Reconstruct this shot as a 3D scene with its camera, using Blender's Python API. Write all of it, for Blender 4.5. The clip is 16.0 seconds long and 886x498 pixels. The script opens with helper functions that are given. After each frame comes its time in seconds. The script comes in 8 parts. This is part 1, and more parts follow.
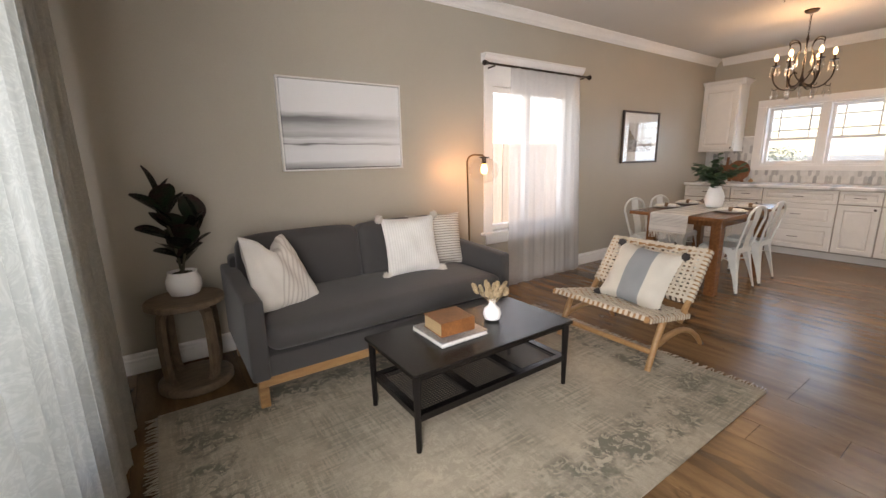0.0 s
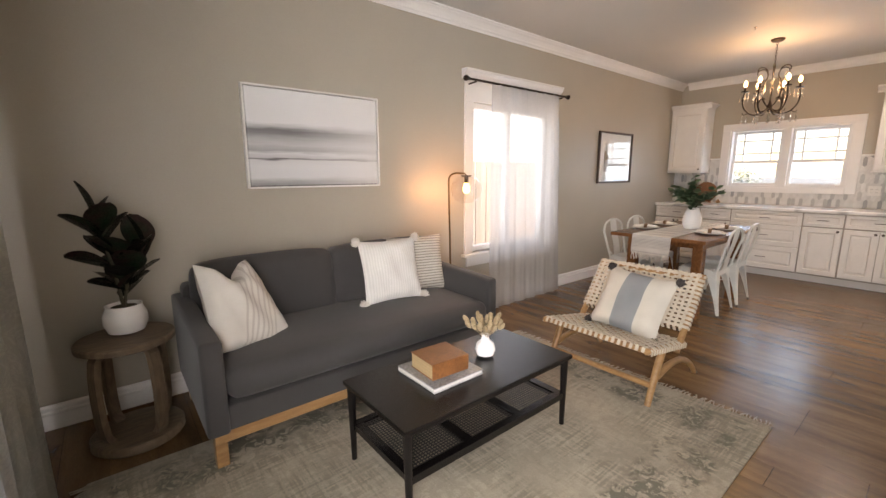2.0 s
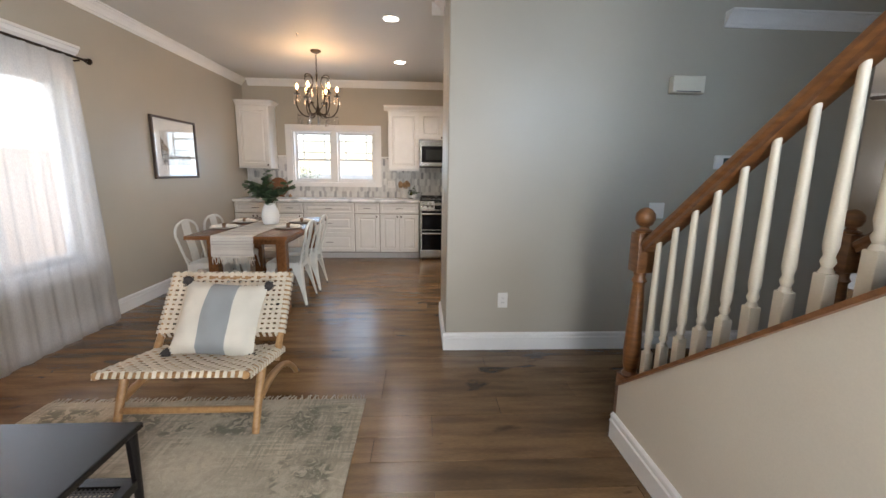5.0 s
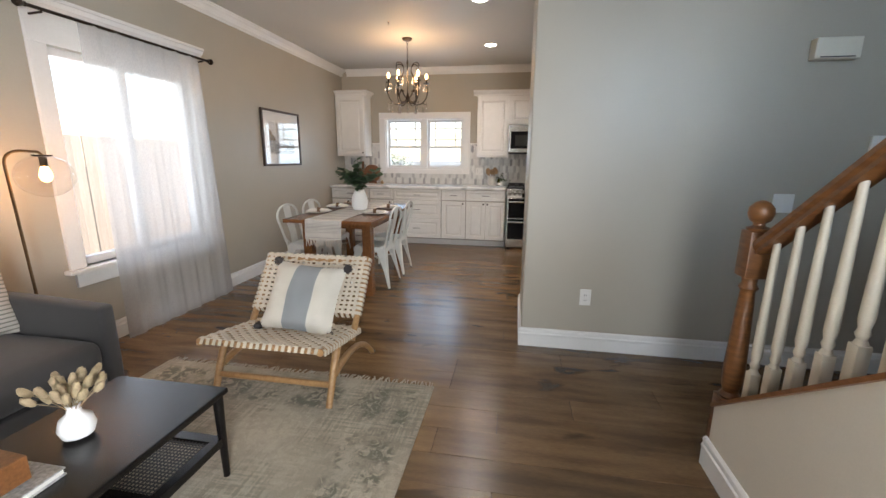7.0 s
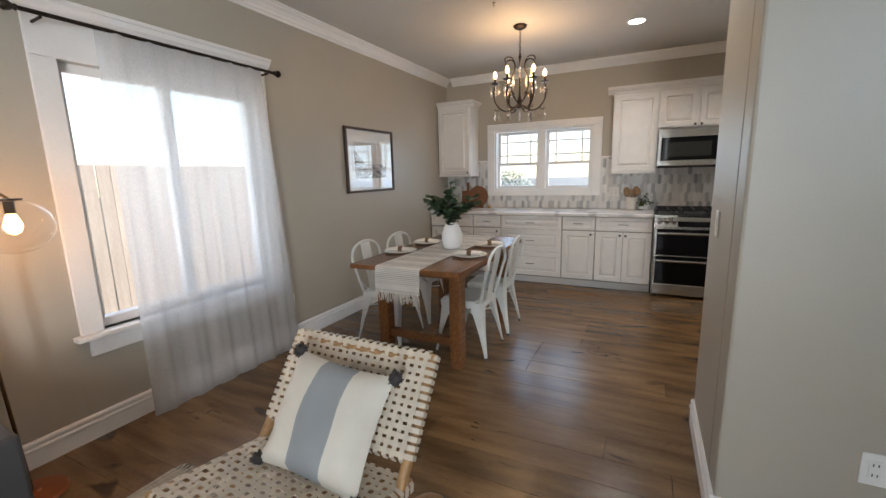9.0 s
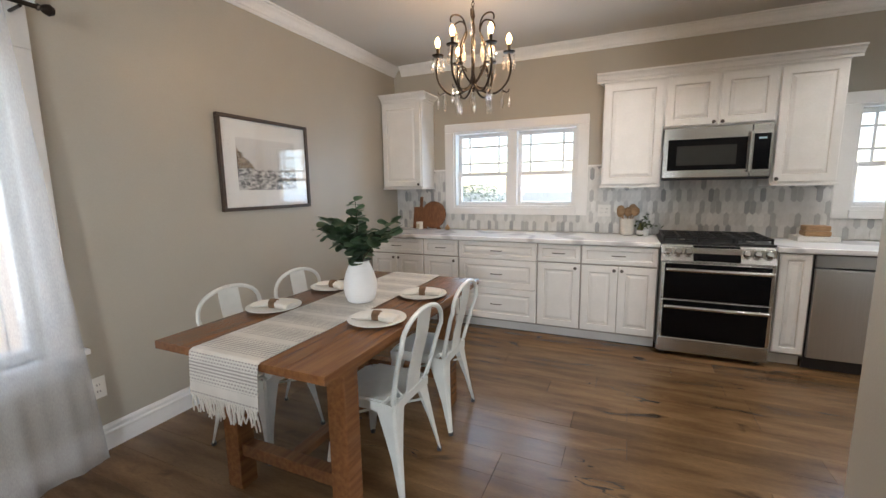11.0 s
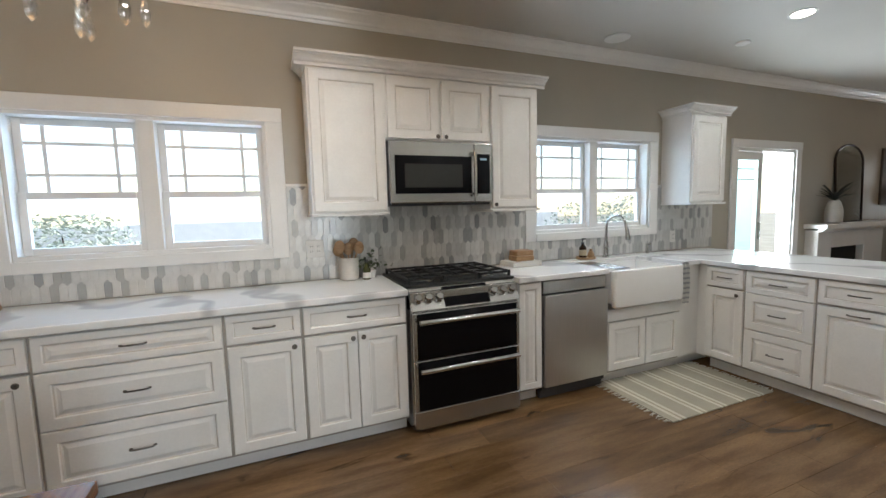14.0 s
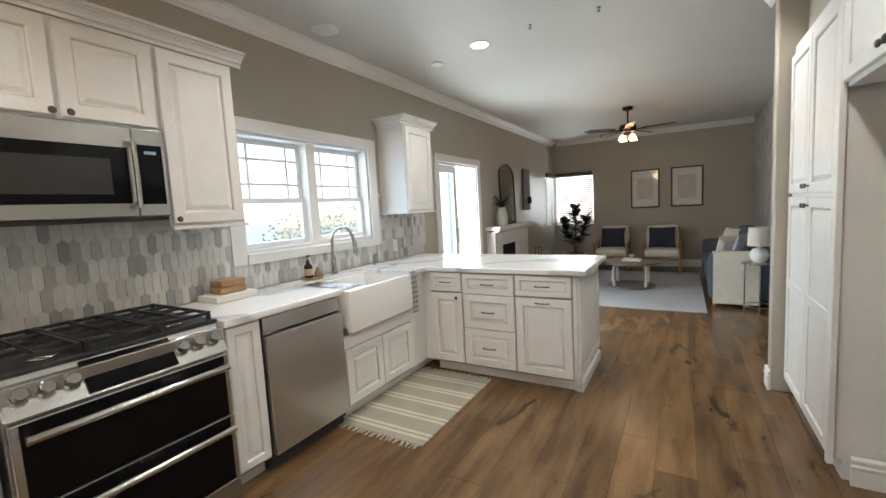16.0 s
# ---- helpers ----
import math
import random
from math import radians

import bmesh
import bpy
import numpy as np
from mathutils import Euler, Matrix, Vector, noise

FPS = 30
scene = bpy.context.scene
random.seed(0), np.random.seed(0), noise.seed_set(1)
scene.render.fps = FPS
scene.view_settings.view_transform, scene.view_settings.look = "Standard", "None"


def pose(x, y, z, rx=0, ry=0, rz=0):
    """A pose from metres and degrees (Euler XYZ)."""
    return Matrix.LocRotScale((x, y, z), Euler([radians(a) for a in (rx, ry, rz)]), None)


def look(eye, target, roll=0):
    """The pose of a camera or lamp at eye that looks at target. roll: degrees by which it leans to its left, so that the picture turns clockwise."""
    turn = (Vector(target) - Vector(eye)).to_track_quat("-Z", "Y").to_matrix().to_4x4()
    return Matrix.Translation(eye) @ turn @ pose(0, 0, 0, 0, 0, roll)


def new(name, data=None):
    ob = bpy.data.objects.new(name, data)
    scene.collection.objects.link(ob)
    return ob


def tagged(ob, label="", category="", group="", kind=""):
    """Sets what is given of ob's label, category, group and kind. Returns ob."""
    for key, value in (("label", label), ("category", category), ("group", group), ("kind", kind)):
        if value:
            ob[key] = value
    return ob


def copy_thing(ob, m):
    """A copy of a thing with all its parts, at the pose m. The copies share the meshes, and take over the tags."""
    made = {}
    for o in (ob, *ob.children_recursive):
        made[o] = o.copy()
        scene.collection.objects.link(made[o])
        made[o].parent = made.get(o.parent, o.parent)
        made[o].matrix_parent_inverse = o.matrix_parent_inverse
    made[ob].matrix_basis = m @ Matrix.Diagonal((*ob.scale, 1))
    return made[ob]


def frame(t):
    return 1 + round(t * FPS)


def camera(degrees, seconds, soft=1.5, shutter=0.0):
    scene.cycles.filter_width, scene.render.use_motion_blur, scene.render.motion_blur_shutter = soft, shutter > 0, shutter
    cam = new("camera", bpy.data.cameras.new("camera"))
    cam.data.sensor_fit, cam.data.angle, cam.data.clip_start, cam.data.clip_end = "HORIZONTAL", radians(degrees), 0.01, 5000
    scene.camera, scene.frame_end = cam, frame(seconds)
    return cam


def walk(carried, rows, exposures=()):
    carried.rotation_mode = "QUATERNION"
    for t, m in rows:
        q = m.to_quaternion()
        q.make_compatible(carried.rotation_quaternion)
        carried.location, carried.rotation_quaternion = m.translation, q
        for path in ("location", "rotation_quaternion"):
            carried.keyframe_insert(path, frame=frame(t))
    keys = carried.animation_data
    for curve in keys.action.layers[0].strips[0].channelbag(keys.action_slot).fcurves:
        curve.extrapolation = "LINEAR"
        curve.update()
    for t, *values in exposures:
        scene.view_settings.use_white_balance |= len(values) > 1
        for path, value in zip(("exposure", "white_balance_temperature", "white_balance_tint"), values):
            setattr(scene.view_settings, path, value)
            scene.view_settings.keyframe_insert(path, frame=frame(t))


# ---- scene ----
cam = camera(94.2, 16.0)
METRES, EYE, TILT, LEAN, TURN = 8.0, 1.5, 0.0, 0.0, -34.6
PATH = [
    (0, (0.222, 0.142, 1.349), (1.322, 1.756, 0.923), -1.2),
    (0.5, (0.198, 0.146, 1.345), (1.203, 1.82, 0.914), -0.1),
    (1, (0.205, 0.173, 1.364), (1.137, 1.89, 0.934), 0.5),
    (1.5, (0.227, 0.26, 1.356), (1.215, 1.952, 0.956), 0.6),
    (2, (0.269, 0.409, 1.369), (1.509, 1.937, 1.014), -0.3),
    (2.5, (0.413, 0.529, 1.369), (1.989, 1.719, 1.054), 0.7),
    (3, (0.585, 0.591, 1.379), (2.424, 1.322, 1.087), 0.2),
    (3.5, (0.659, 0.6, 1.385), (2.633, 0.664, 1.067), -0.0),
    (4, (0.668, 0.634, 1.376), (2.633, 0.503, 1.026), 0.6),
    (6.5, (0.597, 0.339, 1.351), (2.535, 0.464, 0.873), 1.3),
    (7, (0.729, 0.428, 1.362), (2.653, 0.763, 0.928), 0.4),
    (7.5, (0.99, 0.501, 1.389), (2.897, 0.975, 1.017), -1.7),
    (8, (1.286, 0.546, 1.406), (3.077, 1.386, 1.106), -1.9),
    (8.5, (1.576, 0.58, 1.405), (3.3, 1.545, 1.096), -1.7),
    (9, (1.909, 0.646, 1.414), (3.671, 1.521, 1.058), -1.5),
    (11.5, (3.573, 0.924, 1.388), (5.412, 1.673, 1.143), -0.4),
    (12, (3.865, 1.048, 1.412), (5.799, 1.488, 1.16), -1.5),
    (12.5, (4.14, 1.115, 1.392), (6.12, 1.321, 1.2), -1.6),
    (13, (4.342, 1.138, 1.391), (6.333, 1.064, 1.208), -1.4),
    (13.5, (4.526, 1.265, 1.396), (6.47, 0.835, 1.204), -2.2),
    (14, (4.652, 1.287, 1.396), (6.494, 0.532, 1.203), -1.5),
    (14.5, (4.8, 1.184, 1.425), (6.511, 0.163, 1.259), -0.5),
    (15, (4.913, 1.069, 1.404), (6.402, -0.257, 1.248), -0.4),
    (15.5, (5.016, 0.983, 1.415), (6.208, -0.615, 1.257), -1.5),
    (16, (5.084, 0.919, 1.399), (6.091, -0.798, 1.207), -3.1),
]
walk(cam, [(t, look(eye, target, roll)) for t, eye, target, roll in PATH], [(0, 1.5, 7400, 19), (0.5, 1.38, 7450, 19), (1.5, 1.5, 7400, 20), (2, 1.6, 7550, 20), (2.5, 1.55, 7300, 18), (3.2, 1.58, 7000, 15), (4, 1.6, 6900, 14), (6.5, 1.58, 6750, 13), (8.5, 1.3, 6600, 11), (9.2, 1.28, 6500, 11), (11.5, 1.7, 6450, 10), (13, 1.56, 6150, 7), (13.6, 1.5, 6200, 7), (14.4, 1.5, 6350, 7), (15, 1.65, 6450, 7), (15.5, 1.85, 6500, 7), (16, 1.85, 6500, 7)])

# ---- world and light ----
world = bpy.data.worlds.new("world")
scene.world = world
world.use_nodes = True
wn = world.node_tree.nodes
sky = wn.new("ShaderNodeTexSky")
sky.sky_type = "NISHITA"
sky.sun_disc = False
sky.sun_elevation = radians(48)
sky.sun_rotation = radians(203)
sky.air_density, sky.dust_density = 1.2, 0.5
world.node_tree.links.new(sky.outputs[0], wn["Background"].inputs[0])
wn["Background"].inputs[1].default_value = 0.15


def lamp(name, kind, energy, color, m, size=0.1, **more):
    d = bpy.data.lights.new(name, kind)
    d.energy, d.color = energy, color
    if kind == "AREA":
        d.shape, d.size, d.size_y = "RECTANGLE", size, more.get("size_y", size)
        d.spread = radians(more.get("spread", 180))
    elif kind == "SUN":
        d.angle = radians(0.6)
    else:
        d.shadow_soft_size = size
    if kind == "SPOT":
        d.spot_size, d.spot_blend = radians(more.get("cone", 110)), 0.6
    ob = new(name, d)
    ob.matrix_world = m
    return ob


# the sun stands high behind the far wall and lights the garden fence
lamp("sun", "SUN", 4.5, (1, 0.95, 0.86), look((0.2, -6, 7.5), (0, 0, 0)))
FX_LAMP = -0.40
DAY = (0.86, 0.93, 1.0)
BLUE = (0.46, 0.71, 1.0)
WARM = (1.0, 0.62, 0.30)
# the sky's light in the openings
lamp("sky_window_1", "AREA", 6.5, BLUE, pose(7.84, 1.96, 1.58, 0, 90, 0), 0.82, size_y=1.30)
lamp("sky_window_2", "AREA", 4.0, BLUE, pose(7.84, -1.46, 1.58, 0, 90, 0), 0.80, size_y=1.28)
lamp("sky_sofa_window", "AREA", 4.0, DAY, pose(3.63, 3.56, 1.40, -90, 0, 0), 1.14, size_y=1.25)
lamp("sky_door", "AREA", 70, DAY, look((9.3, -3.8, 2.9), (7.4, -4.0, 0.6)), 1.6, size_y=1.2)
lamp("sky_sliding_door", "AREA", 23, DAY, pose(7.83, -4.10, 1.05, 0, 90, 0), 1.7, size_y=0.8)
lamp("sky_front_window", "AREA", 4.5, (0.74, 0.88, 1.0), pose(FX_LAMP, 1.48, 1.55, 0, -90, 0), 1.2, size_y=1.05)
# three lamps added out of view, aimed at sofa wall, stair and hall
lamp("sofa_wall_fill", "AREA", 20, DAY, pose(-0.25, -0.02, 1.3, 0, -90, 50), 2.0, size_y=0.45, spread=110)
lamp("stair_fill", "AREA", 21, DAY, pose(FX_LAMP - 0.16, 0.0, 1.3, 0, -90, -24), 2.0, size_y=0.66)
lamp("hall_wall_fill", "AREA", 4.6, (0.52, 0.74, 1.0), look((FX_LAMP, -1.30, 2.12), (3.645, -1.0, 1.55)), 0.80, size_y=0.75, spread=66)
# the sky again, at the corner window
lamp("sky_corner_window", "AREA", 9, DAY, pose(7.13, -8.75, 1.47, 90, 0, 0), 0.9, size_y=1.0)


# ---- materials ----
def mat(name, color, rough=0.6, metal=0.0, vary=0.12, scale=8.0, bump=0.0, grain=None, stretch=(1, 1, 1), tint=0.0, spec=0.5, color2=None, sheen=0.0):
    """A principled material: two scales of noise on the colour, fine relief; tint: a random shift from object to object."""
    m = bpy.data.materials.new(name)
    m.use_nodes = True
    nt = m.node_tree
    n, l = nt.nodes, nt.links
    p = n["Principled BSDF"]
    p.inputs["Roughness"].default_value = rough
    p.inputs["Metallic"].default_value = metal
    p.inputs["Specular IOR Level"].default_value = spec
    if sheen:
        p.inputs["Sheen Weight"].default_value = sheen
    co = n.new("ShaderNodeTexCoord")
    mp = n.new("ShaderNodeMapping")
    mp.inputs["Scale"].default_value = stretch
    l.new(co.outputs["Object"], mp.inputs["Vector"])
    big = n.new("ShaderNodeTexNoise")
    big.inputs["Scale"].default_value = scale
    big.inputs["Detail"].default_value = 4
    fine = n.new("ShaderNodeTexNoise")
    fine.inputs["Scale"].default_value = grain or scale * 14
    fine.inputs["Detail"].default_value = 3
    l.new(mp.outputs[0], big.inputs["Vector"])
    l.new(mp.outputs[0], fine.inputs["Vector"])
    c2 = color2 or tuple(c * (1 - vary) for c in color)
    mix = n.new("ShaderNodeMix")
    mix.data_type = "RGBA"
    ramp = n.new("ShaderNodeMapRange")
    ramp.inputs["From Min"].default_value, ramp.inputs["From Max"].default_value = 0.35, 0.65
    l.new(big.outputs["Fac"], ramp.inputs["Value"])
    l.new(ramp.outputs[0], mix.inputs["Factor"])
    mix.inputs["A"].default_value = (*color, 1)
    mix.inputs["B"].default_value = (*c2, 1)
    mul = n.new("ShaderNodeMix")
    mul.data_type, mul.blend_type = "RGBA", "MULTIPLY"
    mul.inputs["Factor"].default_value = min(1.0, vary * 2)
    l.new(mix.outputs["Result"], mul.inputs["A"])
    l.new(fine.outputs["Fac"], mul.inputs["B"])
    out = mul.outputs["Result"]
    if tint:
        info = n.new("ShaderNodeObjectInfo")
        hsv = n.new("ShaderNodeHueSaturation")
        r2 = n.new("ShaderNodeMapRange")
        r2.inputs["To Min"].default_value, r2.inputs["To Max"].default_value = 1 - tint, 1 + tint
        l.new(info.outputs["Random"], r2.inputs["Value"])
        l.new(r2.outputs[0], hsv.inputs["Value"])
        l.new(out, hsv.inputs["Color"])
        out = hsv.outputs["Color"]
    l.new(out, p.inputs["Base Color"])
    if bump:
        b = n.new("ShaderNodeBump")
        b.inputs["Strength"].default_value = bump
        b.inputs["Distance"].default_value = 0.004
        l.new(fine.outputs["Fac"], b.inputs["Height"])
        l.new(b.outputs[0], p.inputs["Normal"])
    return m


def glow(name, color, strength):
    m = bpy.data.materials.new(name)
    m.use_nodes = True
    p = m.node_tree.nodes["Principled BSDF"]
    p.inputs["Base Color"].default_value = (*color, 1)
    p.inputs["Emission Color"].default_value = (*color, 1)
    p.inputs["Emission Strength"].default_value = strength
    return m


def pane_glass(name, tint=(1, 1, 1), gloss=0.08):
    """Thin glass: mostly clear, with a mirror coat by Fresnel."""
    m = bpy.data.materials.new(name)
    m.use_nodes = True
    nt = m.node_tree
    n, l = nt.nodes, nt.links
    n.remove(n["Principled BSDF"])
    t, g, mx, fr, pw = n.new("ShaderNodeBsdfTransparent"), n.new("ShaderNodeBsdfGlossy"), n.new("ShaderNodeMixShader"), n.new("ShaderNodeLayerWeight"), n.new("ShaderNodeMath")
    t.inputs[0].default_value = (*tint, 1)
    g.inputs["Roughness"].default_value = 0.02
    fr.inputs[0].default_value = 0.5
    pw.operation, pw.inputs[1].default_value = "POWER", 3.5
    l.new(fr.outputs["Facing"], pw.inputs[0])
    mu = n.new("ShaderNodeMath")
    mu.operation = "MULTIPLY_ADD"
    mu.inputs[1].default_value, mu.inputs[2].default_value = 0.6, gloss * 0.5
    l.new(pw.outputs[0], mu.inputs[0])
    l.new(mu.outputs[0], mx.inputs[0])
    l.new(t.outputs[0], mx.inputs[1])
    l.new(g.outputs[0], mx.inputs[2])
    l.new(mx.outputs[0], n["Material Output"].inputs[0])
    return m


def cloth_sheer(name, color, clear, weave=260, figure=0.0):
    """A thin woven cloth: part open, part translucent, with a fine weave."""
    m = bpy.data.materials.new(name)
    m.use_nodes = True
    nt = m.node_tree
    n, l = nt.nodes, nt.links
    n.remove(n["Principled BSDF"])
    d, tl, tr = n.new("ShaderNodeBsdfDiffuse"), n.new("ShaderNodeBsdfTranslucent"), n.new("ShaderNodeBsdfTransparent")
    for s in (d, tl):
        s.inputs[0].default_value = (*color, 1)
    if figure:
        tc, vo, wob, mr, mc = n.new("ShaderNodeTexCoord"), n.new("ShaderNodeTexVoronoi"), n.new("ShaderNodeTexNoise"), n.new("ShaderNodeMapRange"), n.new("ShaderNodeMix")
        wob.inputs["Scale"].default_value, wob.inputs["Detail"].default_value, wob.inputs["Distortion"].default_value = 9.0, 5, 1.6
        vo.inputs["Scale"].default_value = 11.0
        l.new(tc.outputs["Object"], wob.inputs["Vector"])
        l.new(wob.outputs["Color"], vo.inputs["Vector"])
        mr.inputs["From Min"].default_value, mr.inputs["From Max"].default_value = 0.25, 0.6
        l.new(vo.outputs["Distance"], mr.inputs["Value"])
        mc.data_type = "RGBA"
        mc.inputs["A"].default_value, mc.inputs["B"].default_value = (*color, 1), (*[c * (1 - figure) for c in color], 1)
        l.new(mr.outputs[0], mc.inputs["Factor"])
        for s in (d, tl):
            l.new(mc.outputs["Result"], s.inputs[0])
    a, b = n.new("ShaderNodeMixShader"), n.new("ShaderNodeMixShader")
    a.inputs[0].default_value = 0.55
    l.new(d.outputs[0], a.inputs[1])
    l.new(tl.outputs[0], a.inputs[2])
    co, nz, rg, mp = n.new("ShaderNodeTexCoord"), n.new("ShaderNodeTexNoise"), n.new("ShaderNodeMapRange"), n.new("ShaderNodeMapping")
    mp.inputs["Scale"].default_value = (1, 1, 0.25)
    nz.inputs["Scale"].default_value = weave
    rg.inputs["To Min"].default_value, rg.inputs["To Max"].default_value = clear - 0.12, clear + 0.12
    l.new(co.outputs["Object"], mp.inputs[0])
    l.new(mp.outputs[0], nz.inputs["Vector"])
    l.new(nz.outputs["Fac"], rg.inputs["Value"])
    l.new(rg.outputs[0], b.inputs[0])
    l.new(a.outputs[0], b.inputs[1])
    l.new(tr.outputs[0], b.inputs[2])
    l.new(b.outputs[0], n["Material Output"].inputs[0])
    return m


def banded(name, stops, axis, period, rough=0.85, offset=0.0, bump=0.3, weave=400.0):
    """Cloth with straight stripes along one axis: stops of (place 0..1, colour), repeated every period metres."""
    m = mat(name, (1, 1, 1), rough, vary=0.1, scale=6, bump=bump, grain=weave)
    n, l = m.node_tree.nodes, m.node_tree.links
    p = n["Principled BSDF"]
    old = p.inputs["Base Color"].links[0].from_socket
    co, sp, ma, fr, rp = n.new("ShaderNodeTexCoord"), n.new("ShaderNodeSeparateXYZ"), n.new("ShaderNodeMath"), n.new("ShaderNodeMath"), n.new("ShaderNodeValToRGB")
    ma.operation, fr.operation = "MULTIPLY_ADD", "FRACT"
    ma.inputs[1].default_value, ma.inputs[2].default_value = 1 / period, offset
    l.new(co.outputs["Object"], sp.inputs[0])
    l.new(sp.outputs[axis], ma.inputs[0])
    l.new(ma.outputs[0], fr.inputs[0])
    l.new(fr.outputs[0], rp.inputs[0])
    e = rp.color_ramp.elements
    rp.color_ramp.interpolation = "CONSTANT"
    while len(e) < len(stops):
        e.new(0.5)
    for el, (at, c) in zip(e, stops):
        el.position, el.color = at, (*c, 1)
    mx = n.new("ShaderNodeMix")
    mx.data_type, mx.blend_type = "RGBA", "MULTIPLY"
    mx.inputs["Factor"].default_value = 1
    l.new(old, mx.inputs["A"])
    l.new(rp.outputs[0], mx.inputs["B"])
    l.new(mx.outputs["Result"], p.inputs["Base Color"])
    return m


def wood(name, light, dark, rough=0.45, scale=3.0, stretch=(1, 12, 12), tint=0.0, spec=0.5, knots=0.0):
    """Timber: stretched rings of two browns, fine pores; knots: dark spots."""
    m = mat(name, light, rough, vary=0.25, scale=scale, grain=scale * 18, stretch=stretch, color2=dark, tint=tint, bump=0.12, spec=spec)
    if knots:
        n, l = m.node_tree.nodes, m.node_tree.links
        p = n["Principled BSDF"]
        old = p.inputs["Base Color"].links[0].from_socket
        info, add, co = n.new("ShaderNodeObjectInfo"), n.new("ShaderNodeVectorMath"), n.new("ShaderNodeTexCoord")
        l.new(co.outputs["Object"], add.inputs[0])
        l.new(info.outputs["Location"], add.inputs[1])
        for node in n:
            if node.type == "MAPPING":
                l.new(add.outputs[0], node.inputs["Vector"])
        mp = n.new("ShaderNodeMapping")
        mp.inputs["Scale"].default_value = (6.0, 2.2, 1)
        l.new(add.outputs[0], mp.inputs[0])
        nz = n.new("ShaderNodeTexNoise")
        nz.inputs["Scale"].default_value = 1.0
        nz.inputs["Detail"].default_value = 5
        nz.inputs["Distortion"].default_value = 0.8
        l.new(mp.outputs[0], nz.inputs["Vector"])
        rg = n.new("ShaderNodeMapRange")
        rg.inputs["From Min"].default_value, rg.inputs["From Max"].default_value = 0.63, 0.70
        l.new(nz.outputs["Fac"], rg.inputs["Value"])
        mx = n.new("ShaderNodeMix")
        mx.data_type = "RGBA"
        l.new(rg.outputs[0], mx.inputs["Factor"])
        l.new(old, mx.inputs["A"])
        mx.inputs["B"].default_value = (*[c * (1 - knots) for c in dark], 1)
        # thin dark drying cracks along the grain, here and there
        cm, cn, ms = n.new("ShaderNodeMapping"), n.new("ShaderNodeTexNoise"), n.new("ShaderNodeTexNoise")
        cm.inputs["Scale"].default_value = (5.0, 0.9, 1)
        cn.inputs["Scale"].default_value, cn.inputs["Detail"].default_value = 1.0, 3
        ms.inputs["Scale"].default_value, ms.inputs["Detail"].default_value = 1.7, 2
        l.new(add.outputs[0], cm.inputs[0])
        l.new(cm.outputs[0], cn.inputs["Vector"])
        l.new(add.outputs[0], ms.inputs["Vector"])
        d0, d1, lt, gt, an = [n.new("ShaderNodeMath") for _ in range(5)]
        d0.operation, d1.operation, lt.operation, gt.operation, an.operation = "SUBTRACT", "ABSOLUTE", "LESS_THAN", "GREATER_THAN", "MULTIPLY"
        d0.inputs[1].default_value, lt.inputs[1].default_value, gt.inputs[1].default_value = 0.5, 0.0026, 0.645
        l.new(cn.outputs["Fac"], d0.inputs[0])
        l.new(d0.outputs[0], d1.inputs[0])
        l.new(d1.outputs[0], lt.inputs[0])
        l.new(ms.outputs["Fac"], gt.inputs[0])
        l.new(lt.outputs[0], an.inputs[0])
        l.new(gt.outputs[0], an.inputs[1])
        m2 = n.new("ShaderNodeMix")
        m2.data_type = "RGBA"
        l.new(an.outputs[0], m2.inputs["Factor"])
        l.new(mx.outputs["Result"], m2.inputs["A"])
        m2.inputs["B"].default_value = (*[c * 0.25 for c in dark], 1)
        l.new(m2.outputs["Result"], p.inputs["Base Color"])
    return m


def marble(name, base, vein, scale=0.55, rough=0.18):
    m = mat(name, base, rough, vary=0.04, scale=2)
    n, l = m.node_tree.nodes, m.node_tree.links
    p = n["Principled BSDF"]
    old = p.inputs["Base Color"].links[0].from_socket
    co, wv, rg, mx, mp = n.new("ShaderNodeTexCoord"), n.new("ShaderNodeTexWave"), n.new("ShaderNodeMapRange"), n.new("ShaderNodeMix"), n.new("ShaderNodeMapping")
    mp.inputs["Rotation"].default_value = (0, 0, 0.6)
    wv.inputs["Scale"].default_value = scale
    wv.inputs["Distortion"].default_value = 16
    wv.inputs["Detail"].default_value = 4
    wv.inputs["Detail Scale"].default_value = 1.2
    rg.inputs["From Min"].default_value, rg.inputs["From Max"].default_value = 0.82, 1.0
    rg.inputs["To Max"].default_value = 0.72
    mx.data_type = "RGBA"
    l.new(co.outputs["Object"], mp.inputs[0])
    l.new(mp.outputs[0], wv.inputs["Vector"])
    l.new(wv.outputs["Fac"], rg.inputs["Value"])
    l.new(rg.outputs[0], mx.inputs["Factor"])
    l.new(old, mx.inputs["A"])
    mx.inputs["B"].default_value = (*vein, 1)
    l.new(mx.outputs["Result"], p.inputs["Base Color"])
    return m


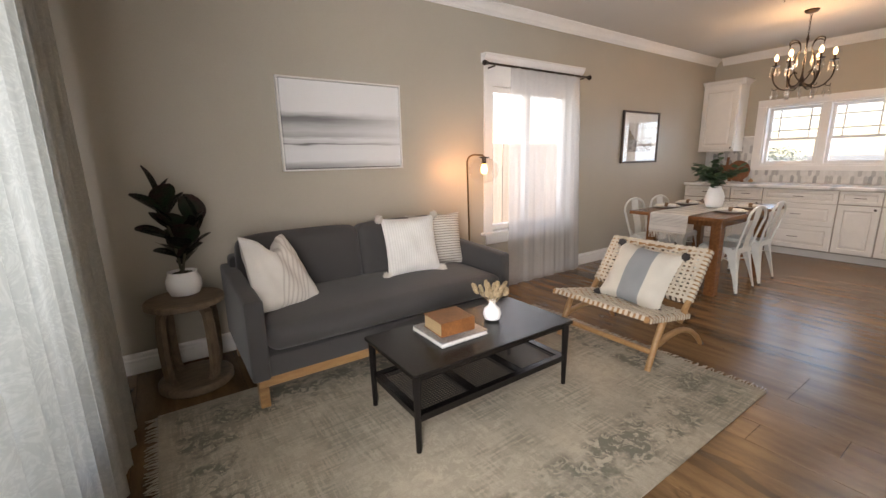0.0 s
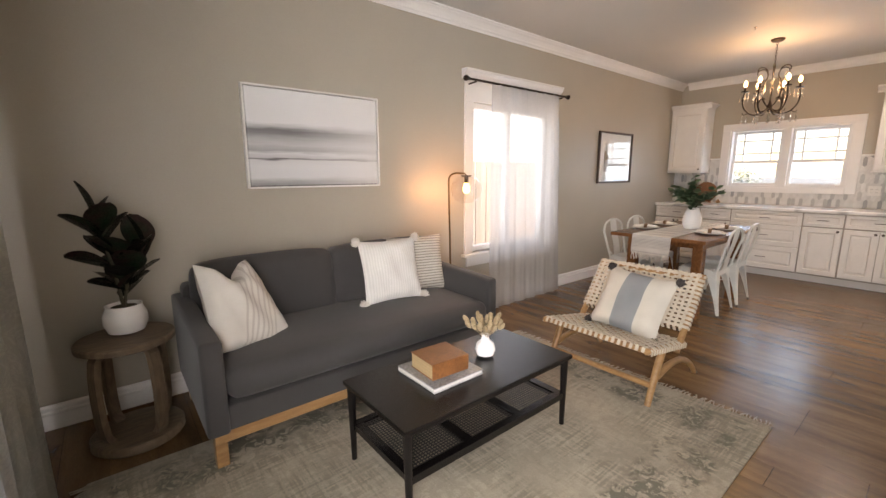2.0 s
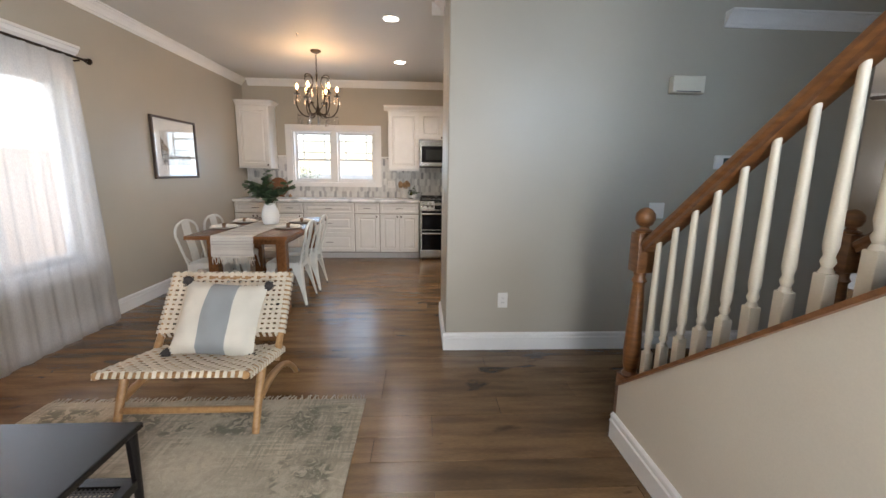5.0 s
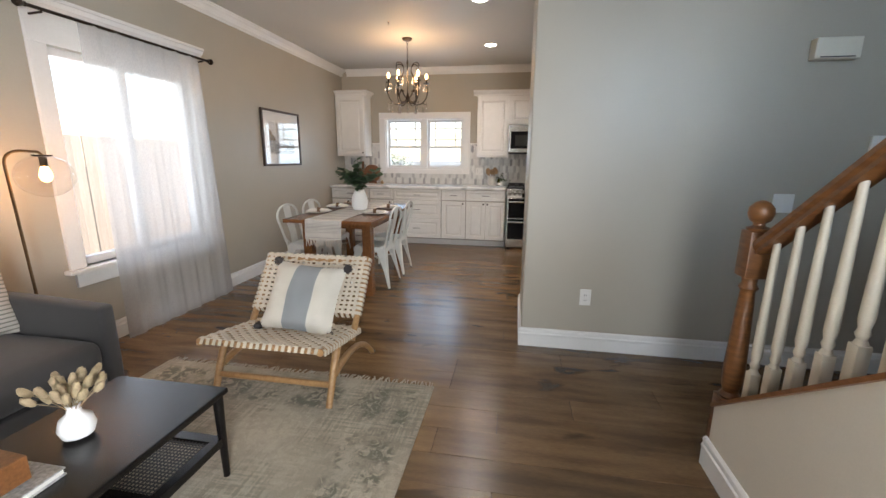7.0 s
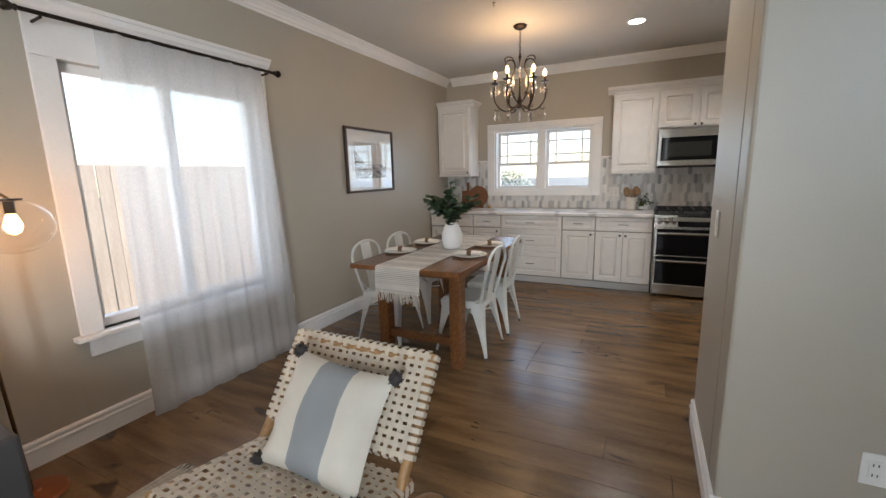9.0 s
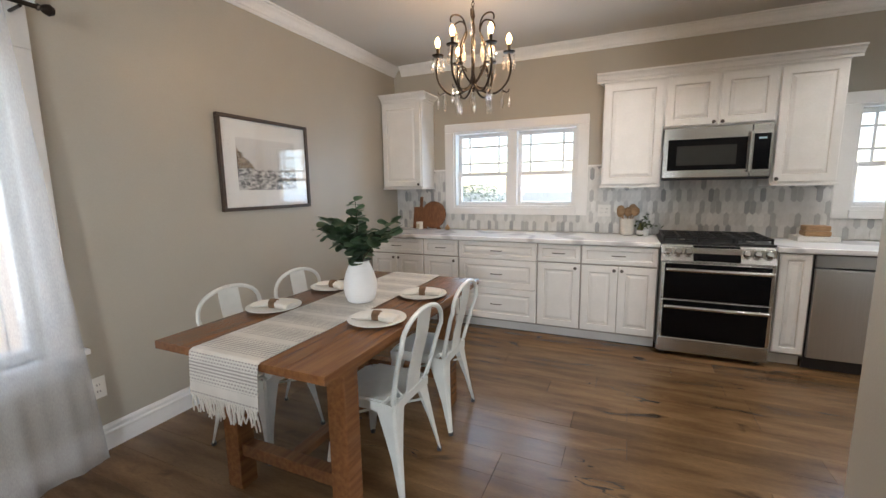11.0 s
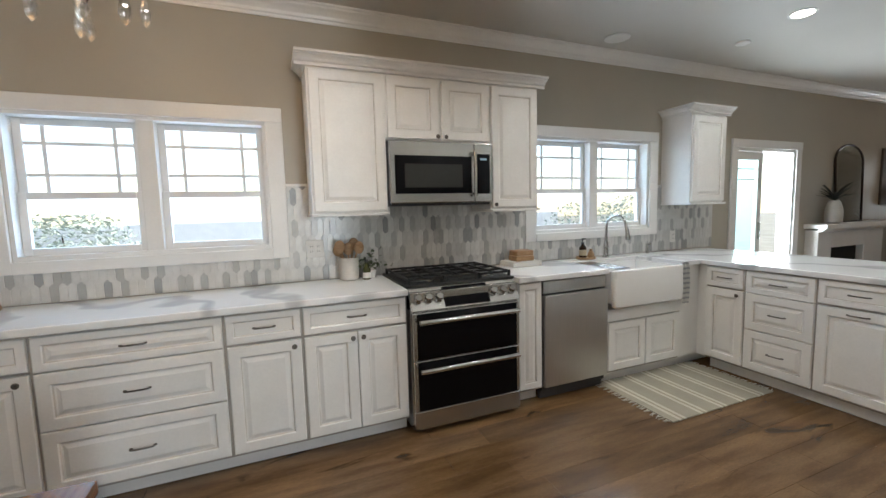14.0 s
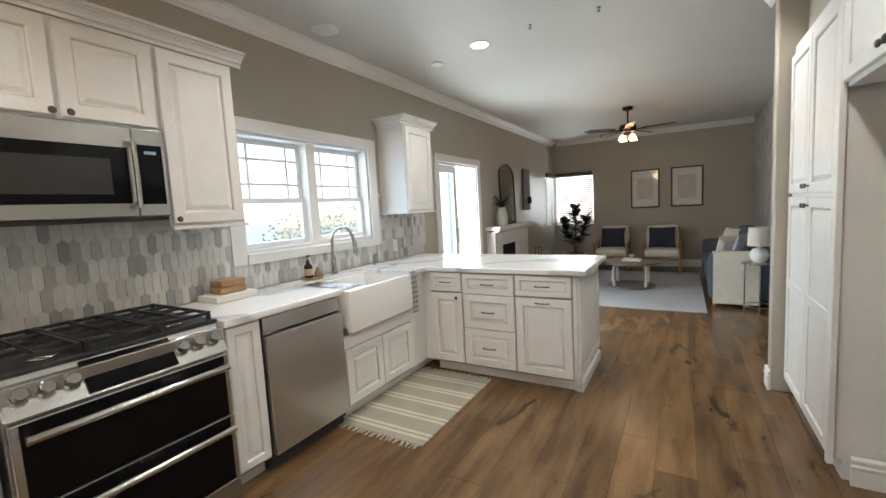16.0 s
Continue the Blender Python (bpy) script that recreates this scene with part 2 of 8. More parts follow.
PAINT = mat("greige_wall_paint", (0.43, 0.395, 0.328), 0.40, vary=0.05, scale=1.5, grain=180, bump=0.10)
CEIL = mat("ceiling_paint", (0.62, 0.60, 0.56), 0.6, vary=0.04, scale=1.2, grain=150, bump=0.08)
TRIM = mat("white_trim_paint", (0.80, 0.79, 0.77), 0.32, vary=0.04, scale=5)
CAB = mat("cream_white_cabinet_paint", (0.79, 0.775, 0.75), 0.33, vary=0.05, scale=6)
GROOVE = mat("darker_brown_panel_groove", (0.69, 0.645, 0.59), 0.45, vary=0.15, scale=25)
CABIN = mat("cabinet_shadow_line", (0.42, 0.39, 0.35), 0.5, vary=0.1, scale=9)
FLOORW = wood("oak_floor_boards", (0.245, 0.142, 0.064), (0.130, 0.070, 0.031), 0.25, 2.6, (4.5, 0.7, 1), 0.24, 0.5, 0.6)
GAP = mat("dark_floor_joint", (0.05, 0.03, 0.018), 0.8)
STEEL = mat("brushed_stainless_steel", (0.56, 0.55, 0.53), 0.27, 1.0, vary=0.06, scale=3, grain=120, stretch=(1, 1, 60))
STEELV = mat("brushed_steel_front", (0.64, 0.63, 0.61), 0.30, 1.0, vary=0.06, scale=3, grain=120, stretch=(1, 60, 1))
CHROME = mat("brushed_nickel", (0.55, 0.54, 0.52), 0.18, 1.0, vary=0.04)
PEWTER = mat("dark_pewter_handle", (0.16, 0.145, 0.13), 0.35, 0.9, vary=0.15, scale=60)
BLACKGL = mat("black_oven_glass", (0.006, 0.006, 0.007), 0.05, vary=0.05, spec=0.12)
IRON = mat("black_cast_iron", (0.018, 0.018, 0.018), 0.5, vary=0.2, scale=40, bump=0.2)
BRONZE = mat("dark_bronze_metal", (0.045, 0.032, 0.024), 0.4, 0.8, vary=0.2, scale=30)
STONE = marble("white_veined_quartz", (0.80, 0.80, 0.79), (0.40, 0.40, 0.41))
PORC = mat("white_fireclay", (0.82, 0.81, 0.79), 0.14, vary=0.02)
PLASTIC = mat("white_plastic", (0.78, 0.77, 0.74), 0.4, vary=0.03)
DARKPL = mat("dark_plastic", (0.03, 0.03, 0.035), 0.35, vary=0.1)
GLASS = pane_glass("window_glass")
OAK = wood("honey_oak", (0.30, 0.125, 0.042), (0.19, 0.075, 0.026), 0.35, 4, (3, 3, 14))
TILES = [mat("tile_" + nm, c, 0.22, vary=0.10, scale=14, tint=0.10) for nm, c in (("white", (0.80, 0.80, 0.78)), ("pale", (0.72, 0.72, 0.70)), ("grey", (0.56, 0.565, 0.56)), ("slate", (0.42, 0.43, 0.435)))]
GROUT = mat("pale_grout", (0.74, 0.73, 0.71), 0.85, vary=0.06, scale=60)


# ---- mesh helpers ----
def join(*bms):
    """All the given bmeshes in the first one."""
    a = bms[0]
    for b in bms[1:]:
        me = bpy.data.meshes.new("tmp")
        b.to_mesh(me)
        b.free()
        a.from_mesh(me)
        bpy.data.meshes.remove(me)
    return a


def box(x0, x1, y0, y1, z0, z1, bevel=0.0, seg=2):
    bm = bmesh.new()
    bmesh.ops.create_cube(bm, size=1, matrix=Matrix.Translation(((x0 + x1) / 2, (y0 + y1) / 2, (z0 + z1) / 2)) @ Matrix.Diagonal((abs(x1 - x0), abs(y1 - y0), abs(z1 - z0), 1)))
    if bevel:
        bmesh.ops.bevel(bm, geom=bm.edges[:], offset=bevel, segments=seg, profile=0.5, affect="EDGES")
    return bm


def moved(bm, m):
    bmesh.ops.transform(bm, matrix=m, verts=bm.verts[:])
    return bm


def lathe(profile, seg=24, at=(0, 0, 0), lo=0.0):
    """A solid of revolution from (radius, height) pairs, closed at both ends."""
    bm = bmesh.new()
    rings = []
    for r, z in profile:
        rings.append([bm.verts.new((at[0] + r * math.cos(2 * math.pi * k / seg), at[1] + r * math.sin(2 * math.pi * k / seg), at[2] + z)) for k in range(seg)])
    for a, b in zip(rings, rings[1:]):
        for k in range(seg):
            bm.faces.new((a[k], a[(k + 1) % seg], b[(k + 1) % seg], b[k]))
    bm.faces.new(rings[0][::-1])
    bm.faces.new(rings[-1])
    return bm


def tube(points, r, seg=8, flat=1.0, taper=None):
    """A round bar along a line of points; flat squashes it, taper gives the end's radius."""
    pts = [Vector(p) for p in points]
    bm = bmesh.new()
    rings, up = [], None
    for i, p in enumerate(pts):
        d = (pts[min(i + 1, len(pts) - 1)] - pts[max(i - 1, 0)]).normalized()
        if up is None:
            up = d.orthogonal().normalized()
        up = (up - d * up.dot(d)).normalized()
        side = d.cross(up)
        rr = r if taper is None else r + (taper - r) * i / (len(pts) - 1)
        rings.append([bm.verts.new(p + rr * (math.cos(a) * side + flat * math.sin(a) * up)) for a in (2 * math.pi * k / seg for k in range(seg))])
    for a, b in zip(rings, rings[1:]):
        for k in range(seg):
            bm.faces.new((a[k], a[(k + 1) % seg], b[(k + 1) % seg], b[k]))
    bm.faces.new(rings[0][::-1])
    bm.faces.new(rings[-1])
    return bm


def arc(p0, p1, p2, n=8):
    """Points of a quadratic curve."""
    a, b, c = Vector(p0), Vector(p1), Vector(p2)
    return [(1 - t) ** 2 * a + 2 * t * (1 - t) * b + t * t * c for t in (k / n for k in range(n + 1))]


def run(profile, p0, p1, out):
    """A moulding: (outward, up) pairs drawn from p0 to p1 on a wall whose outward normal is out."""
    bm = bmesh.new()
    o = Vector(out)
    ends = [[bm.verts.new(Vector(p) + o * a + Vector((0, 0, b))) for a, b in profile] for p in (p0, p1)]
    k = len(profile)
    for i in range(k):
        bm.faces.new((ends[0][i], ends[0][(i + 1) % k], ends[1][(i + 1) % k], ends[1][i]))
    bm.faces.new(ends[0])
    bm.faces.new(ends[1][::-1])
    bmesh.ops.recalc_face_normals(bm, faces=bm.faces[:])
    return bm


def part(name, bm, material, parent=None, label="", smooth=False):
    """Links a bmesh as one mesh object under a thing or a part."""
    me = bpy.data.meshes.new(name)
    bm.to_mesh(me)
    bm.free()
    me.materials.append(material)
    if smooth:
        me.shade_smooth()
        me.set_sharp_from_angle(angle=radians(40))
    ob = new(name, me)
    if parent is not None:
        ob.parent = parent
    if label:
        tagged(ob, label)
    return ob


def again(name, ob, parent, m):
    """Another object on the same mesh."""
    o = new(name, ob.data)
    o.parent = parent
    o.matrix_basis = m
    return o


def thing(name, label, category, at=(0, 0, 0), rz=0, group=""):
    e = new(name)
    e.matrix_world = pose(*at, 0, 0, rz)
    e.empty_display_size = 0.1
    return tagged(e, label, category, group)


def structure(name, bm, material, label, smooth=False):
    return tagged(part(name, bm, material, None, "", smooth), label, name.split("_")[0], kind="structure")


# ---- the shell ----
FX, SY, KX, BY, TOP = -0.20, 3.37, 7.64, -8.55, 2.76   # front wall, sofa wall, kitchen wall, far wall, ceiling


def wall_with(axis, at, thick, a0, a1, holes, z1=TOP):
    """A wall along one axis, from a0 to a1, with through holes (a, b, low, high)."""
    bm = bmesh.new()
    cuts = sorted({a0, a1, *[v for h in holes for v in h[:2]]})
    for u, v in zip(cuts, cuts[1:]):
        hole = [h for h in holes if h[0] <= (u + v) / 2 <= h[1]]
        spans = [(0, z1)] if not hole else [(0, hole[0][2]), (hole[0][3], z1)]
        for lo, hi in spans:
            if hi - lo > 0.001:
                b = box(u, v, at, at + thick, lo, hi) if axis == "x" else box(at, at + thick, u, v, lo, hi)
                join(bm, b)
    bmesh.ops.remove_doubles(bm, verts=bm.verts[:], dist=0.0005)
    return bm


W1, W2, SW, SD = (1.30, 2.625, 1.165, 1.99), (-2.12, -0.80, 1.165, 1.99), (3.04, 4.22, 0.60, 2.04), (-4.48, -3.42, 0.0, 1.98)
structure("wall_north", wall_with("x", SY, 0.15, FX - 0.15, KX + 0.15, [SW]), PAINT, "greige painted wall with one tall window")
structure("wall_east", wall_with("y", KX, 0.15, BY, SY, [W1, W2, SD, (BY + 0.06, BY + 0.60, 0.90, 2.03)]), PAINT, "greige painted kitchen wall with windows and a sliding door")
structure("wall_south", wall_with("x", BY - 0.15, 0.15, 3.8, KX + 0.15, [(6.77, KX - 0.06, 0.90, 2.03)]), PAINT, "greige painted far wall with a corner window")
FWIN, FOPEN, FHIGH = (0.90, 2.05, 0.45, 2.15), (-0.36, 0.34, 0.25, 2.35), (-1.85, -0.75, 1.70, 2.55)
structure("wall_west", wall_with("y", FX - 0.15, 0.15, -4.6, SY, [FHIGH, FOPEN, FWIN]), PAINT, "greige painted front wall behind the curtains")
structure("wall_hall_end", wall_with("x", -4.75, 0.15, FX - 0.15, 3.829, []), PAINT, "plain greige wall closing the stair hall")
structure("wall_accent", wall_with("y", 3.83, 0.15, BY, -4.6, []), mat("whitewashed_accent_wall", (0.60, 0.575, 0.56), 0.7, vary=0.30, scale=5, grain=60, bump=0.35), "whitewashed stone-look accent wall behind the blue sofa")
# the block between hall and kitchen, with its recess for the fridge
blk = join(box(3.645, 3.80, -2.75, 0.345, 0, TOP, 0.012), box(3.80, 4.42, -0.62, 0.345, 0, TOP, 0.012), box(3.80, 4.55, -2.75, -2.63, 0, TOP, 0.012), box(3.80, 4.40, -2.63, -0.62, 2.32, TOP))
structure("wall_partition", blk, PAINT, "greige painted partition block between hall and kitchen")
structure("ceiling", box(FX - 0.15, KX + 0.15, BY - 0.15, SY + 0.15, TOP, TOP + 0.15), CEIL, "flat off-white painted ceiling")

CROWN = [(0, 0), (0, -0.102), (0.010, -0.102), (0.015, -0.086), (0.024, -0.080), (0.029, -0.064), (0.048, -0.040), (0.066, -0.026), (0.070, -0.016), (0.082, -0.013), (0.082, 0)]
BASE = [(0, 0), (0.016, 0), (0.016, 0.085), (0.020, 0.09), (0.020, 0.100), (0.013, 0.106), (0.013, 0.118), (0.017, 0.122), (0.015, 0.132), (0.006, 0.140), (0, 0.140)]
for nm, a, b, o in (("north", (FX, SY, TOP), (KX, SY, TOP), (0, -1, 0)), ("east", (KX, SY - 0.1, TOP), (KX, BY, TOP), (-1, 0, 0)), ("south", (3.98, BY, TOP), (KX - 0.1, BY, TOP), (0, 1, 0)),
                    ("west", (FX, SY - 0.1, TOP), (FX, -4.6, TOP), (1, 0, 0)), ("block_north", (3.645, 0.345, TOP), (4.42, 0.345, TOP), (0, 1, 0)), ("block_east", (4.42, 0.45, TOP), (4.42, -0.62, TOP), (1, 0, 0)),
                    ("block_west", (3.645, 0.45, TOP), (3.645, -1.5, TOP), (-1, 0, 0)), ("column", (4.55, -2.85, TOP), (4.55, -2.60, TOP), (1, 0, 0))):
    structure("trim_crown_" + nm, run(CROWN, a, b, o), TRIM, "white stepped crown moulding under the ceiling")
for nm, a, b, o in (("north", (FX, SY, 0), (7.0, SY, 0), (0, -1, 0)), ("block_west", (3.645, 0.361, 0), (3.645, -2.75, 0), (-1, 0, 0)), ("block_north", (3.645, 0.345, 0), (4.42, 0.345, 0), (0, 1, 0)),
                    ("column", (4.55, -2.63, 0), (4.55, -2.77, 0), (1, 0, 0)), ("column_end", (4.566, -2.75, 0), (3.98, -2.75, 0), (0, -1, 0)), ("south", (3.98, BY, 0), (KX, BY, 0), (0, 1, 0)), ("east", (KX, -6.7, 0), (KX, BY, 0), (-1, 0, 0))):
    structure("baseboard_" + nm, run(BASE, a, b, o), TRIM, "white stepped baseboard along the wall")
# the hall's own lower moulding
structure("trim_hall_soffit", run(CROWN, (3.645, -1.57, 2.475), (3.645, -3.2, 2.475), (-1, 0, 0)), TRIM, "short crown moulding on the hall wall")


# ---- windows ----
def double_window(name, hole, label):
    """Two hung sashes side by side in the kitchen wall, grilles in the upper halves."""
    y0, y1, z0, z1 = hole
    w = thing(name, label, "window")
    w["kind"] = "structure"
    tr = join(box(KX - 0.022, KX - 0.001, y0 - 0.105, y0, z0 - 0.07, z1, 0.004), box(KX - 0.022, KX - 0.001, y1, y1 + 0.105, z0 - 0.07, z1, 0.004), box(KX - 0.026, KX - 0.001, y0 - 0.105, y1 + 0.105, z1, z1 + 0.09, 0.004), box(KX - 0.030, KX - 0.001, y0 - 0.0, y1 + 0.0, z0 - 0.07, z0, 0.004))
    part("window_trim", tr, TRIM, w)
    xm = KX + 0.07
    part("window_frame", join(box(KX, KX + 0.14, y0, y0 + 0.02, z0, z1), box(KX, KX + 0.14, y1 - 0.02, y1, z0, z1), box(KX, KX + 0.14, y0 + 0.02, y1 - 0.02, z1 - 0.02, z1), box(KX, KX + 0.14, y0 + 0.02, y1 - 0.02, z0, z0 + 0.025), box(KX + 0.02, KX + 0.12, (y0 + y1) / 2 - 0.045, (y0 + y1) / 2 + 0.045, z0, z1, 0.004)), TRIM, w)
    mid = (y0 + y1) / 2
    zr = z0 + 0.365
    for a, b in ((y0 + 0.02, mid - 0.045), (mid + 0.045, y1 - 0.02)):
        for lo, hi, dx in ((z0 + 0.025, zr + 0.02, 0.0), (zr - 0.02, z1 - 0.02, 0.03)):
            s = part("sash", join(box(xm + dx, xm + dx + 0.03, a, a + 0.04, lo, hi, 0.003), box(xm + dx, xm + dx + 0.03, b - 0.04, b, lo, hi, 0.003), box(xm + dx, xm + dx + 0.03, a + 0.04, b - 0.04, lo, lo + 0.04, 0.003), box(xm + dx, xm + dx + 0.03, a + 0.04, b - 0.04, hi - 0.04, hi, 0.003)), TRIM, w)
            g = part("pane", box(xm + dx + 0.012, xm + dx + 0.016, a + 0.04, b - 0.04, lo + 0.04, hi - 0.04), GLASS, s)
            g.visible_shadow = False
            if dx:
                for yy in (a + 0.13, b - 0.13):
                    part("muntin", box(xm + dx + 0.006, xm + dx + 0.022, yy - 0.010, yy + 0.010, lo + 0.04, hi - 0.04), TRIM, s)
                for zz in (lo + 0.14, hi - 0.14):
                    part("muntin", box(xm + dx + 0.005, xm + dx + 0.023, a + 0.04, b - 0.04, zz - 0.010, zz + 0.010), TRIM, s)
    return w


double_window("window_1", W1, "white double-hung kitchen window with grilles over the counter")
double_window("window_2", W2, "white double-hung kitchen window with grilles over the sink")


def sofa_window():
    x0, x1, z0, z1 = SW
    w = thing("window_3", "tall white slider window beside the sofa, behind a sheer curtain", "window")
    w["kind"] = "structure"
    part("window_trim", join(box(x0 - 0.11, x0, SY - 0.022, SY - 0.001, z0, z1, 0.004), box(x1, x1 + 0.11, SY - 0.022, SY - 0.001, z0, z1, 0.004), box(x0 - 0.11, x1 + 0.11, SY - 0.024, SY - 0.001, z1, 2.235, 0.004), box(x0 - 0.08, x1 + 0.08, SY - 0.022, SY - 0.001, z0 - 0.13, z0 - 0.028, 0.004)), TRIM, w)
    part("cornice", run([(0, 0), (0.03, 0), (0.04, 0.02), (0.055, 0.03), (0.065, 0.055), (0.075, 0.06), (0.075, 0.08), (0, 0.08)], (x0 - 0.14, SY - 0.001, 2.235), (x1 + 0.14, SY - 0.001, 2.235), (0, -1, 0)), TRIM, w)
    part("window_sill", box(x0 - 0.14, x1 + 0.15, SY - 0.06, SY + 0.13, z0 - 0.028, z0, 0.006), TRIM, w)
    part("window_frame", join(box(x0, x0 + 0.04, SY + 0.05, SY + 0.12, z0, z1), box(x1 - 0.04, x1, SY + 0.05, SY + 0.12, z0, z1), box(x0 + 0.04, x1 - 0.04, SY + 0.05, SY + 0.12, z1 - 0.05, z1), box(x0 + 0.04, x1 - 0.04, SY + 0.05, SY + 0.12, z0, z0 + 0.05), box(3.575, 3.635, SY + 0.055, SY + 0.115, z0, z1)), TRIM, w)
    for a, b in ((x0 + 0.04, 3.575), (3.635, x1 - 0.04)):
        g = part("pane", box(a, b, SY + 0.083, SY + 0.087, z0 + 0.05, z1 - 0.05), GLASS, w)
        g.visible_shadow = False


sofa_window()


def slider_door():
    y0, y1, z0, z1 = SD
    w = thing("door_1", "white framed glass sliding door standing half open", "door")
    w["kind"] = "structure"
    part("door_trim", join(box(KX - 0.022, KX - 0.001, y0 - 0.10, y0, 0, z1, 0.004), box(KX - 0.022, KX - 0.001, y1, y1 + 0.10, 0, z1, 0.004), box(KX - 0.026, KX - 0.001, y0 - 0.10, y1 + 0.10, z1, z1 + 0.09, 0.004)), TRIM, w)
    part("door_frame", join(box(KX, KX + 0.15, y0, y0 + 0.03, 0, z1), box(KX, KX + 0.15, y1 - 0.03, y1, 0, z1), box(KX, KX + 0.15, y0 + 0.03, y1 - 0.03, z1 - 0.03, z1), box(KX, KX + 0.15, y0 + 0.03, y1 - 0.03, 0, 0.02)), TRIM, w)
    leaf = part("door_leaf", join(box(KX + 0.06, KX + 0.10, -3.98, -3.90, 0.02, z1 - 0.03), box(KX + 0.06, KX + 0.10, -3.53, -3.45, 0.02, z1 - 0.03), box(KX + 0.06, KX + 0.10, -3.90, -3.53, z1 - 0.12, z1 - 0.03), box(KX + 0.06, KX + 0.10, -3.90, -3.53, 0.02, 0.15)), TRIM, w)
    g = part("pane", box(KX + 0.078, KX + 0.082, -3.90, -3.53, 0.15, z1 - 0.12), pane_glass("greenish_door_glass", (0.75, 0.9, 0.86)), leaf)
    g.visible_shadow = False
    part("handle", box(KX + 0.035, KX + 0.06, -3.95, -3.93, 0.95, 1.15, 0.005), CHROME, leaf)
    for zz in (1.64, 1.76):
        part("muntin", box(KX + 0.075, KX + 0.086, -3.90, -3.53, zz - 0.006, zz + 0.006), TRIM, leaf)


slider_door()


def corner_window():
    w = thing("window_4", "corner window with dark trim and half-closed white blinds", "window")
    w["kind"] = "structure"
    z0, z1 = 0.90, 2.03
    part("window_frame", join(box(6.77, 6.81, BY - 0.12, BY - 0.05, z0, z1), box(7.54, KX - 0.06, BY - 0.12, BY - 0.05, z0, z1), box(6.81, 7.54, BY - 0.12, BY - 0.05, z1 - 0.04, z1), box(6.81, 7.54, BY - 0.12, BY - 0.05, z0, z0 + 0.04), box(7.18, 7.22, BY - 0.11, BY - 0.06, z0, z1),
                              box(KX + 0.05, KX + 0.12, BY + 0.06, BY + 0.10, z0, z1), box(KX + 0.05, KX + 0.12, BY + 0.56, BY + 0.60, z0, z1), box(KX + 0.05, KX + 0.12, BY + 0.10, BY + 0.56, z1 - 0.04, z1), box(KX + 0.05, KX + 0.12, BY + 0.10, BY + 0.56, z0, z0 + 0.04)), TRIM, w)
    for b in (box(6.81, 7.54, BY - 0.09, BY - 0.086, z0 + 0.04, z1 - 0.04), box(KX + 0.086, KX + 0.09, BY + 0.10, BY + 0.56, z0 + 0.04, z1 - 0.04)):
        g = part("pane", b, GLASS, w)
        g.visible_shadow = False
    bl = thing("window_blind", "white slatted blind with a dark head rail in the corner window", "blind")
    part("head_rail", join(box(6.77, KX - 0.07, BY + 0.005, BY + 0.06, z1 - 0.07, z1 + 0.02, 0.004), box(KX - 0.06, KX - 0.005, BY + 0.03, BY + 0.62, z1 - 0.07, z1 + 0.02, 0.004)), mat("dark_walnut_rail", (0.05, 0.03, 0.022), 0.4, vary=0.2), bl)
    slat = None
    for k in range(24):
        z = z1 - 0.10 - k * 0.042
        m = Matrix.Translation((7.165, BY + 0.03, z)) @ pose(0, 0, 0, 48)
        if slat is None:
            slat = part("slat", box(-0.39, 0.39, -0.018, 0.018, -0.001, 0.001), TRIM, bl)
            slat.matrix_basis = m
            slat2 = part("slat", box(-0.018, 0.018, -0.26, 0.26, -0.001, 0.001), TRIM, bl)
            slat2.matrix_basis = Matrix.Translation((KX - 0.03, BY + 0.33, z)) @ pose(0, 0, 0, 0, 44)
        else:
            again("slat", slat, bl, m)
            again("slat", slat2, bl, Matrix.Translation((KX - 0.03, BY + 0.33, z)) @ pose(0, 0, 0, 0, 44))


corner_window()
# front window behind the curtains, and two unseen openings added to let light in
for nm, (y0, y1, z0, z1), lb in (("window_5", FWIN, "wide front window behind linen curtains"), ("door_2", FOPEN, "unseen tall front opening added to let light in"), ("window_6", FHIGH, "unseen high front window added to light the hall wall")):
    w = thing(nm, lb, "window" if "win" in nm else "door")
    w["kind"] = "structure"
    part("window_frame", join(box(FX - 0.12, FX - 0.05, y0, y0 + 0.05, z0, z1), box(FX - 0.12, FX - 0.05, y1 - 0.05, y1, z0, z1), box(FX - 0.12, FX - 0.05, y0 + 0.05, y1 - 0.05, z1 - 0.05, z1), box(FX - 0.12, FX - 0.05, y0 + 0.05, y1 - 0.05, z0, z0 + 0.05)), TRIM, w)
    g = part("pane", box(FX - 0.088, FX - 0.084, y0 + 0.05, y1 - 0.05, z0 + 0.05, z1 - 0.05), GLASS, w)
    g.visible_shadow = False

# ---- outside ----
GRASS = mat("dry_garden_ground", (0.22, 0.20, 0.15), 0.9, vary=0.3, scale=1.5, bump=0.3)
structure("ground", box(-60, 60, -60, 60, -0.32, -0.22), GRASS, "dry garden ground around the house")
# pale slab added so the ground past the kitchen windows burns out white
structure("pavement", box(KX + 0.15, 13.99, -11, 5, -0.219, -0.05), mat("pale_yard_slab", (0.55, 0.53, 0.50), 0.85, vary=0.12, scale=2.5, grain=60, bump=0.2), "pale slab added outside to whiten the kitchen window view")
FENCEW = wood("weathered_fence_board", (0.50, 0.43, 0.37), (0.42, 0.35, 0.30), 0.8, 2, (6, 6, 0.6), 0.12)
fn = thing("garden_fence", "weathered brown board fence outside the sofa window", "fence")
bd = None
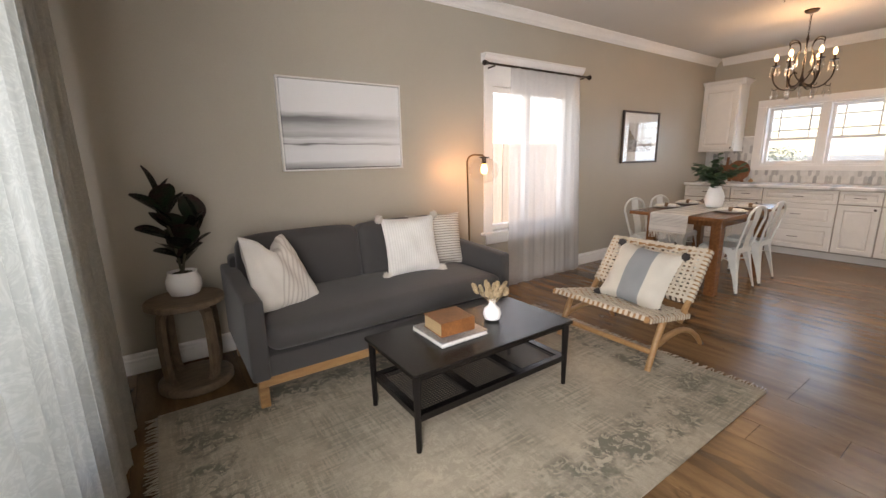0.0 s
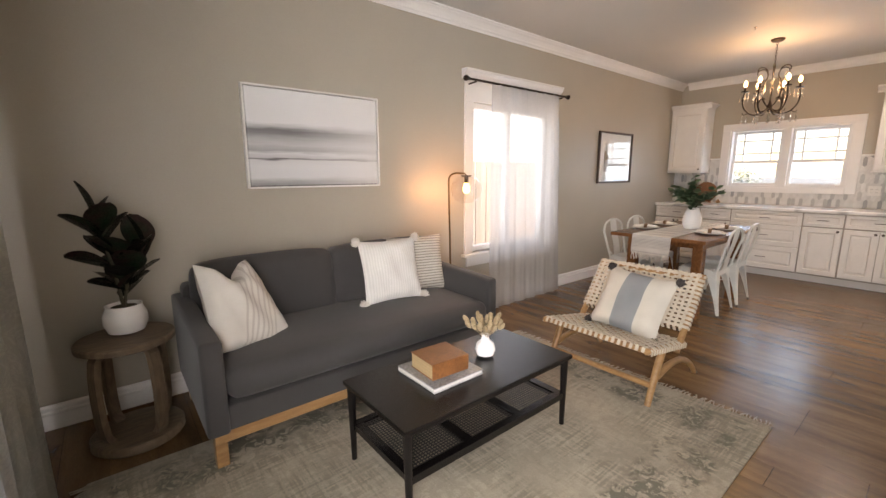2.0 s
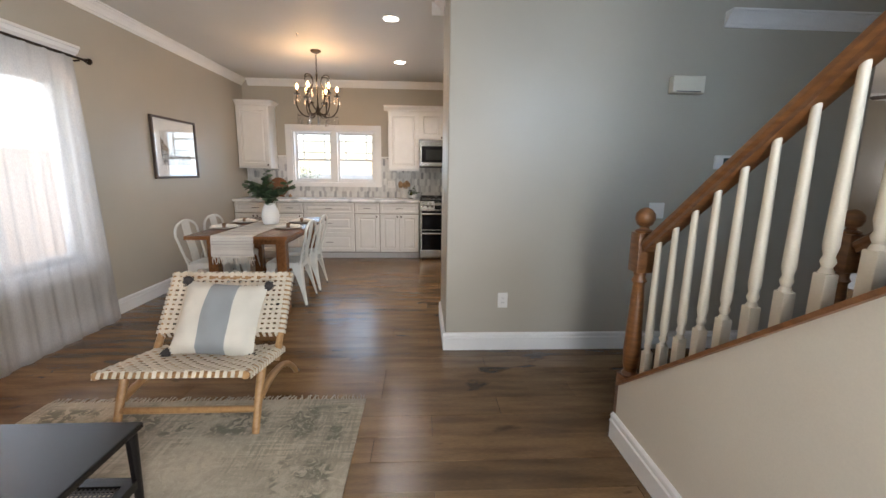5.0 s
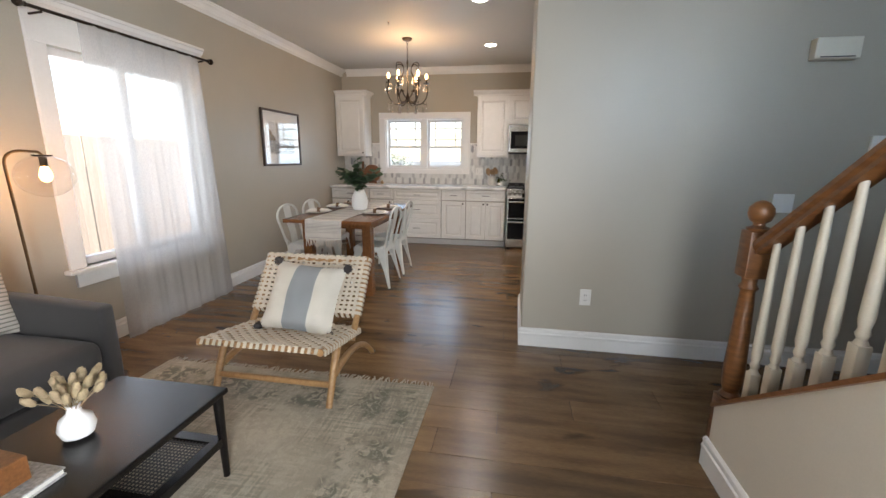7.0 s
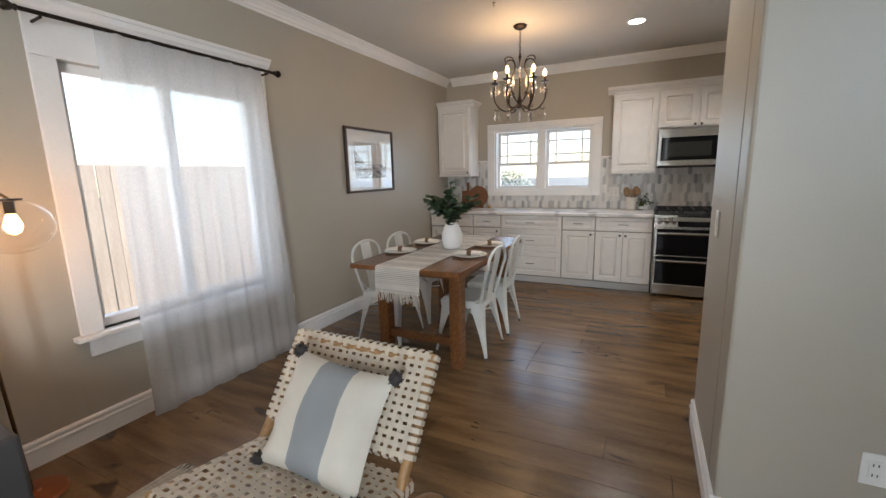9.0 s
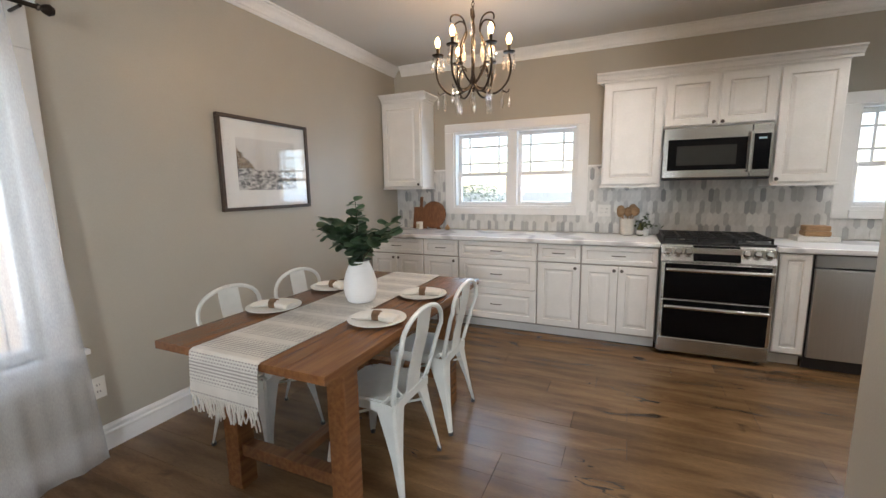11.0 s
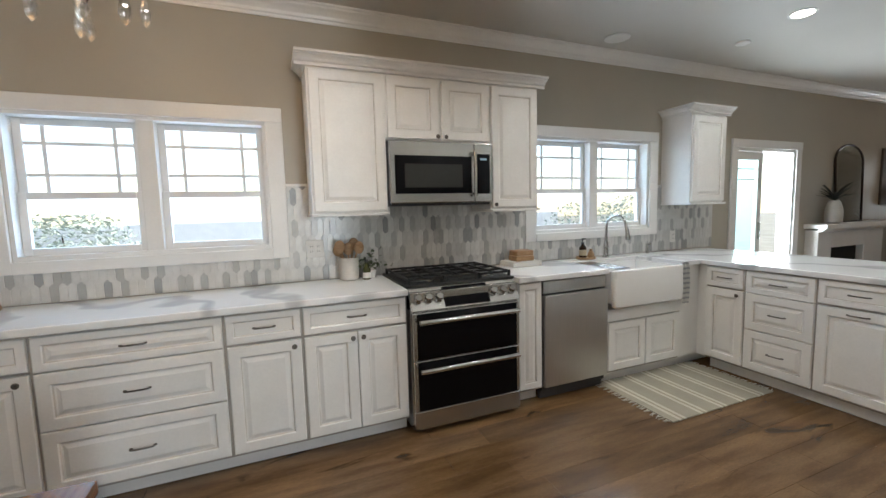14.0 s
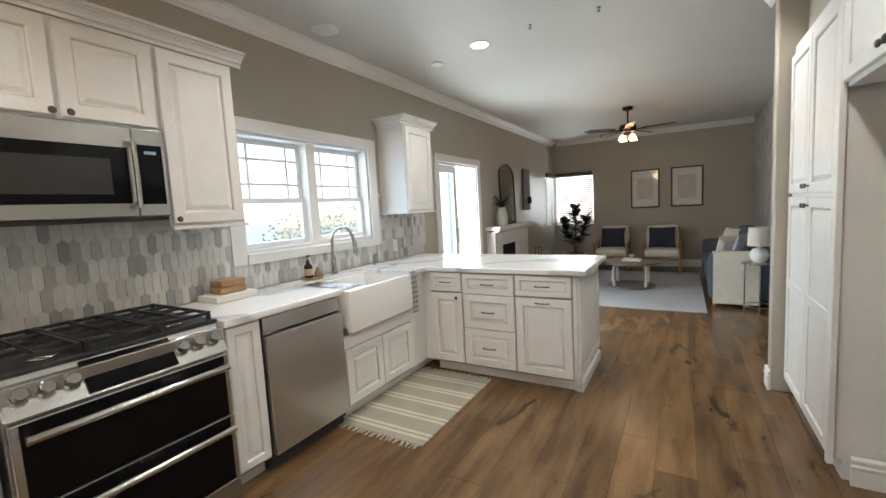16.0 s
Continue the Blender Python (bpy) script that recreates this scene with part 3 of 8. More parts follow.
for k in range(44):
    m = Matrix.Translation((1.9 + k * 0.148, 6.4, 0.68))
    if bd is None:
        bd = part("board", box(-0.07, 0.07, -0.011, 0.011, -0.9, 0.95, 0.004, 1), FENCEW, fn)
        bd.matrix_basis = m
    else:
        again("board", bd, fn, m @ Matrix.Translation((0, 0.012 * (k % 2), 0)))
part("rail", box(1.8, 8.4, 6.425, 6.465, 0.2, 0.29), FENCEW, fn)
structure("backdrop_yard_wall", box(14.0, 14.2, -6, 6, -0.3, 1.25), mat("pale_yard_wall", (0.78, 0.76, 0.72), 0.9, vary=0.1), "pale block wall at the end of the yard")
structure("backdrop_porch_wall", box(8.4, 9.7, -5.15, -5.0, -0.2, 2.7), mat("white_stucco", (0.75, 0.75, 0.76), 0.9, vary=0.06, scale=30, bump=0.3), "white stucco porch wall outside the sliding door")
structure("backdrop_red_wall", box(5.5, 9.5, -12.2, -12.0, -0.3, 2.1), mat("brick_red_wall", (0.34, 0.12, 0.09), 0.85, vary=0.2, scale=6), "red wall of the neighbouring house")


def bush(at, r, h, seed, count=1500):
    rnd = random.Random(seed)
    t = thing("garden_bush", "green leafy bush outside the kitchen windows", "bush", at)
    part("trunk", tube([(0, 0, -0.1), (0.03, 0.02, h * 0.4), (0, 0.05, h * 0.8)], 0.04, 6, taper=0.01), BRONZE, t)
    bm = bmesh.new()
    for _ in range(count):
        a, u = rnd.uniform(0, 2 * math.pi), rnd.random()
        rr = r * math.sqrt(rnd.random()) * (0.5 + 0.6 * math.sin(math.pi * (0.1 + 0.85 * u)))
        p = Vector((rr * math.cos(a), rr * math.sin(a), h * (0.12 + 0.88 * u)))
        m = Matrix.Translation(p) @ Euler((rnd.uniform(-1, 1), rnd.uniform(-1, 1), a)).to_matrix().to_4x4()
        s = rnd.uniform(0.05, 0.09)
        v = [bm.verts.new(m @ Vector(q)) for q in ((0, 0, 0), (s * 0.4, s * 0.5, 0.01), (0, s * 1.4, 0), (-s * 0.4, s * 0.5, 0.01))]
        bm.faces.new(v)
    part("foliage", bm, LEAF, t)


LEAF = mat("garden_leaf", (0.50, 0.56, 0.46), 0.7, vary=0.3, scale=3)
for k, (x, y, r, h) in enumerate(((12.6, 4.2, 1.0, 1.5), (13.2, -6.6, 1.3, 1.5), (13.4, -8.6, 1.4, 1.7), (12.9, -0.6, 0.7, 1.2))):
    bush((x, y, -0.05), r, h, k)


# ---- kitchen ----
DOORS = {}


def door_mesh(w, h, flat=False):
    """A raised-panel front, w x h, in its own plane: x across, z up, -y outward."""
    key = (round(w, 3), round(h, 3), flat)
    if key in DOORS:
        return DOORS[key]
    bm = bmesh.new()
    rail = min(0.055, h * 0.22, w * 0.22)
    steps = [(0, 0), (0, 0.016), (0.004, 0.020), (rail, 0.020), (rail + 0.005, 0.015), (rail + 0.009, 0.009), (rail + 0.016, 0.009)]
    if not flat and min(w, h) > 0.16:
        steps += [(rail + 0.036, 0.017)]
    rings = [[bm.verts.new((sx * (w / 2 - i), -d, sz * (h / 2 - i))) for sx, sz in ((-1, -1), (1, -1), (1, 1), (-1, 1))] for i, d in steps]
    for a, b in zip(rings, rings[1:]):
        for k in range(4):
            bm.faces.new((a[k], a[(k + 1) % 4], b[(k + 1) % 4], b[k]))
    bm.faces.new(rings[-1])
    bm.faces.new(rings[0][::-1])
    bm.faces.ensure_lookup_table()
    # one ring of faces in the panel groove takes a darker, browner colour
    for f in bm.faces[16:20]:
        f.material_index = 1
    me = bpy.data.meshes.new("cabinet_front")
    bm.to_mesh(me)
    bm.free()
    me.materials.append(CAB)
    me.materials.append(GROOVE)
    DOORS[key] = me
    return me


def bow_mesh():
    bm = join(tube([(-0.05, 0, 0), (-0.047, -0.018, 0), (-0.025, -0.024, 0.001), (0.025, -0.024, 0.001), (0.047, -0.018, 0), (0.05, 0, 0)], 0.0045, 6))
    for sx in (-0.05, 0.05):
        join(bm, lathe([(0.009, -0.004), (0.007, 0.003)], 8, (sx, 0, 0)))
    me = bpy.data.meshes.new("bow_handle")
    bm.to_mesh(me)
    bm.free()
    me.materials.append(PEWTER)
    return me


def knob_mesh():
    bm = moved(lathe([(0.005, 0), (0.005, 0.012), (0.013, 0.016), (0.015, 0.022), (0.010, 0.028)], 10), pose(0, 0, 0, 90))
    me = bpy.data.meshes.new("knob")
    bm.to_mesh(me)
    bm.free()
    me.materials.append(PEWTER)
    return me


BOW, KNOB = bow_mesh(), knob_mesh()


def front(cab, name, u0, u1, z0, z1, m, pull="", at=None):
    """A door or drawer front on a cabinet: u across in the cabinet's own frame (x), with a bow or a knob."""
    o = new(name, door_mesh(u1 - u0 - 0.006, z1 - z0 - 0.006))
    o.parent = cab
    o.matrix_basis = m @ Matrix.Translation(((u0 + u1) / 2, 0, (z0 + z1) / 2))
    if pull:
        h = new("bow_handle" if pull == "bow" else "knob", BOW if pull == "bow" else KNOB)
        h.parent = o
        a, b = at or ((u0 + u1) / 2, (z0 + z1) / 2)
        h.matrix_basis = Matrix.Translation((a - (u0 + u1) / 2, -0.021, b - (z0 + z1) / 2))
    return o


def base_cab(label, u0, u1, m, kind, depth=0.60, z1=0.88):
    """A floor cabinet in a frame m whose x runs along the run and -y faces the room."""
    c = thing("base_cabinet", label, "cabinet", group="kitchen base cabinets")
    part("body", moved(join(box(u0, u1, 0.0, depth, 0.10, z1), box(u0, u1, 0.07, depth, 0.004, 0.10)), m), CAB, c)
    # dark plate added behind the fronts: shade in their gaps, put in as colour
    part("gap_shade_plate", moved(join(box(u0, u1, -0.003, -0.0005, 0.10, z1)), m), CABIN, c)
    k = m @ Matrix.Translation((0, -0.003, 0))
    z = 0.715
    if kind == "drawers":
        for a, b in ((0.115, 0.425), (0.425, 0.705), (0.705, 0.875)):
            front(c, "drawer", u0 + 0.005, u1 - 0.005, a, b, k, "bow")
    elif kind == "narrow":
        front(c, "door", u0 + 0.008, u1 - 0.008, 0.115, 0.875, k)
    elif kind == "sink":
        mid = (u0 + u1) / 2
        front(c, "door", u0 + 0.01, mid, 0.115, 0.50, k)
        front(c, "door", mid, u1 - 0.01, 0.115, 0.50, k)
        part("apron_rail", moved(box(u0 + 0.004, u1 - 0.004, -0.020, -0.0035, 0.506, 0.598, 0.003), m), CAB, c)
    elif kind == "bin":
        front(c, "drawer", u0 + 0.005, u1 - 0.005, z, 0.875, k, "bow")
        front(c, "door", u0 + 0.005, u1 - 0.005, 0.115, z - 0.01, k, "bow", ((u0 + u1) / 2, z - 0.045))
    else:
        front(c, "drawer", u0 + 0.005, u1 - 0.005, z, 0.875, k, "bow")
        if kind == "one":
            front(c, "door", u0 + 0.005, u1 - 0.005, 0.115, z - 0.01, k, "knob", (u1 - 0.045, z - 0.045))
        else:
            mid = (u0 + u1) / 2
            front(c, "door", u0 + 0.005, mid, 0.115, z - 0.01, k, "knob", (mid - 0.03, z - 0.045))
            front(c, "door", mid, u1 - 0.005, 0.115, z - 0.01, k, "knob", (mid + 0.03, z - 0.045))
    return c


# the run along the kitchen wall: its own x points to -y of the room
EAST = Matrix.Translation((7.03, 0, 0)) @ pose(0, 0, 0, 0, 0, -90)
CREAM = "cream white base cabinet with raised panels, "
base_cab(CREAM + "two doors in the corner", -3.355, -2.722, EAST, "two")
base_cab(CREAM + "one door under a drawer", -2.722, -2.333, EAST, "one")
base_cab(CREAM + "three wide drawers", -2.333, -1.557, EAST, "drawers")
base_cab(CREAM + "one door under a drawer", -1.557, -1.174, EAST, "one")
base_cab(CREAM + "two doors beside the range", -1.174, -0.568, EAST, "two")
base_cab("narrow cream white cabinet between range and dishwasher", 0.218, 0.425, EAST, "narrow")
base_cab("cream white sink base with two low doors", 1.012, 1.80, EAST, "sink", z1=0.60)
# the peninsula: faces the room's +y
PEN = Matrix.Translation((0, -2.03, 0)) @ pose(0, 0, 0, 0, 0, 180)
cor = thing("base_cabinet", "plain cream corner filler between sink and peninsula", "cabinet", group="kitchen base cabinets")
part("body", join(box(6.955, 7.62, -2.62, -2.035, 0.10, 0.88), box(7.03, 7.62, -2.03, -1.80, 0.10, 0.88), box(7.10, 7.62, -2.60, -1.80, 0.004, 0.10)), CAB, cor)
base_cab(CREAM + "one door in the peninsula", -6.95, -6.645, PEN, "one", 0.78)
base_cab(CREAM + "three drawers in the peninsula", -6.645, -6.195, PEN, "drawers", 0.78)
base_cab(CREAM + "pull-out door at the end", -6.195, -5.762, PEN, "bin", 0.78)
ep = thing("end_panel", "cream white panelled end of the peninsula with base moulding", "cabinet panel")
part("panel", box(5.735, 5.761, -2.81, -2.03, 0.09, 0.88), CAB, ep)
o = new("raised_panel", door_mesh(0.74, 0.74))
o.parent = ep
o.matrix_basis = Matrix.Translation((5.735, -2.42, 0.50)) @ pose(0, 0, 0, 0, 0, -90)
part("base_moulding", join(run([(0, 0), (0.02, 0), (0.02, 0.07), (0.008, 0.09), (0, 0.09)], (5.735, -2.83, 0), (5.735, -2.10, 0), (-1, 0, 0)), box(5.716, 5.77, -2.14, -2.09, 0.0, 0.07)), CAB, ep)


def upper_cab(label, y0, y1, z0, z1, doors, knob_side=0, depth=0.31):
    """A wall cabinet on the kitchen wall, from y1 down to y0."""
    c = thing("wall_cabinet", label, "cabinet", group="kitchen wall cabinets")
    part("body", box(KX - depth, KX - 0.001, y0, y1, z0, z1), CAB, c)
    m = Matrix.Translation((KX - depth - 0.001, 0, 0)) @ pose(0, 0, 0, 0, 0, -90)
    n = (y1 - y0) / doors
    for k in range(doors):
        a = -y1 + k * n
        at = None
        if doors == 2:
            at = (a + n - 0.03 if k == 0 else a + 0.03, z0 + 0.03)
        elif knob_side:
            at = (a + n - 0.03 if knob_side > 0 else a + 0.03, z0 + 0.035)
        front(c, "door", a + 0.008, a + n - 0.008, z0 + 0.01, z1 - 0.012, m, "knob" if at else "", at)
    return c


def crown_top(cab, y0, y1, z, back=KX, depth=0.315, sides=(1, 1)):
    """The flared moulding on top of wall cabinets."""
    prof = [(0, 0), (0.010, 0), (0.010, 0.014), (0.003, 0.016), (0.003, 0.021), (0.018, 0.025), (0.024, 0.038), (0.040, 0.050), (0.050, 0.054), (0.044, 0.057), (0.044, 0.061), (0.062, 0.064), (0.062, 0.078), (0, 0.078)]
    x = back - depth
    ext = 0.062
    bm = run(prof, (x, y0 - ext * sides[0], z), (x, y1 + ext * sides[1], z), (-1, 0, 0))
    if sides[0]:
        join(bm, run(prof, (x, y0, z), (back - 0.001, y0, z), (0, -1, 0)))
    if sides[1]:
        join(bm, run(prof, (x, y1, z), (back - 0.001, y1, z), (0, 1, 0)))
    join(bm, box(x, back - 0.001, y0, y1, z + 0.06, z + 0.077))
    return part("crown", bm, CAB, cab)


WH = "cream white wall cabinet with raised-panel door, "
u = upper_cab(WH + "in the room corner", 2.875, 3.362, 1.395, 2.315, 1, 1)
crown_top(u, 2.875, 3.362, 2.315, sides=(1, 0))
part("light_rail", box(KX - 0.335, KX - 0.001, 2.868, 3.36, 1.377, 1.394, 0.003), CAB, u)
u = upper_cab(WH + "next to the microwave", 0.574, 1.055, 1.385, 2.275, 1)
part("light_rail", box(KX - 0.34, KX - 0.001, 0.575, 1.065, 1.367, 1.384, 0.003), CAB, u)
u2 = upper_cab("cream white two-door wall cabinet over the microwave", -0.195, 0.574, 1.855, 2.275, 2)
crown_top(u2, -0.605, 1.055, 2.276)
u = upper_cab(WH + "beside the sink window", -0.605, -0.195, 1.385, 2.275, 1, -1)
part("light_rail", box(KX - 0.34, KX - 0.001, -0.615, -0.196, 1.367, 1.384, 0.003), CAB, u)
u = upper_cab(WH + "past the sink window", -2.75, -2.29, 1.395, 2.205, 1)
crown_top(u, -2.75, -2.29, 2.205)
part("light_rail", box(KX - 0.335, KX - 0.001, -2.76, -2.28, 1.377, 1.394, 0.003), CAB, u)

# worktops
wt = thing("worktop", "white quartz worktop with grey veins and rounded edge", "worktop")
part("slab", box(6.985, KX - 0.008, 0.562, SY - 0.004, 0.882, 0.922, 0.008, 3), STONE, wt)
wt = thing("worktop", "white quartz worktop running round sink and peninsula", "worktop")
for b in (box(6.985, KX - 0.008, -1.0045, -0.212, 0.882, 0.922, 0.008, 3), box(7.46, KX - 0.008, -1.7935, -1.0055, 0.882, 0.922, 0.006, 3), box(5.665, KX - 0.008, -2.90, -1.9905, 0.882, 0.922, 0.008, 3), box(6.985, KX - 0.008, -1.9895, -1.7945, 0.882, 0.922, 0.006, 3)):
    part("slab", b, STONE, wt)


def range_cooker():
    y0, y1, xf, xb = -0.203, 0.555, 6.985, 7.60
    r = thing("range_cooker", "stainless double-oven gas range with black glass doors", "range")
    part("body", box(xf, xb, y0, y1, 0.03, 0.895, 0.003), STEEL, r)
    part("kick_panel", box(xf - 0.028, xf, y0 + 0.004, y1 - 0.004, 0.035, 0.155, 0.006), STEEL, r)
    part("badge", moved(lathe([(0.017, 0), (0.017, 0.002)], 16), Matrix.Translation((xf - 0.030, 0.176, 0.095)) @ pose(0, 0, 0, 0, 90, 0)), CHROME, r)
    for lo, hi, nm in ((0.158, 0.475, "lower_oven_door"), (0.480, 0.775, "upper_oven_door")):
        d = part(nm, box(xf - 0.030, xf, y0 + 0.006, y1 - 0.006, lo, hi, 0.005), STEEL, r)
        part("door_glass", box(xf - 0.0345, xf - 0.0295, y0 + 0.030, y1 - 0.030, lo + 0.004, hi - 0.006, 0.002), BLACKGL, d)
        part("door_handle", join(tube([(xf - 0.075, y0 + 0.035, hi - 0.05), (xf - 0.078, (y0 + y1) / 2, hi - 0.05), (xf - 0.075, y1 - 0.035, hi - 0.05)], 0.016, 12), *[box(xf - 0.075, xf - 0.033, q - 0.01, q + 0.01, hi - 0.06, hi - 0.04, 0.003) for q in (y0 + 0.05, y1 - 0.05)]), CHROME, d, "", True)
    # sloped control panel
    bm = bmesh.new()
    prof = [(xf - 0.034, 0.785), (xf + 0.055, 0.918), (xf + 0.07, 0.918), (xf + 0.07, 0.785)]
    e = [[bm.verts.new((a, q, b)) for a, b in prof] for q in (y0, y1)]
    for k in range(4):
        bm.faces.new((e[0][k], e[0][(k + 1) % 4], e[1][(k + 1) % 4], e[1][k]))
    bm.faces.new(e[0])
    bm.faces.new(e[1][::-1])
    bmesh.ops.recalc_face_normals(bm, faces=bm.faces[:])
    bmesh.ops.bevel(bm, geom=bm.edges[:], offset=0.006, segments=2, affect="EDGES")
    cp = part("control_panel", bm, STEEL, r)
    tilt = math.degrees(math.atan2(0.089, 0.133))
    fr = lambda q, s: Matrix.Translation((xf - 0.034 + 0.089 * s, q, 0.785 + 0.133 * s)) @ pose(0, 0, 0, 0, -90 + tilt, 0)
    part("display", moved(box(-0.066, 0.064, -0.155, 0.155, -0.001, 0.009, 0.001), fr(0.176, 0.5)), BLACKGL, cp)
    for q in (-0.155, -0.085, -0.015, 0.365, 0.435, 0.505):
        part("knob", moved(lathe([(0.030, 0), (0.030, 0.008), (0.025, 0.012), (0.023, 0.034), (0.019, 0.038)], 20), fr(q, 0.48)), CHROME, cp, "", True)
    part("cooktop", box(xf + 0.045, xb + 0.03, y0 - 0.004, y1 + 0.004, 0.915, 0.932, 0.005), IRON, r)
    for cy in (-0.05, 0.176, 0.40):
        for cx in (7.14, 7.45):
            if cy == 0.176 and cx > 7.3:
                continue
            b = part("burner", lathe([(0.052, 0), (0.052, 0.006), (0.040, 0.008), (0.040, 0.016), (0.012, 0.019)], 16, (cx if cy != 0.176 else 7.30, cy, 0.932)), CHROME, r, "", True)
    for a, b in ((y0 + 0.012, 0.046), (0.054, 0.298), (0.306, y1 - 0.012)):
        bars = [box(7.055, 7.595, q - 0.006, q + 0.006, 0.958, 0.972) for q in (a + 0.006, b - 0.006, (a + b) / 2)]
        bars += [box(p - 0.006, p + 0.006, a, b, 0.956, 0.970) for p in (7.06, 7.19, 7.33, 7.46, 7.59)]
        bars += [box(p - 0.008, p + 0.008, q - 0.008, q + 0.008, 0.930, 0.960) for p in (7.062, 7.588) for q in (a + 0.008, b - 0.008)]
        part("grate", join(*bars), IRON, r)
    for q in (y0 + 0.05, y1 - 0.05):
        part("foot", lathe([(0.02, 0), (0.02, 0.03)], 8, (7.05, q, 0)), DARKPL, r)


range_cooker()


def microwave():
    y0, y1, x, z0, z1 = -0.185, 0.568, 7.31, 1.428, 1.85
    r = thing("microwave_oven", "stainless microwave hung under the wall cabinet", "microwave")
    part("body", box(x, KX - 0.002, y0, y1, z0, z1, 0.003), DARKPL, r)
    d = part("door", box(x - 0.03, x, y0 + 0.14, y1, z0 + 0.012, z1, 0.006), STEEL, r)
    part("door_glass", box(x - 0.034, x - 0.029, y0 + 0.165, y1 - 0.035, z0 + 0.075, z1 - 0.095, 0.003), BLACKGL, d)
    part("mesh_window", box(x - 0.0355, x - 0.0338, y0 + 0.235, y1 - 0.10, z0 + 0.115, z1 - 0.15, 0.0006), mat("smoked_window", (0.035, 0.035, 0.033), 0.25, vary=0.2, scale=300), d)
    part("door_handle", join(tube([(x - 0.065, y0 + 0.150, z0 + 0.05), (x - 0.070, y0 + 0.150, (z0 + z1) / 2), (x - 0.065, y0 + 0.150, z1 - 0.06)], 0.0115, 10), *[box(x - 0.065, x - 0.03, y0 + 0.142, y0 + 0.158, q - 0.01, q + 0.01) for q in (z0 + 0.07, z1 - 0.08)]), CHROME, d, "", True)
    cp = part("control_panel", box(x - 0.03, x, y0, y0 + 0.137, z0 + 0.012, z1, 0.006), STEEL, r)
    g = part("keypad", box(x - 0.033, x - 0.0295, y0 + 0.018, y0 + 0.125, z0 + 0.07, z1 - 0.075, 0.002), BLACKGL, cp)
    part("display", box(x - 0.0345, x - 0.0325, y0 + 0.045, y0 + 0.095, z1 - 0.118, z1 - 0.104), glow("pale_display", (0.30, 0.42, 0.5), 0.02), g)
    part("vent", box(x - 0.015, x + 0.15, y0 + 0.01, y1 - 0.01, z0 - 0.006, z0 + 0.010, 0.003), DARKPL, r)


microwave()


def dishwasher():
    y0, y1 = -1.006, -0.432
    d = thing("dishwasher", "stainless dishwasher with a plain front beside the sink", "dishwasher")
    part("body", box(7.036, 7.60, y0, y1, 0.06, 0.875), DARKPL, d)
    f = part("door", box(6.995, 7.034, y0 + 0.003, y1 - 0.003, 0.105, 0.772, 0.006), STEELV, d)
    part("control_strip", box(7.018, 7.035, y0 + 0.003, y1 - 0.003, 0.782, 0.872, 0.004), STEEL, d)
    part("kick_plate", box(7.06, 7.09, y0, y1, 0.004, 0.10), DARKPL, d)


dishwasher()


def sink():
    y0, y1, x0, x1 = -1.77, -1.03, 6.945, 7.46
    s = thing("farmhouse_sink", "white fireclay apron-front sink set under the worktop", "sink")
    part("apron", join(box(x0, x0 + 0.05, y0, y1, 0.622, 0.905, 0.012, 3), box(x1 - 0.03, x1, y0, y1, 0.66, 0.895), box(x0 + 0.05, x1 - 0.03, y0, y0 + 0.03, 0.66, 0.895), box(x0 + 0.05, x1 - 0.03, y1 - 0.03, y1, 0.66, 0.895), box(x0 + 0.05, x1 - 0.03, y0 + 0.03, y1 - 0.03, 0.64, 0.665)), PORC, s, "", True)
    g = thing("sink_grid", "dark roll-up drying rack over the sink corner", "rack")
    for k in range(9):
        part("bar", box(6.99, 7.42, -1.064 - k * 0.018, -1.056 - k * 0.018, 0.908, 0.916), STEEL, g)
    f = thing("kitchen_faucet", "brushed nickel gooseneck faucet behind the sink", "faucet")
    part("base", lathe([(0.030, 0), (0.030, 0.01), (0.021, 0.02), (0.021, 0.12), (0.017, 0.14)], 16, (7.54, -1.50, 0.922)), CHROME, f, "", True)
    pts = [(7.54, -1.50, 1.04), (7.54, -1.50, 1.20)] + [(7.54 - 0.10 + 0.10 * math.cos(a), -1.50 - 0.03 * a / 3, 1.20 + 0.10 * math.sin(a)) for a in [k * math.pi / 9 for k in range(1, 10)]] + [(7.335, -1.535, 1.16)]
    part("spout", tube(pts, 0.0125, 10), CHROME, f, "", True)
    part("spray_head", tube([(7.337, -1.534, 1.19), (7.325, -1.537, 1.09)], 0.016, 10, taper=0.019), CHROME, f, "", True)
    part("lever", tube([(7.52, -1.50, 1.00), (7.50, -1.47, 1.02), (7.48, -1.43, 1.07)], 0.008, 8, taper=0.006), CHROME, f, "", True)
    so = thing("soap_pump", "small nickel soap pump by the faucet", "dispenser")
    part("pump", join(lathe([(0.016, 0), (0.012, 0.02), (0.008, 0.05), (0.008, 0.07)], 12, (7.55, -2.02, 0.922)), tube([(7.55, -2.02, 0.99), (7.55, -2.02, 1.01), (7.50, -2.01, 1.015)], 0.006, 8)), CHROME, so, "", True)


sink()

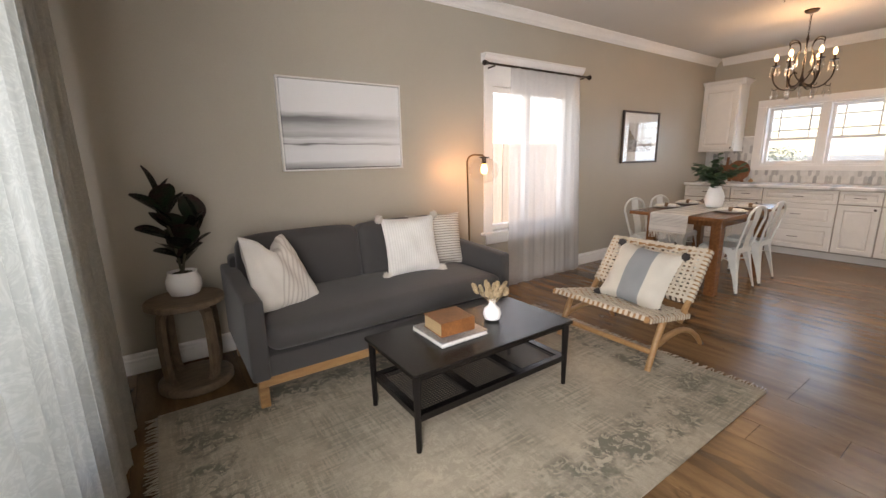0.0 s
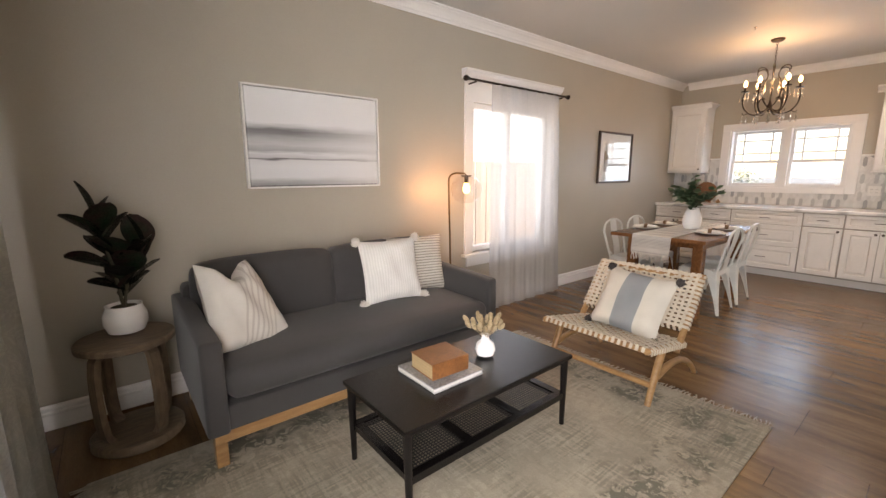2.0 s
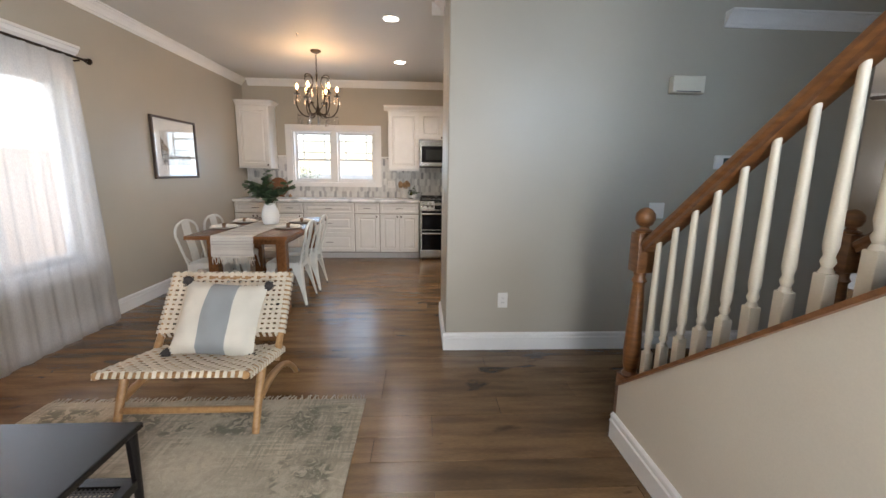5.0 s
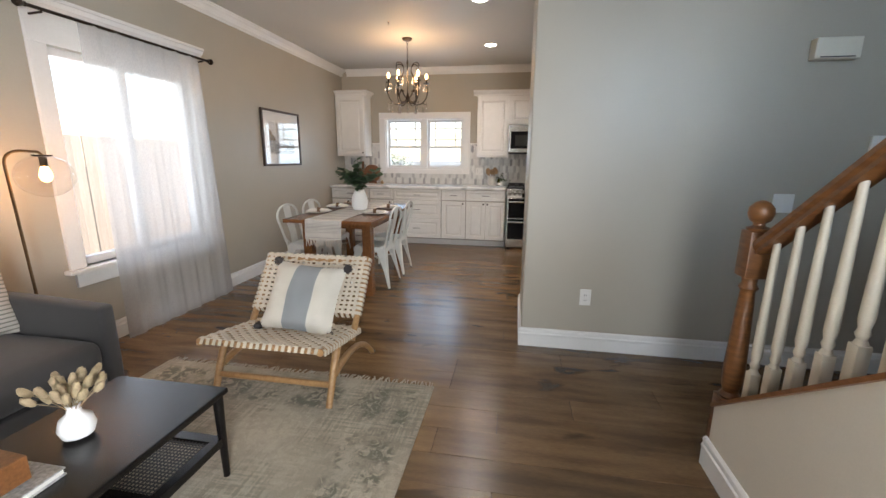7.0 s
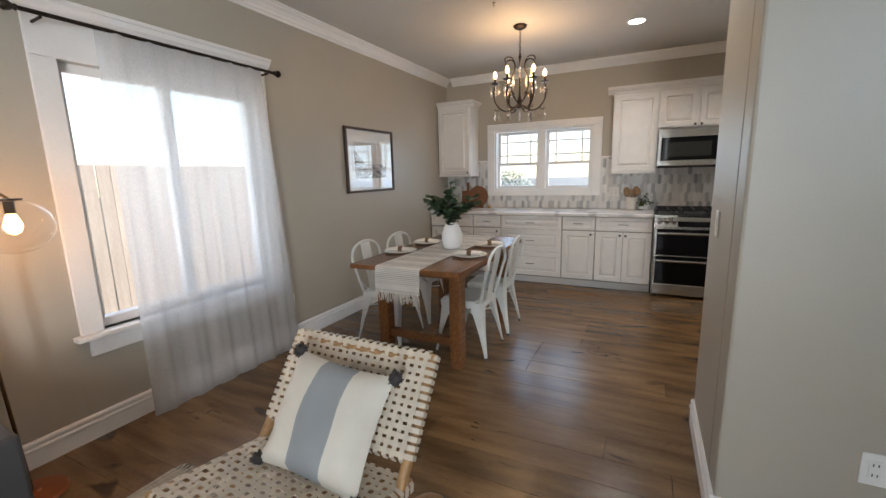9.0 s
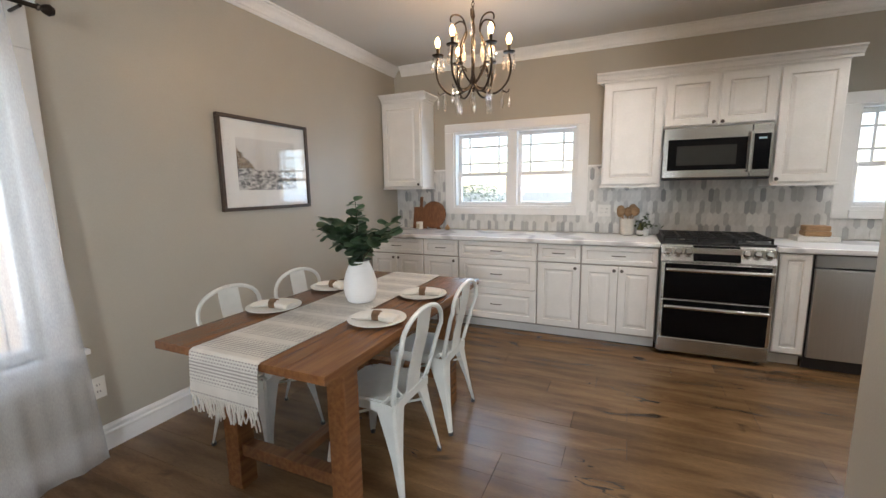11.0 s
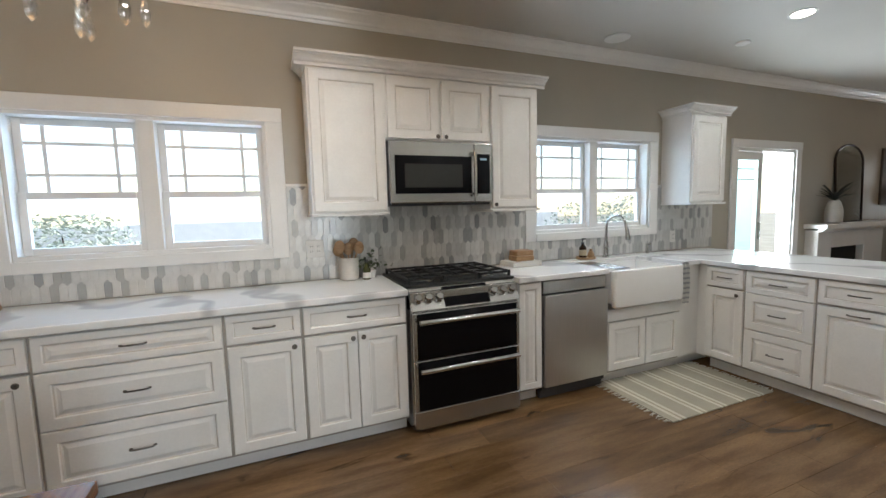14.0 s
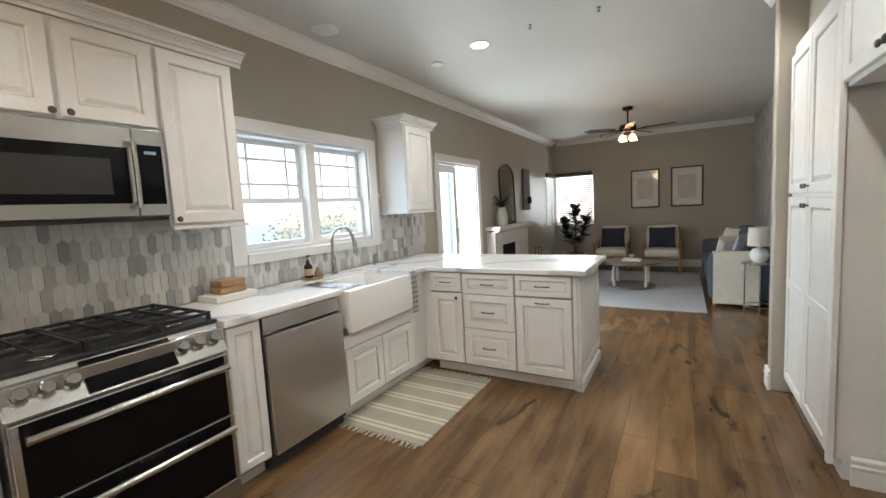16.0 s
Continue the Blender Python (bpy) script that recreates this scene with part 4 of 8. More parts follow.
# pantry and the fridge recess
PANM = Matrix.Translation((4.46, 0, 0)) @ pose(0, 0, 0, 0, 0, 90)
pan = thing("pantry_cabinet", "tall cream white pantry cabinet with four panelled doors", "cabinet")
part("body", box(3.80, 4.459, -2.627, -1.625, 0.10, 2.315), CAB, pan)
part("toe_kick", box(3.85, 4.42, -2.62, -1.63, 0.0, 0.10), CAB, pan)
for a, b, hs in ((-2.62, -2.125, -1), (-2.125, -1.635, 1)):
    d = front(pan, "lower_door", a, b, 0.11, 1.36, PANM, "knob", ((b - 0.03 if hs < 0 else a + 0.03), 1.31))
    front(pan, "upper_door", a, b, 1.375, 2.25, PANM, "knob", ((b - 0.03 if hs < 0 else a + 0.03), 1.42))
    part("mid_rail", box(-0.22, 0.22, -0.021, -0.008, 0.02, 0.075, 0.004), CAB, d)
part("side_panel", box(4.459, 4.485, -1.632, -1.600, 0.08, 2.315, 0.003), CAB, pan)
fr = thing("fridge_cabinet", "cream white cabinet over the empty fridge recess", "cabinet")
part("body", box(3.80, 4.459, -1.598, -0.625, 1.835, 2.315), CAB, fr)
for a, b, s in ((-1.595, -1.11, -1), (-1.11, -0.63, 1)):
    front(fr, "door", a, b, 1.855, 2.26, PANM, "knob", ((b - 0.03 if s < 0 else a + 0.03), 1.89))
structure("baseboard_recess", run(BASE, (3.80, -1.60, 0), (4.40, -1.60, 0), (0, 1, 0)), TRIM, "white baseboard at the fridge recess")


# things on the worktop
WALN = wood("walnut_board", (0.30, 0.125, 0.050), (0.20, 0.080, 0.032), 0.5, 5, (4, 14, 4))
BEECH = wood("pale_beech", (0.48, 0.30, 0.16), (0.36, 0.21, 0.10), 0.55, 6, (3, 3, 14))


def cutting_boards():
    a = thing("cutting_board", "round walnut board with a handle leaning on the tiles", "board")
    bm = moved(lathe([(0.15, -0.009), (0.155, -0.005), (0.155, 0.005), (0.15, 0.009)], 40), pose(0, 0, 0, 0, 90, 0))
    join(bm, box(-0.009, 0.009, 0.12, 0.24, -0.022, 0.022, 0.006))
    part("board", moved(bm, Matrix.Translation((7.575, 2.865, 1.082)) @ pose(0, 0, 0, 0, 8, 0) @ pose(0, 0, 0, -90 - 25, 0, 0)), WALN, a)
    b = thing("cutting_board", "rectangular walnut board with a handle behind a candle", "board")
    bm = join(box(-0.009, 0.009, -0.09, 0.09, 0.0, 0.25, 0.006), box(-0.008, 0.008, -0.02, 0.02, 0.245, 0.37, 0.006))
    part("board", moved(bm, Matrix.Translation((7.548, 3.03, 0.924)) @ pose(0, 0, 0, 0, 10, 0)), WALN, b)
    c = thing("candle_jar", "small white candle jar on the worktop", "candle")
    part("jar", lathe([(0.036, 0), (0.039, 0.006), (0.039, 0.085), (0.034, 0.085), (0.034, 0.07)], 20, (7.47, 2.995, 0.923)), PORC, c, "", True)
    part("label", box(7.428, 7.432, 2.975, 3.015, 0.945, 0.985), mat("cream_label", (0.66, 0.60, 0.48), 0.7), c)
    d = thing("wooden_ornament", "little wooden garlic-shaped ornament on the worktop", "ornament")
    part("ornament", lathe([(0.02, 0), (0.03, 0.012), (0.028, 0.03), (0.012, 0.045), (0.005, 0.06)], 14, (7.50, 2.66, 0.923)), BEECH, d, "", True)


cutting_boards()


def crock():
    c = thing("utensil_crock", "cream stoneware crock holding wooden spoons", "crock")
    part("pot", lathe([(0.055, 0), (0.066, 0.006), (0.068, 0.15), (0.072, 0.155), (0.066, 0.155), (0.062, 0.02)], 24, (7.545, 0.815, 0.923)), mat("cream_stoneware", (0.66, 0.63, 0.58), 0.5, vary=0.08, scale=30), c, "", True)
    for k, (dx, dy, h) in enumerate(((-0.02, 0.03, 0.27), (0.01, -0.02, 0.28), (0.0, 0.0, 0.25), (-0.03, -0.03, 0.26), (0.02, 0.03, 0.24))):
        p0, p1 = Vector((7.545, 0.815, 0.95)), Vector((7.545 + dx * 1.6, 0.815 + dy * 1.8, 0.923 + h - 0.06))
        sp = part("spoon", tube([p0, p1], 0.006, 6), BEECH, c, "", True)
        b = bmesh.new()
        bmesh.ops.create_uvsphere(b, u_segments=12, v_segments=8, radius=1)
        part("bowl", moved(b, Matrix.Translation(p1 + Vector((dx * 0.3, dy * 0.3, 0.025))) @ Matrix.Diagonal((0.012, 0.036, 0.045, 1))), BEECH, sp, "", True)
    o = thing("oil_bottle", "dark green oil bottle with a white label", "bottle")
    part("glass", lathe([(0.026, 0), (0.028, 0.005), (0.028, 0.075), (0.012, 0.095), (0.011, 0.12)], 16, (7.485, 0.705, 0.923)), mat("green_oil_glass", (0.05, 0.055, 0.012), 0.08, vary=0.1), o, "", True)
    part("label", lathe([(0.0285, 0.012), (0.0285, 0.05)], 16, (7.485, 0.705, 0.923)), PLASTIC, o)
    part("cap", lathe([(0.012, 0.118), (0.012, 0.14)], 10, (7.485, 0.705, 0.923)), DARKPL, o)
    h = thing("herb_pot", "small potted herb beside the range", "plant")
    part("pot", lathe([(0.026, 0), (0.034, 0.06), (0.030, 0.06)], 14, (7.53, 0.66, 0.923)), PORC, h)
    bm = bmesh.new()
    rnd = random.Random(5)
    for _ in range(46):
        m = Matrix.Translation((7.53 + rnd.gauss(0, 0.03), 0.655 + rnd.gauss(0, 0.04), 0.985 + abs(rnd.gauss(0, 0.055)))) @ Euler((rnd.uniform(-1, 1), rnd.uniform(-1, 1), rnd.uniform(0, 6))).to_matrix().to_4x4()
        bm.faces.new([bm.verts.new(m @ Vector(q)) for q in ((0, 0, 0), (0.012, 0.016, 0.003), (0, 0.04, 0), (-0.012, 0.016, 0.003))])
    part("leaves", bm, mat("herb_leaf", (0.10, 0.14, 0.06), 0.55, vary=0.3, scale=30), h)


crock()
bk = thing("white_box", "flat white lidded box on the worktop", "box")
part("box", box(7.40, 7.60, -0.70, -0.43, 0.923, 0.962, 0.004), mat("white_card", (0.74, 0.72, 0.68), 0.6, vary=0.05), bk)
for k, (z, w) in enumerate(((0.963, 0.085), (1.006, 0.08))):
    b = thing("wooden_block", "pale wooden block stacked on the white box", "block", group="wooden blocks")
    part("block", box(7.44, 7.56, -0.57 - w, -0.57 + w, z, z + 0.041, 0.008, 3), BEECH, b)
st = thing("soap_tray", "round wooden tray by the sink", "tray")
part("tray", lathe([(0.075, 0), (0.085, 0.006), (0.085, 0.02), (0.08, 0.02), (0.078, 0.01)], 28, (7.53, -1.26, 0.923)), BEECH, st, "", True)
sb = thing("soap_bottle", "amber soap bottle with a black pump", "bottle")
part("bottle", lathe([(0.030, 0), (0.032, 0.005), (0.032, 0.09), (0.014, 0.11), (0.013, 0.12)], 18, (7.54, -1.235, 0.936)), mat("amber_glass", (0.035, 0.016, 0.008), 0.1, vary=0.1), sb, "", True)
part("label", lathe([(0.0325, 0.02), (0.0325, 0.07)], 18, (7.54, -1.235, 0.936)), mat("kraft_label", (0.52, 0.43, 0.30), 0.8), sb)
part("pump", join(lathe([(0.014, 0.12), (0.014, 0.135), (0.004, 0.137), (0.004, 0.165)], 10, (7.54, -1.235, 0.936)), box(7.505, 7.547, -1.241, -1.229, 1.098, 1.108, 0.003)), DARKPL, sb)
s2 = thing("scrub_brush", "round wooden dish brush on the tray", "brush")
part("brush", lathe([(0.028, 0), (0.03, 0.03), (0.022, 0.045), (0.012, 0.06), (0.015, 0.075)], 14, (7.51, -1.30, 0.936)), BEECH, s2, "", True)
tw = thing("dish_towel", "grey and white striped towel over the sink edge", "towel")
bm = bmesh.new()
gx = [6.965 - 0.006 * math.sin(k * 1.3) for k in range(9)]
rows = [[bm.verts.new((gx[k] - 0.028 + 0.02 * (j == 0), -1.80 + 0.009 * k + 0.004 * math.sin(j), 0.925 - 0.042 * j)) for k in range(9)] for j in range(9)]
for j in range(8):
    for k in range(8):
        bm.faces.new((rows[j][k], rows[j][k + 1], rows[j + 1][k + 1], rows[j + 1][k]))
bmesh.ops.solidify(bm, geom=bm.faces[:], thickness=0.006)
part("cloth", bm, banded("striped_towel", [(0, (0.74, 0.73, 0.70)), (0.6, (0.42, 0.44, 0.45))], 2, 0.04), tw, "", True)

# plates in the wall
def wall_plate(name, label, m, w=0.075, h=0.118, rockers=1):
    p = thing(name, label, "outlet" if "outlet" in name else "switch")
    part("plate", moved(box(-w / 2, w / 2, -0.006, 0, -h / 2, h / 2, 0.003), m), PLASTIC, p)
    for k in range(rockers):
        x = (k - (rockers - 1) / 2) * 0.046
        f = part("rocker", moved(box(x - 0.017, x + 0.017, -0.009, -0.005, -0.034, 0.034, 0.002), m), PLASTIC, p)
        if "outlet" in name:
            for z in (-0.018, 0.018):
                part("socket_slots", moved(join(box(x - 0.008, x - 0.005, -0.0096, -0.0088, z - 0.006, z + 0.006), box(x + 0.005, x + 0.008, -0.0096, -0.0088, z - 0.005, z + 0.005)), m), DARKPL, f)


FW_ = lambda x, y, z: Matrix.Translation((x, y, z)) @ pose(0, 0, 0, 0, 0, -90)
wall_plate("wall_outlet", "white wall outlet low on the hall wall", FW_(3.644, -0.092, 0.40))
wall_plate("light_switch", "white double light switch on the hall wall", FW_(3.644, -1.225, 1.095), 0.118, 0.118, 2)
wall_plate("wall_outlet", "white double outlet on the tiles by the range", FW_(KX - 0.014, 1.03, 1.145), 0.118, 0.118, 2)
wall_plate("wall_outlet", "white outlet on the tiles past the sink", FW_(KX - 0.014, -2.45, 1.06))
wall_plate("wall_outlet", "white wall outlet beside the dining table", Matrix.Translation((4.40, SY - 0.001, 0.36)))
wall_plate("light_switch", "white light switch on the partition end", Matrix.Translation((4.16, 0.346, 1.16)) @ pose(0, 0, 0, 0, 0, 180))


# striped rug at the sink
def fringe(bm, p0, p1, out, n, length, r=0.004, seed=1):
    """Loose tassels along an edge."""
    rnd = random.Random(seed)
    a, b, o = Vector(p0), Vector(p1), Vector(out)
    side = (b - a).normalized()
    for k in range(n):
        p = a + (b - a) * ((k + 0.5) / n)
        q = p + o * length * rnd.uniform(0.75, 1.1) + side * rnd.uniform(-0.35, 0.35) * length
        join(bm, tube([p + Vector((0, 0, 0.003)), (p + q) / 2 + Vector((0, 0, 0.003)) + side * rnd.uniform(-0.008, 0.008), q], r, 4, taper=r * 0.6))
    return bm


kr = thing("kitchen_rug", "flat-woven rug with grey and cream stripes and fringe", "rug")
part("weave", box(6.42, 7.09, -2.02, -0.99, 0.001, 0.010, 0.003), banded("striped_flatweave", [(0, (0.40, 0.37, 0.29)), (0.33, (0.66, 0.62, 0.52)), (0.45, (0.40, 0.37, 0.29)), (0.55, (0.66, 0.62, 0.52)), (0.67, (0.40, 0.37, 0.29))], 1, 0.20, bump=0.5, weave=260, offset=0.9), kr)
CYARN = mat("cream_yarn", (0.64, 0.60, 0.52), 0.9)
part("fringe", fringe(bmesh.new(), (6.43, -0.995, 0.002), (7.08, -0.995, 0.002), (0, 1, 0), 30, 0.05), CYARN, kr)
part("fringe", fringe(bmesh.new(), (6.43, -2.015, 0.002), (7.08, -2.015, 0.002), (0, -1, 0), 30, 0.05, seed=2), CYARN, kr)


# ceiling lights and plates
def downlight(x, y, energy=13):
    d = thing("ceiling_downlight", "round recessed downlight glowing white in the ceiling", "downlight", group="recessed downlights")
    part("ring", lathe([(0.085, 0), (0.088, -0.004), (0.075, -0.008), (0.070, -0.006)], 28, (x, y, TOP)), TRIM, d, "", True)
    part("lens", lathe([(0.068, 0), (0.068, -0.004)], 28, (x, y, TOP - 0.003)), glow("downlight_lens", (1, 0.93, 0.84), 6), d)
    lamp("downlight_lamp", "SPOT", energy, (1, 0.97, 0.93), pose(x, y, TOP - 0.03), 0.06, cone=140)


for x, y in ((4.83, 0.82), (6.39, 0.82), (6.565, -2.40), (6.50, -0.80), (4.85, -0.80), (4.956, -2.51)):
    downlight(x, y)
sp = thing("ceiling_speaker", "round white ceiling speaker grille", "speaker")
part("grille", lathe([(0.10, 0), (0.10, -0.006), (0.09, -0.010)], 28, (7.36, -1.42, TOP)), TRIM, sp, "", True)
sp = thing("smoke_detector", "small round white ceiling detector", "detector")
part("cover", lathe([(0.055, 0), (0.055, -0.012), (0.04, -0.018)], 20, (7.08, -2.556, TOP)), TRIM, sp, "", True)
for x, y in ((6.093, -2.29), (5.60, -2.316), (5.333, 1.834), (6.088, -1.576)):
    k = thing("sprinkler_head", "tiny metal sprinkler head in the ceiling", "sprinkler", group="sprinkler heads")
    part("head", lathe([(0.014, 0), (0.014, -0.004), (0.005, -0.008), (0.005, -0.025), (0.012, -0.027)], 10, (x, y, TOP)), CHROME, k)


# ---- living room ----
GREYC = mat("charcoal_sofa_cloth", (0.052, 0.048, 0.047), 0.85, vary=0.12, scale=5, grain=420, bump=0.25, sheen=0.15)
LOAK = wood("light_oak", (0.47, 0.27, 0.115), (0.36, 0.19, 0.075), 0.45, 4, (2, 10, 10))
BLACKW = wood("black_stained_wood", (0.010, 0.008, 0.0075), (0.006, 0.005, 0.005), 0.24, 4, (2, 14, 14), spec=0.36)
CREAMC = mat("cream_cotton", (0.72, 0.68, 0.61), 0.9, vary=0.08, scale=10, grain=350, bump=0.3)
RATTAN = mat("cream_leather_strap", (0.66, 0.58, 0.46), 0.6, vary=0.12, scale=20)


def pillow(w, h, t, n=14, pinch=0.07, chop=0.0):
    """A stuffed cushion standing in the x-z plane, corners drawn out, its top edge pressed in by chop."""
    bm = bmesh.new()
    sheets = []
    for s in (-1, 1):
        g = []
        for j in range(n + 1):
            row = []
            for i in range(n + 1):
                u, v = 2 * i / n - 1, 2 * j / n - 1
                k = ((1 - u * u) * (1 - v * v)) ** 0.42
                x = w / 2 * u * (1 - pinch * (1 - v * v) * abs(u))
                z = h / 2 * v * (1 - pinch * (1 - u * u) * abs(v))
                if chop and v > 0:
                    z -= chop * h * v * v * math.exp(-(u * 2.6) ** 2)
                row.append(bm.verts.new((x, s * t / 2 * k + (0.007 * math.sin(9 * u + 4 * v) + 0.005 * math.sin(15 * v * u + 5 * u)) * k, z)))
            g.append(row)
        sheets.append(g)
    for g, s in zip(sheets, (-1, 1)):
        for j in range(n):
            for i in range(n):
                q = (g[j][i], g[j][i + 1], g[j + 1][i + 1], g[j + 1][i])
                bm.faces.new(q if s < 0 else q[::-1])
    bmesh.ops.remove_doubles(bm, verts=bm.verts[:], dist=0.0008)
    return bm


def cushion(x0, x1, y0, y1, z0, z1, r=0.04, puff=0.02):
    """An upholstered block: rounded edges, faces swollen outward."""
    bm = box(x0, x1, y0, y1, z0, z1, r, 4)
    bmesh.ops.subdivide_edges(bm, edges=[e for e in bm.edges if e.calc_length() > 0.12], cuts=6, use_grid_fill=True)
    c = Vector(((x0 + x1) / 2, (y0 + y1) / 2, (z0 + z1) / 2))
    hx, hy, hz = (x1 - x0) / 2, (y1 - y0) / 2, (z1 - z0) / 2
    for v in bm.verts:
        d = v.co - c
        a, b, e = d.x / hx, d.y / hy, d.z / hz
        v.co += Vector((puff * a ** 5 * (1 - b * b) * (1 - e * e), puff * b ** 5 * (1 - a ** 4) * (1 - e * e), puff * e ** 5 * (1 - a ** 4) * (1 - b * b)))
    return bm


def sofa():
    x0, x1, y0, y1 = 0.50, 2.37, 2.385, 3.30
    s = thing("sofa", "charcoal grey two-seat sofa with oak plinth legs", "sofa")
    part("base", box(x0 + 0.01, x1 - 0.01, y0 + 0.022, y1 - 0.02, 0.185, 0.312, 0.012, 3), GREYC, s, "", True)
    for a, b in ((x0, x0 + 0.098), (x1 - 0.082, x1)):
        bm = cushion(a, b, y0, y1, 0.18, 0.655, 0.02, 0.006)
        for v in bm.verts:
            if v.co.z > 0.5:
                v.co.z += 0.035 * (v.co.y - y0) / (y1 - y0) - 0.015
        part("arm", bm, GREYC, s, "", True)
    part("back_frame", cushion(x0 + 0.05, x1 - 0.05, y1 - 0.16, y1, 0.20, 0.74, 0.03, 0.008), GREYC, s, "", True)
    part("seat_cushion", cushion(x0 + 0.101, x1 - 0.085, y0 - 0.012, y1 - 0.18, 0.328, 0.487, 0.062, 0.022), GREYC, s, "", True)
    mid = (x0 + x1) / 2
    for a, b in ((x0 + 0.103, mid - 0.003), (mid + 0.003, x1 - 0.087)):
        bm = cushion(a, b, 0, 0.19, 0, 0.42, 0.05, 0.03)
        part("back_cushion", moved(bm, Matrix.Translation((0, y1 - 0.31, 0.46)) @ pose(0, 0, 0, -9)), GREYC, s, "", True)
    part("plinth", join(box(x0 + 0.03, x1 - 0.03, y0 + 0.03, y0 + 0.07, 0.13, 0.185, 0.003), box(x0 + 0.03, x0 + 0.07, y0 + 0.07, y1 - 0.06, 0.13, 0.185, 0.003), box(x1 - 0.07, x1 - 0.03, y0 + 0.07, y1 - 0.06, 0.13, 0.185, 0.003)), LOAK, s)
    for p in (x0 + 0.055, x1 - 0.055):
        for q in (y0 + 0.055, y1 - 0.08):
            part("leg", box(p - 0.027, p + 0.027, q - 0.027, q + 0.027, 0.012, 0.13, 0.004), LOAK, s)


sofa()
p = thing("throw_pillow", "cream pillow with a chopped top and ribbed stripes", "pillow")
bm = pillow(0.52, 0.47, 0.19, 20, chop=0.24)
for v in bm.verts:
    f = max(0.0, (v.co.z + 0.235) / 0.47)
    v.co.x = -0.26 + (v.co.x + 0.26) * (1 - 0.40 * f) - 0.03 * f
    v.co.z += 0.06 * f * (v.co.x + 0.26) / 0.52
RIBL, RIBD = (0.72, 0.68, 0.62), (0.56, 0.515, 0.46)
STRIPEV = banded("cream_cloth_ribbed_stripe", [(0, RIBL)] + [(0.42 + 0.03 * k + d, c) for k in range(7) for d, c in ((0.0, RIBD), (0.011, RIBL))], 0, 1.0, offset=0.53, bump=0.4)
part("cover", bm, STRIPEV, p, "", True).matrix_basis = Matrix.Translation((0.82, 2.77, 0.665)) @ pose(0, 0, 0, 0, 0, 24) @ pose(0, 0, 0, -24, 12, 0)


def tuft(bm, at, r, n=26, seed=0):
    """A yarn ball: a lumpy core with short loose strands."""
    rnd = random.Random(seed)
    core = bmesh.new()
    bmesh.ops.create_icosphere(core, subdivisions=3, radius=r * 0.72)
    for v in core.verts:
        v.co *= rnd.uniform(0.88, 1.14)
    join(bm, moved(core, Matrix.Translation(at)))
    for _ in range(n):
        d = Vector((rnd.gauss(0, 1), rnd.gauss(0, 1), rnd.gauss(0, 1))).normalized()
        join(bm, tube([Vector(at) + d * r * 0.5, Vector(at) + d * r * rnd.uniform(0.85, 1.05)], r * 0.13, 4, taper=r * 0.07))
    return bm


RIB = banded("white_ribbed_cotton", [(0, (0.80, 0.78, 0.74)), (0.5, (0.72, 0.70, 0.66))], 0, 0.018, bump=0.6)
p = thing("throw_pillow", "white ribbed pillow with tufted corner tassels", "pillow")
m = Matrix.Translation((1.765, 2.835, 0.712)) @ pose(0, 0, 0, -17, 0, -6)
part("cover", pillow(0.44, 0.44, 0.15), RIB, p, "", True).matrix_basis = m
for k, (u, v) in enumerate(((-1, -1), (1, -1), (-1, 1), (1, 1))):
    part("tassel", tuft(bmesh.new(), (u * 0.228, 0, v * 0.218), 0.045 if v < 0 else 0.036, 90, k), CREAMC, p, "", True).matrix_basis = m
KNIT = banded("cream_black_knit_stripe", [(0, (0.62, 0.57, 0.50)), (0.55, (0.27, 0.25, 0.22)), (0.86, (0.58, 0.53, 0.46))], 2, 0.021, bump=0.8, weave=150)
p = thing("throw_pillow", "cream knitted pillow with thin black stripes", "pillow")
part("cover", pillow(0.48, 0.44, 0.16), KNIT, p, "", True).matrix_basis = Matrix.Translation((2.085, 2.99, 0.69)) @ pose(0, 0, 0, -16, 0, -14)


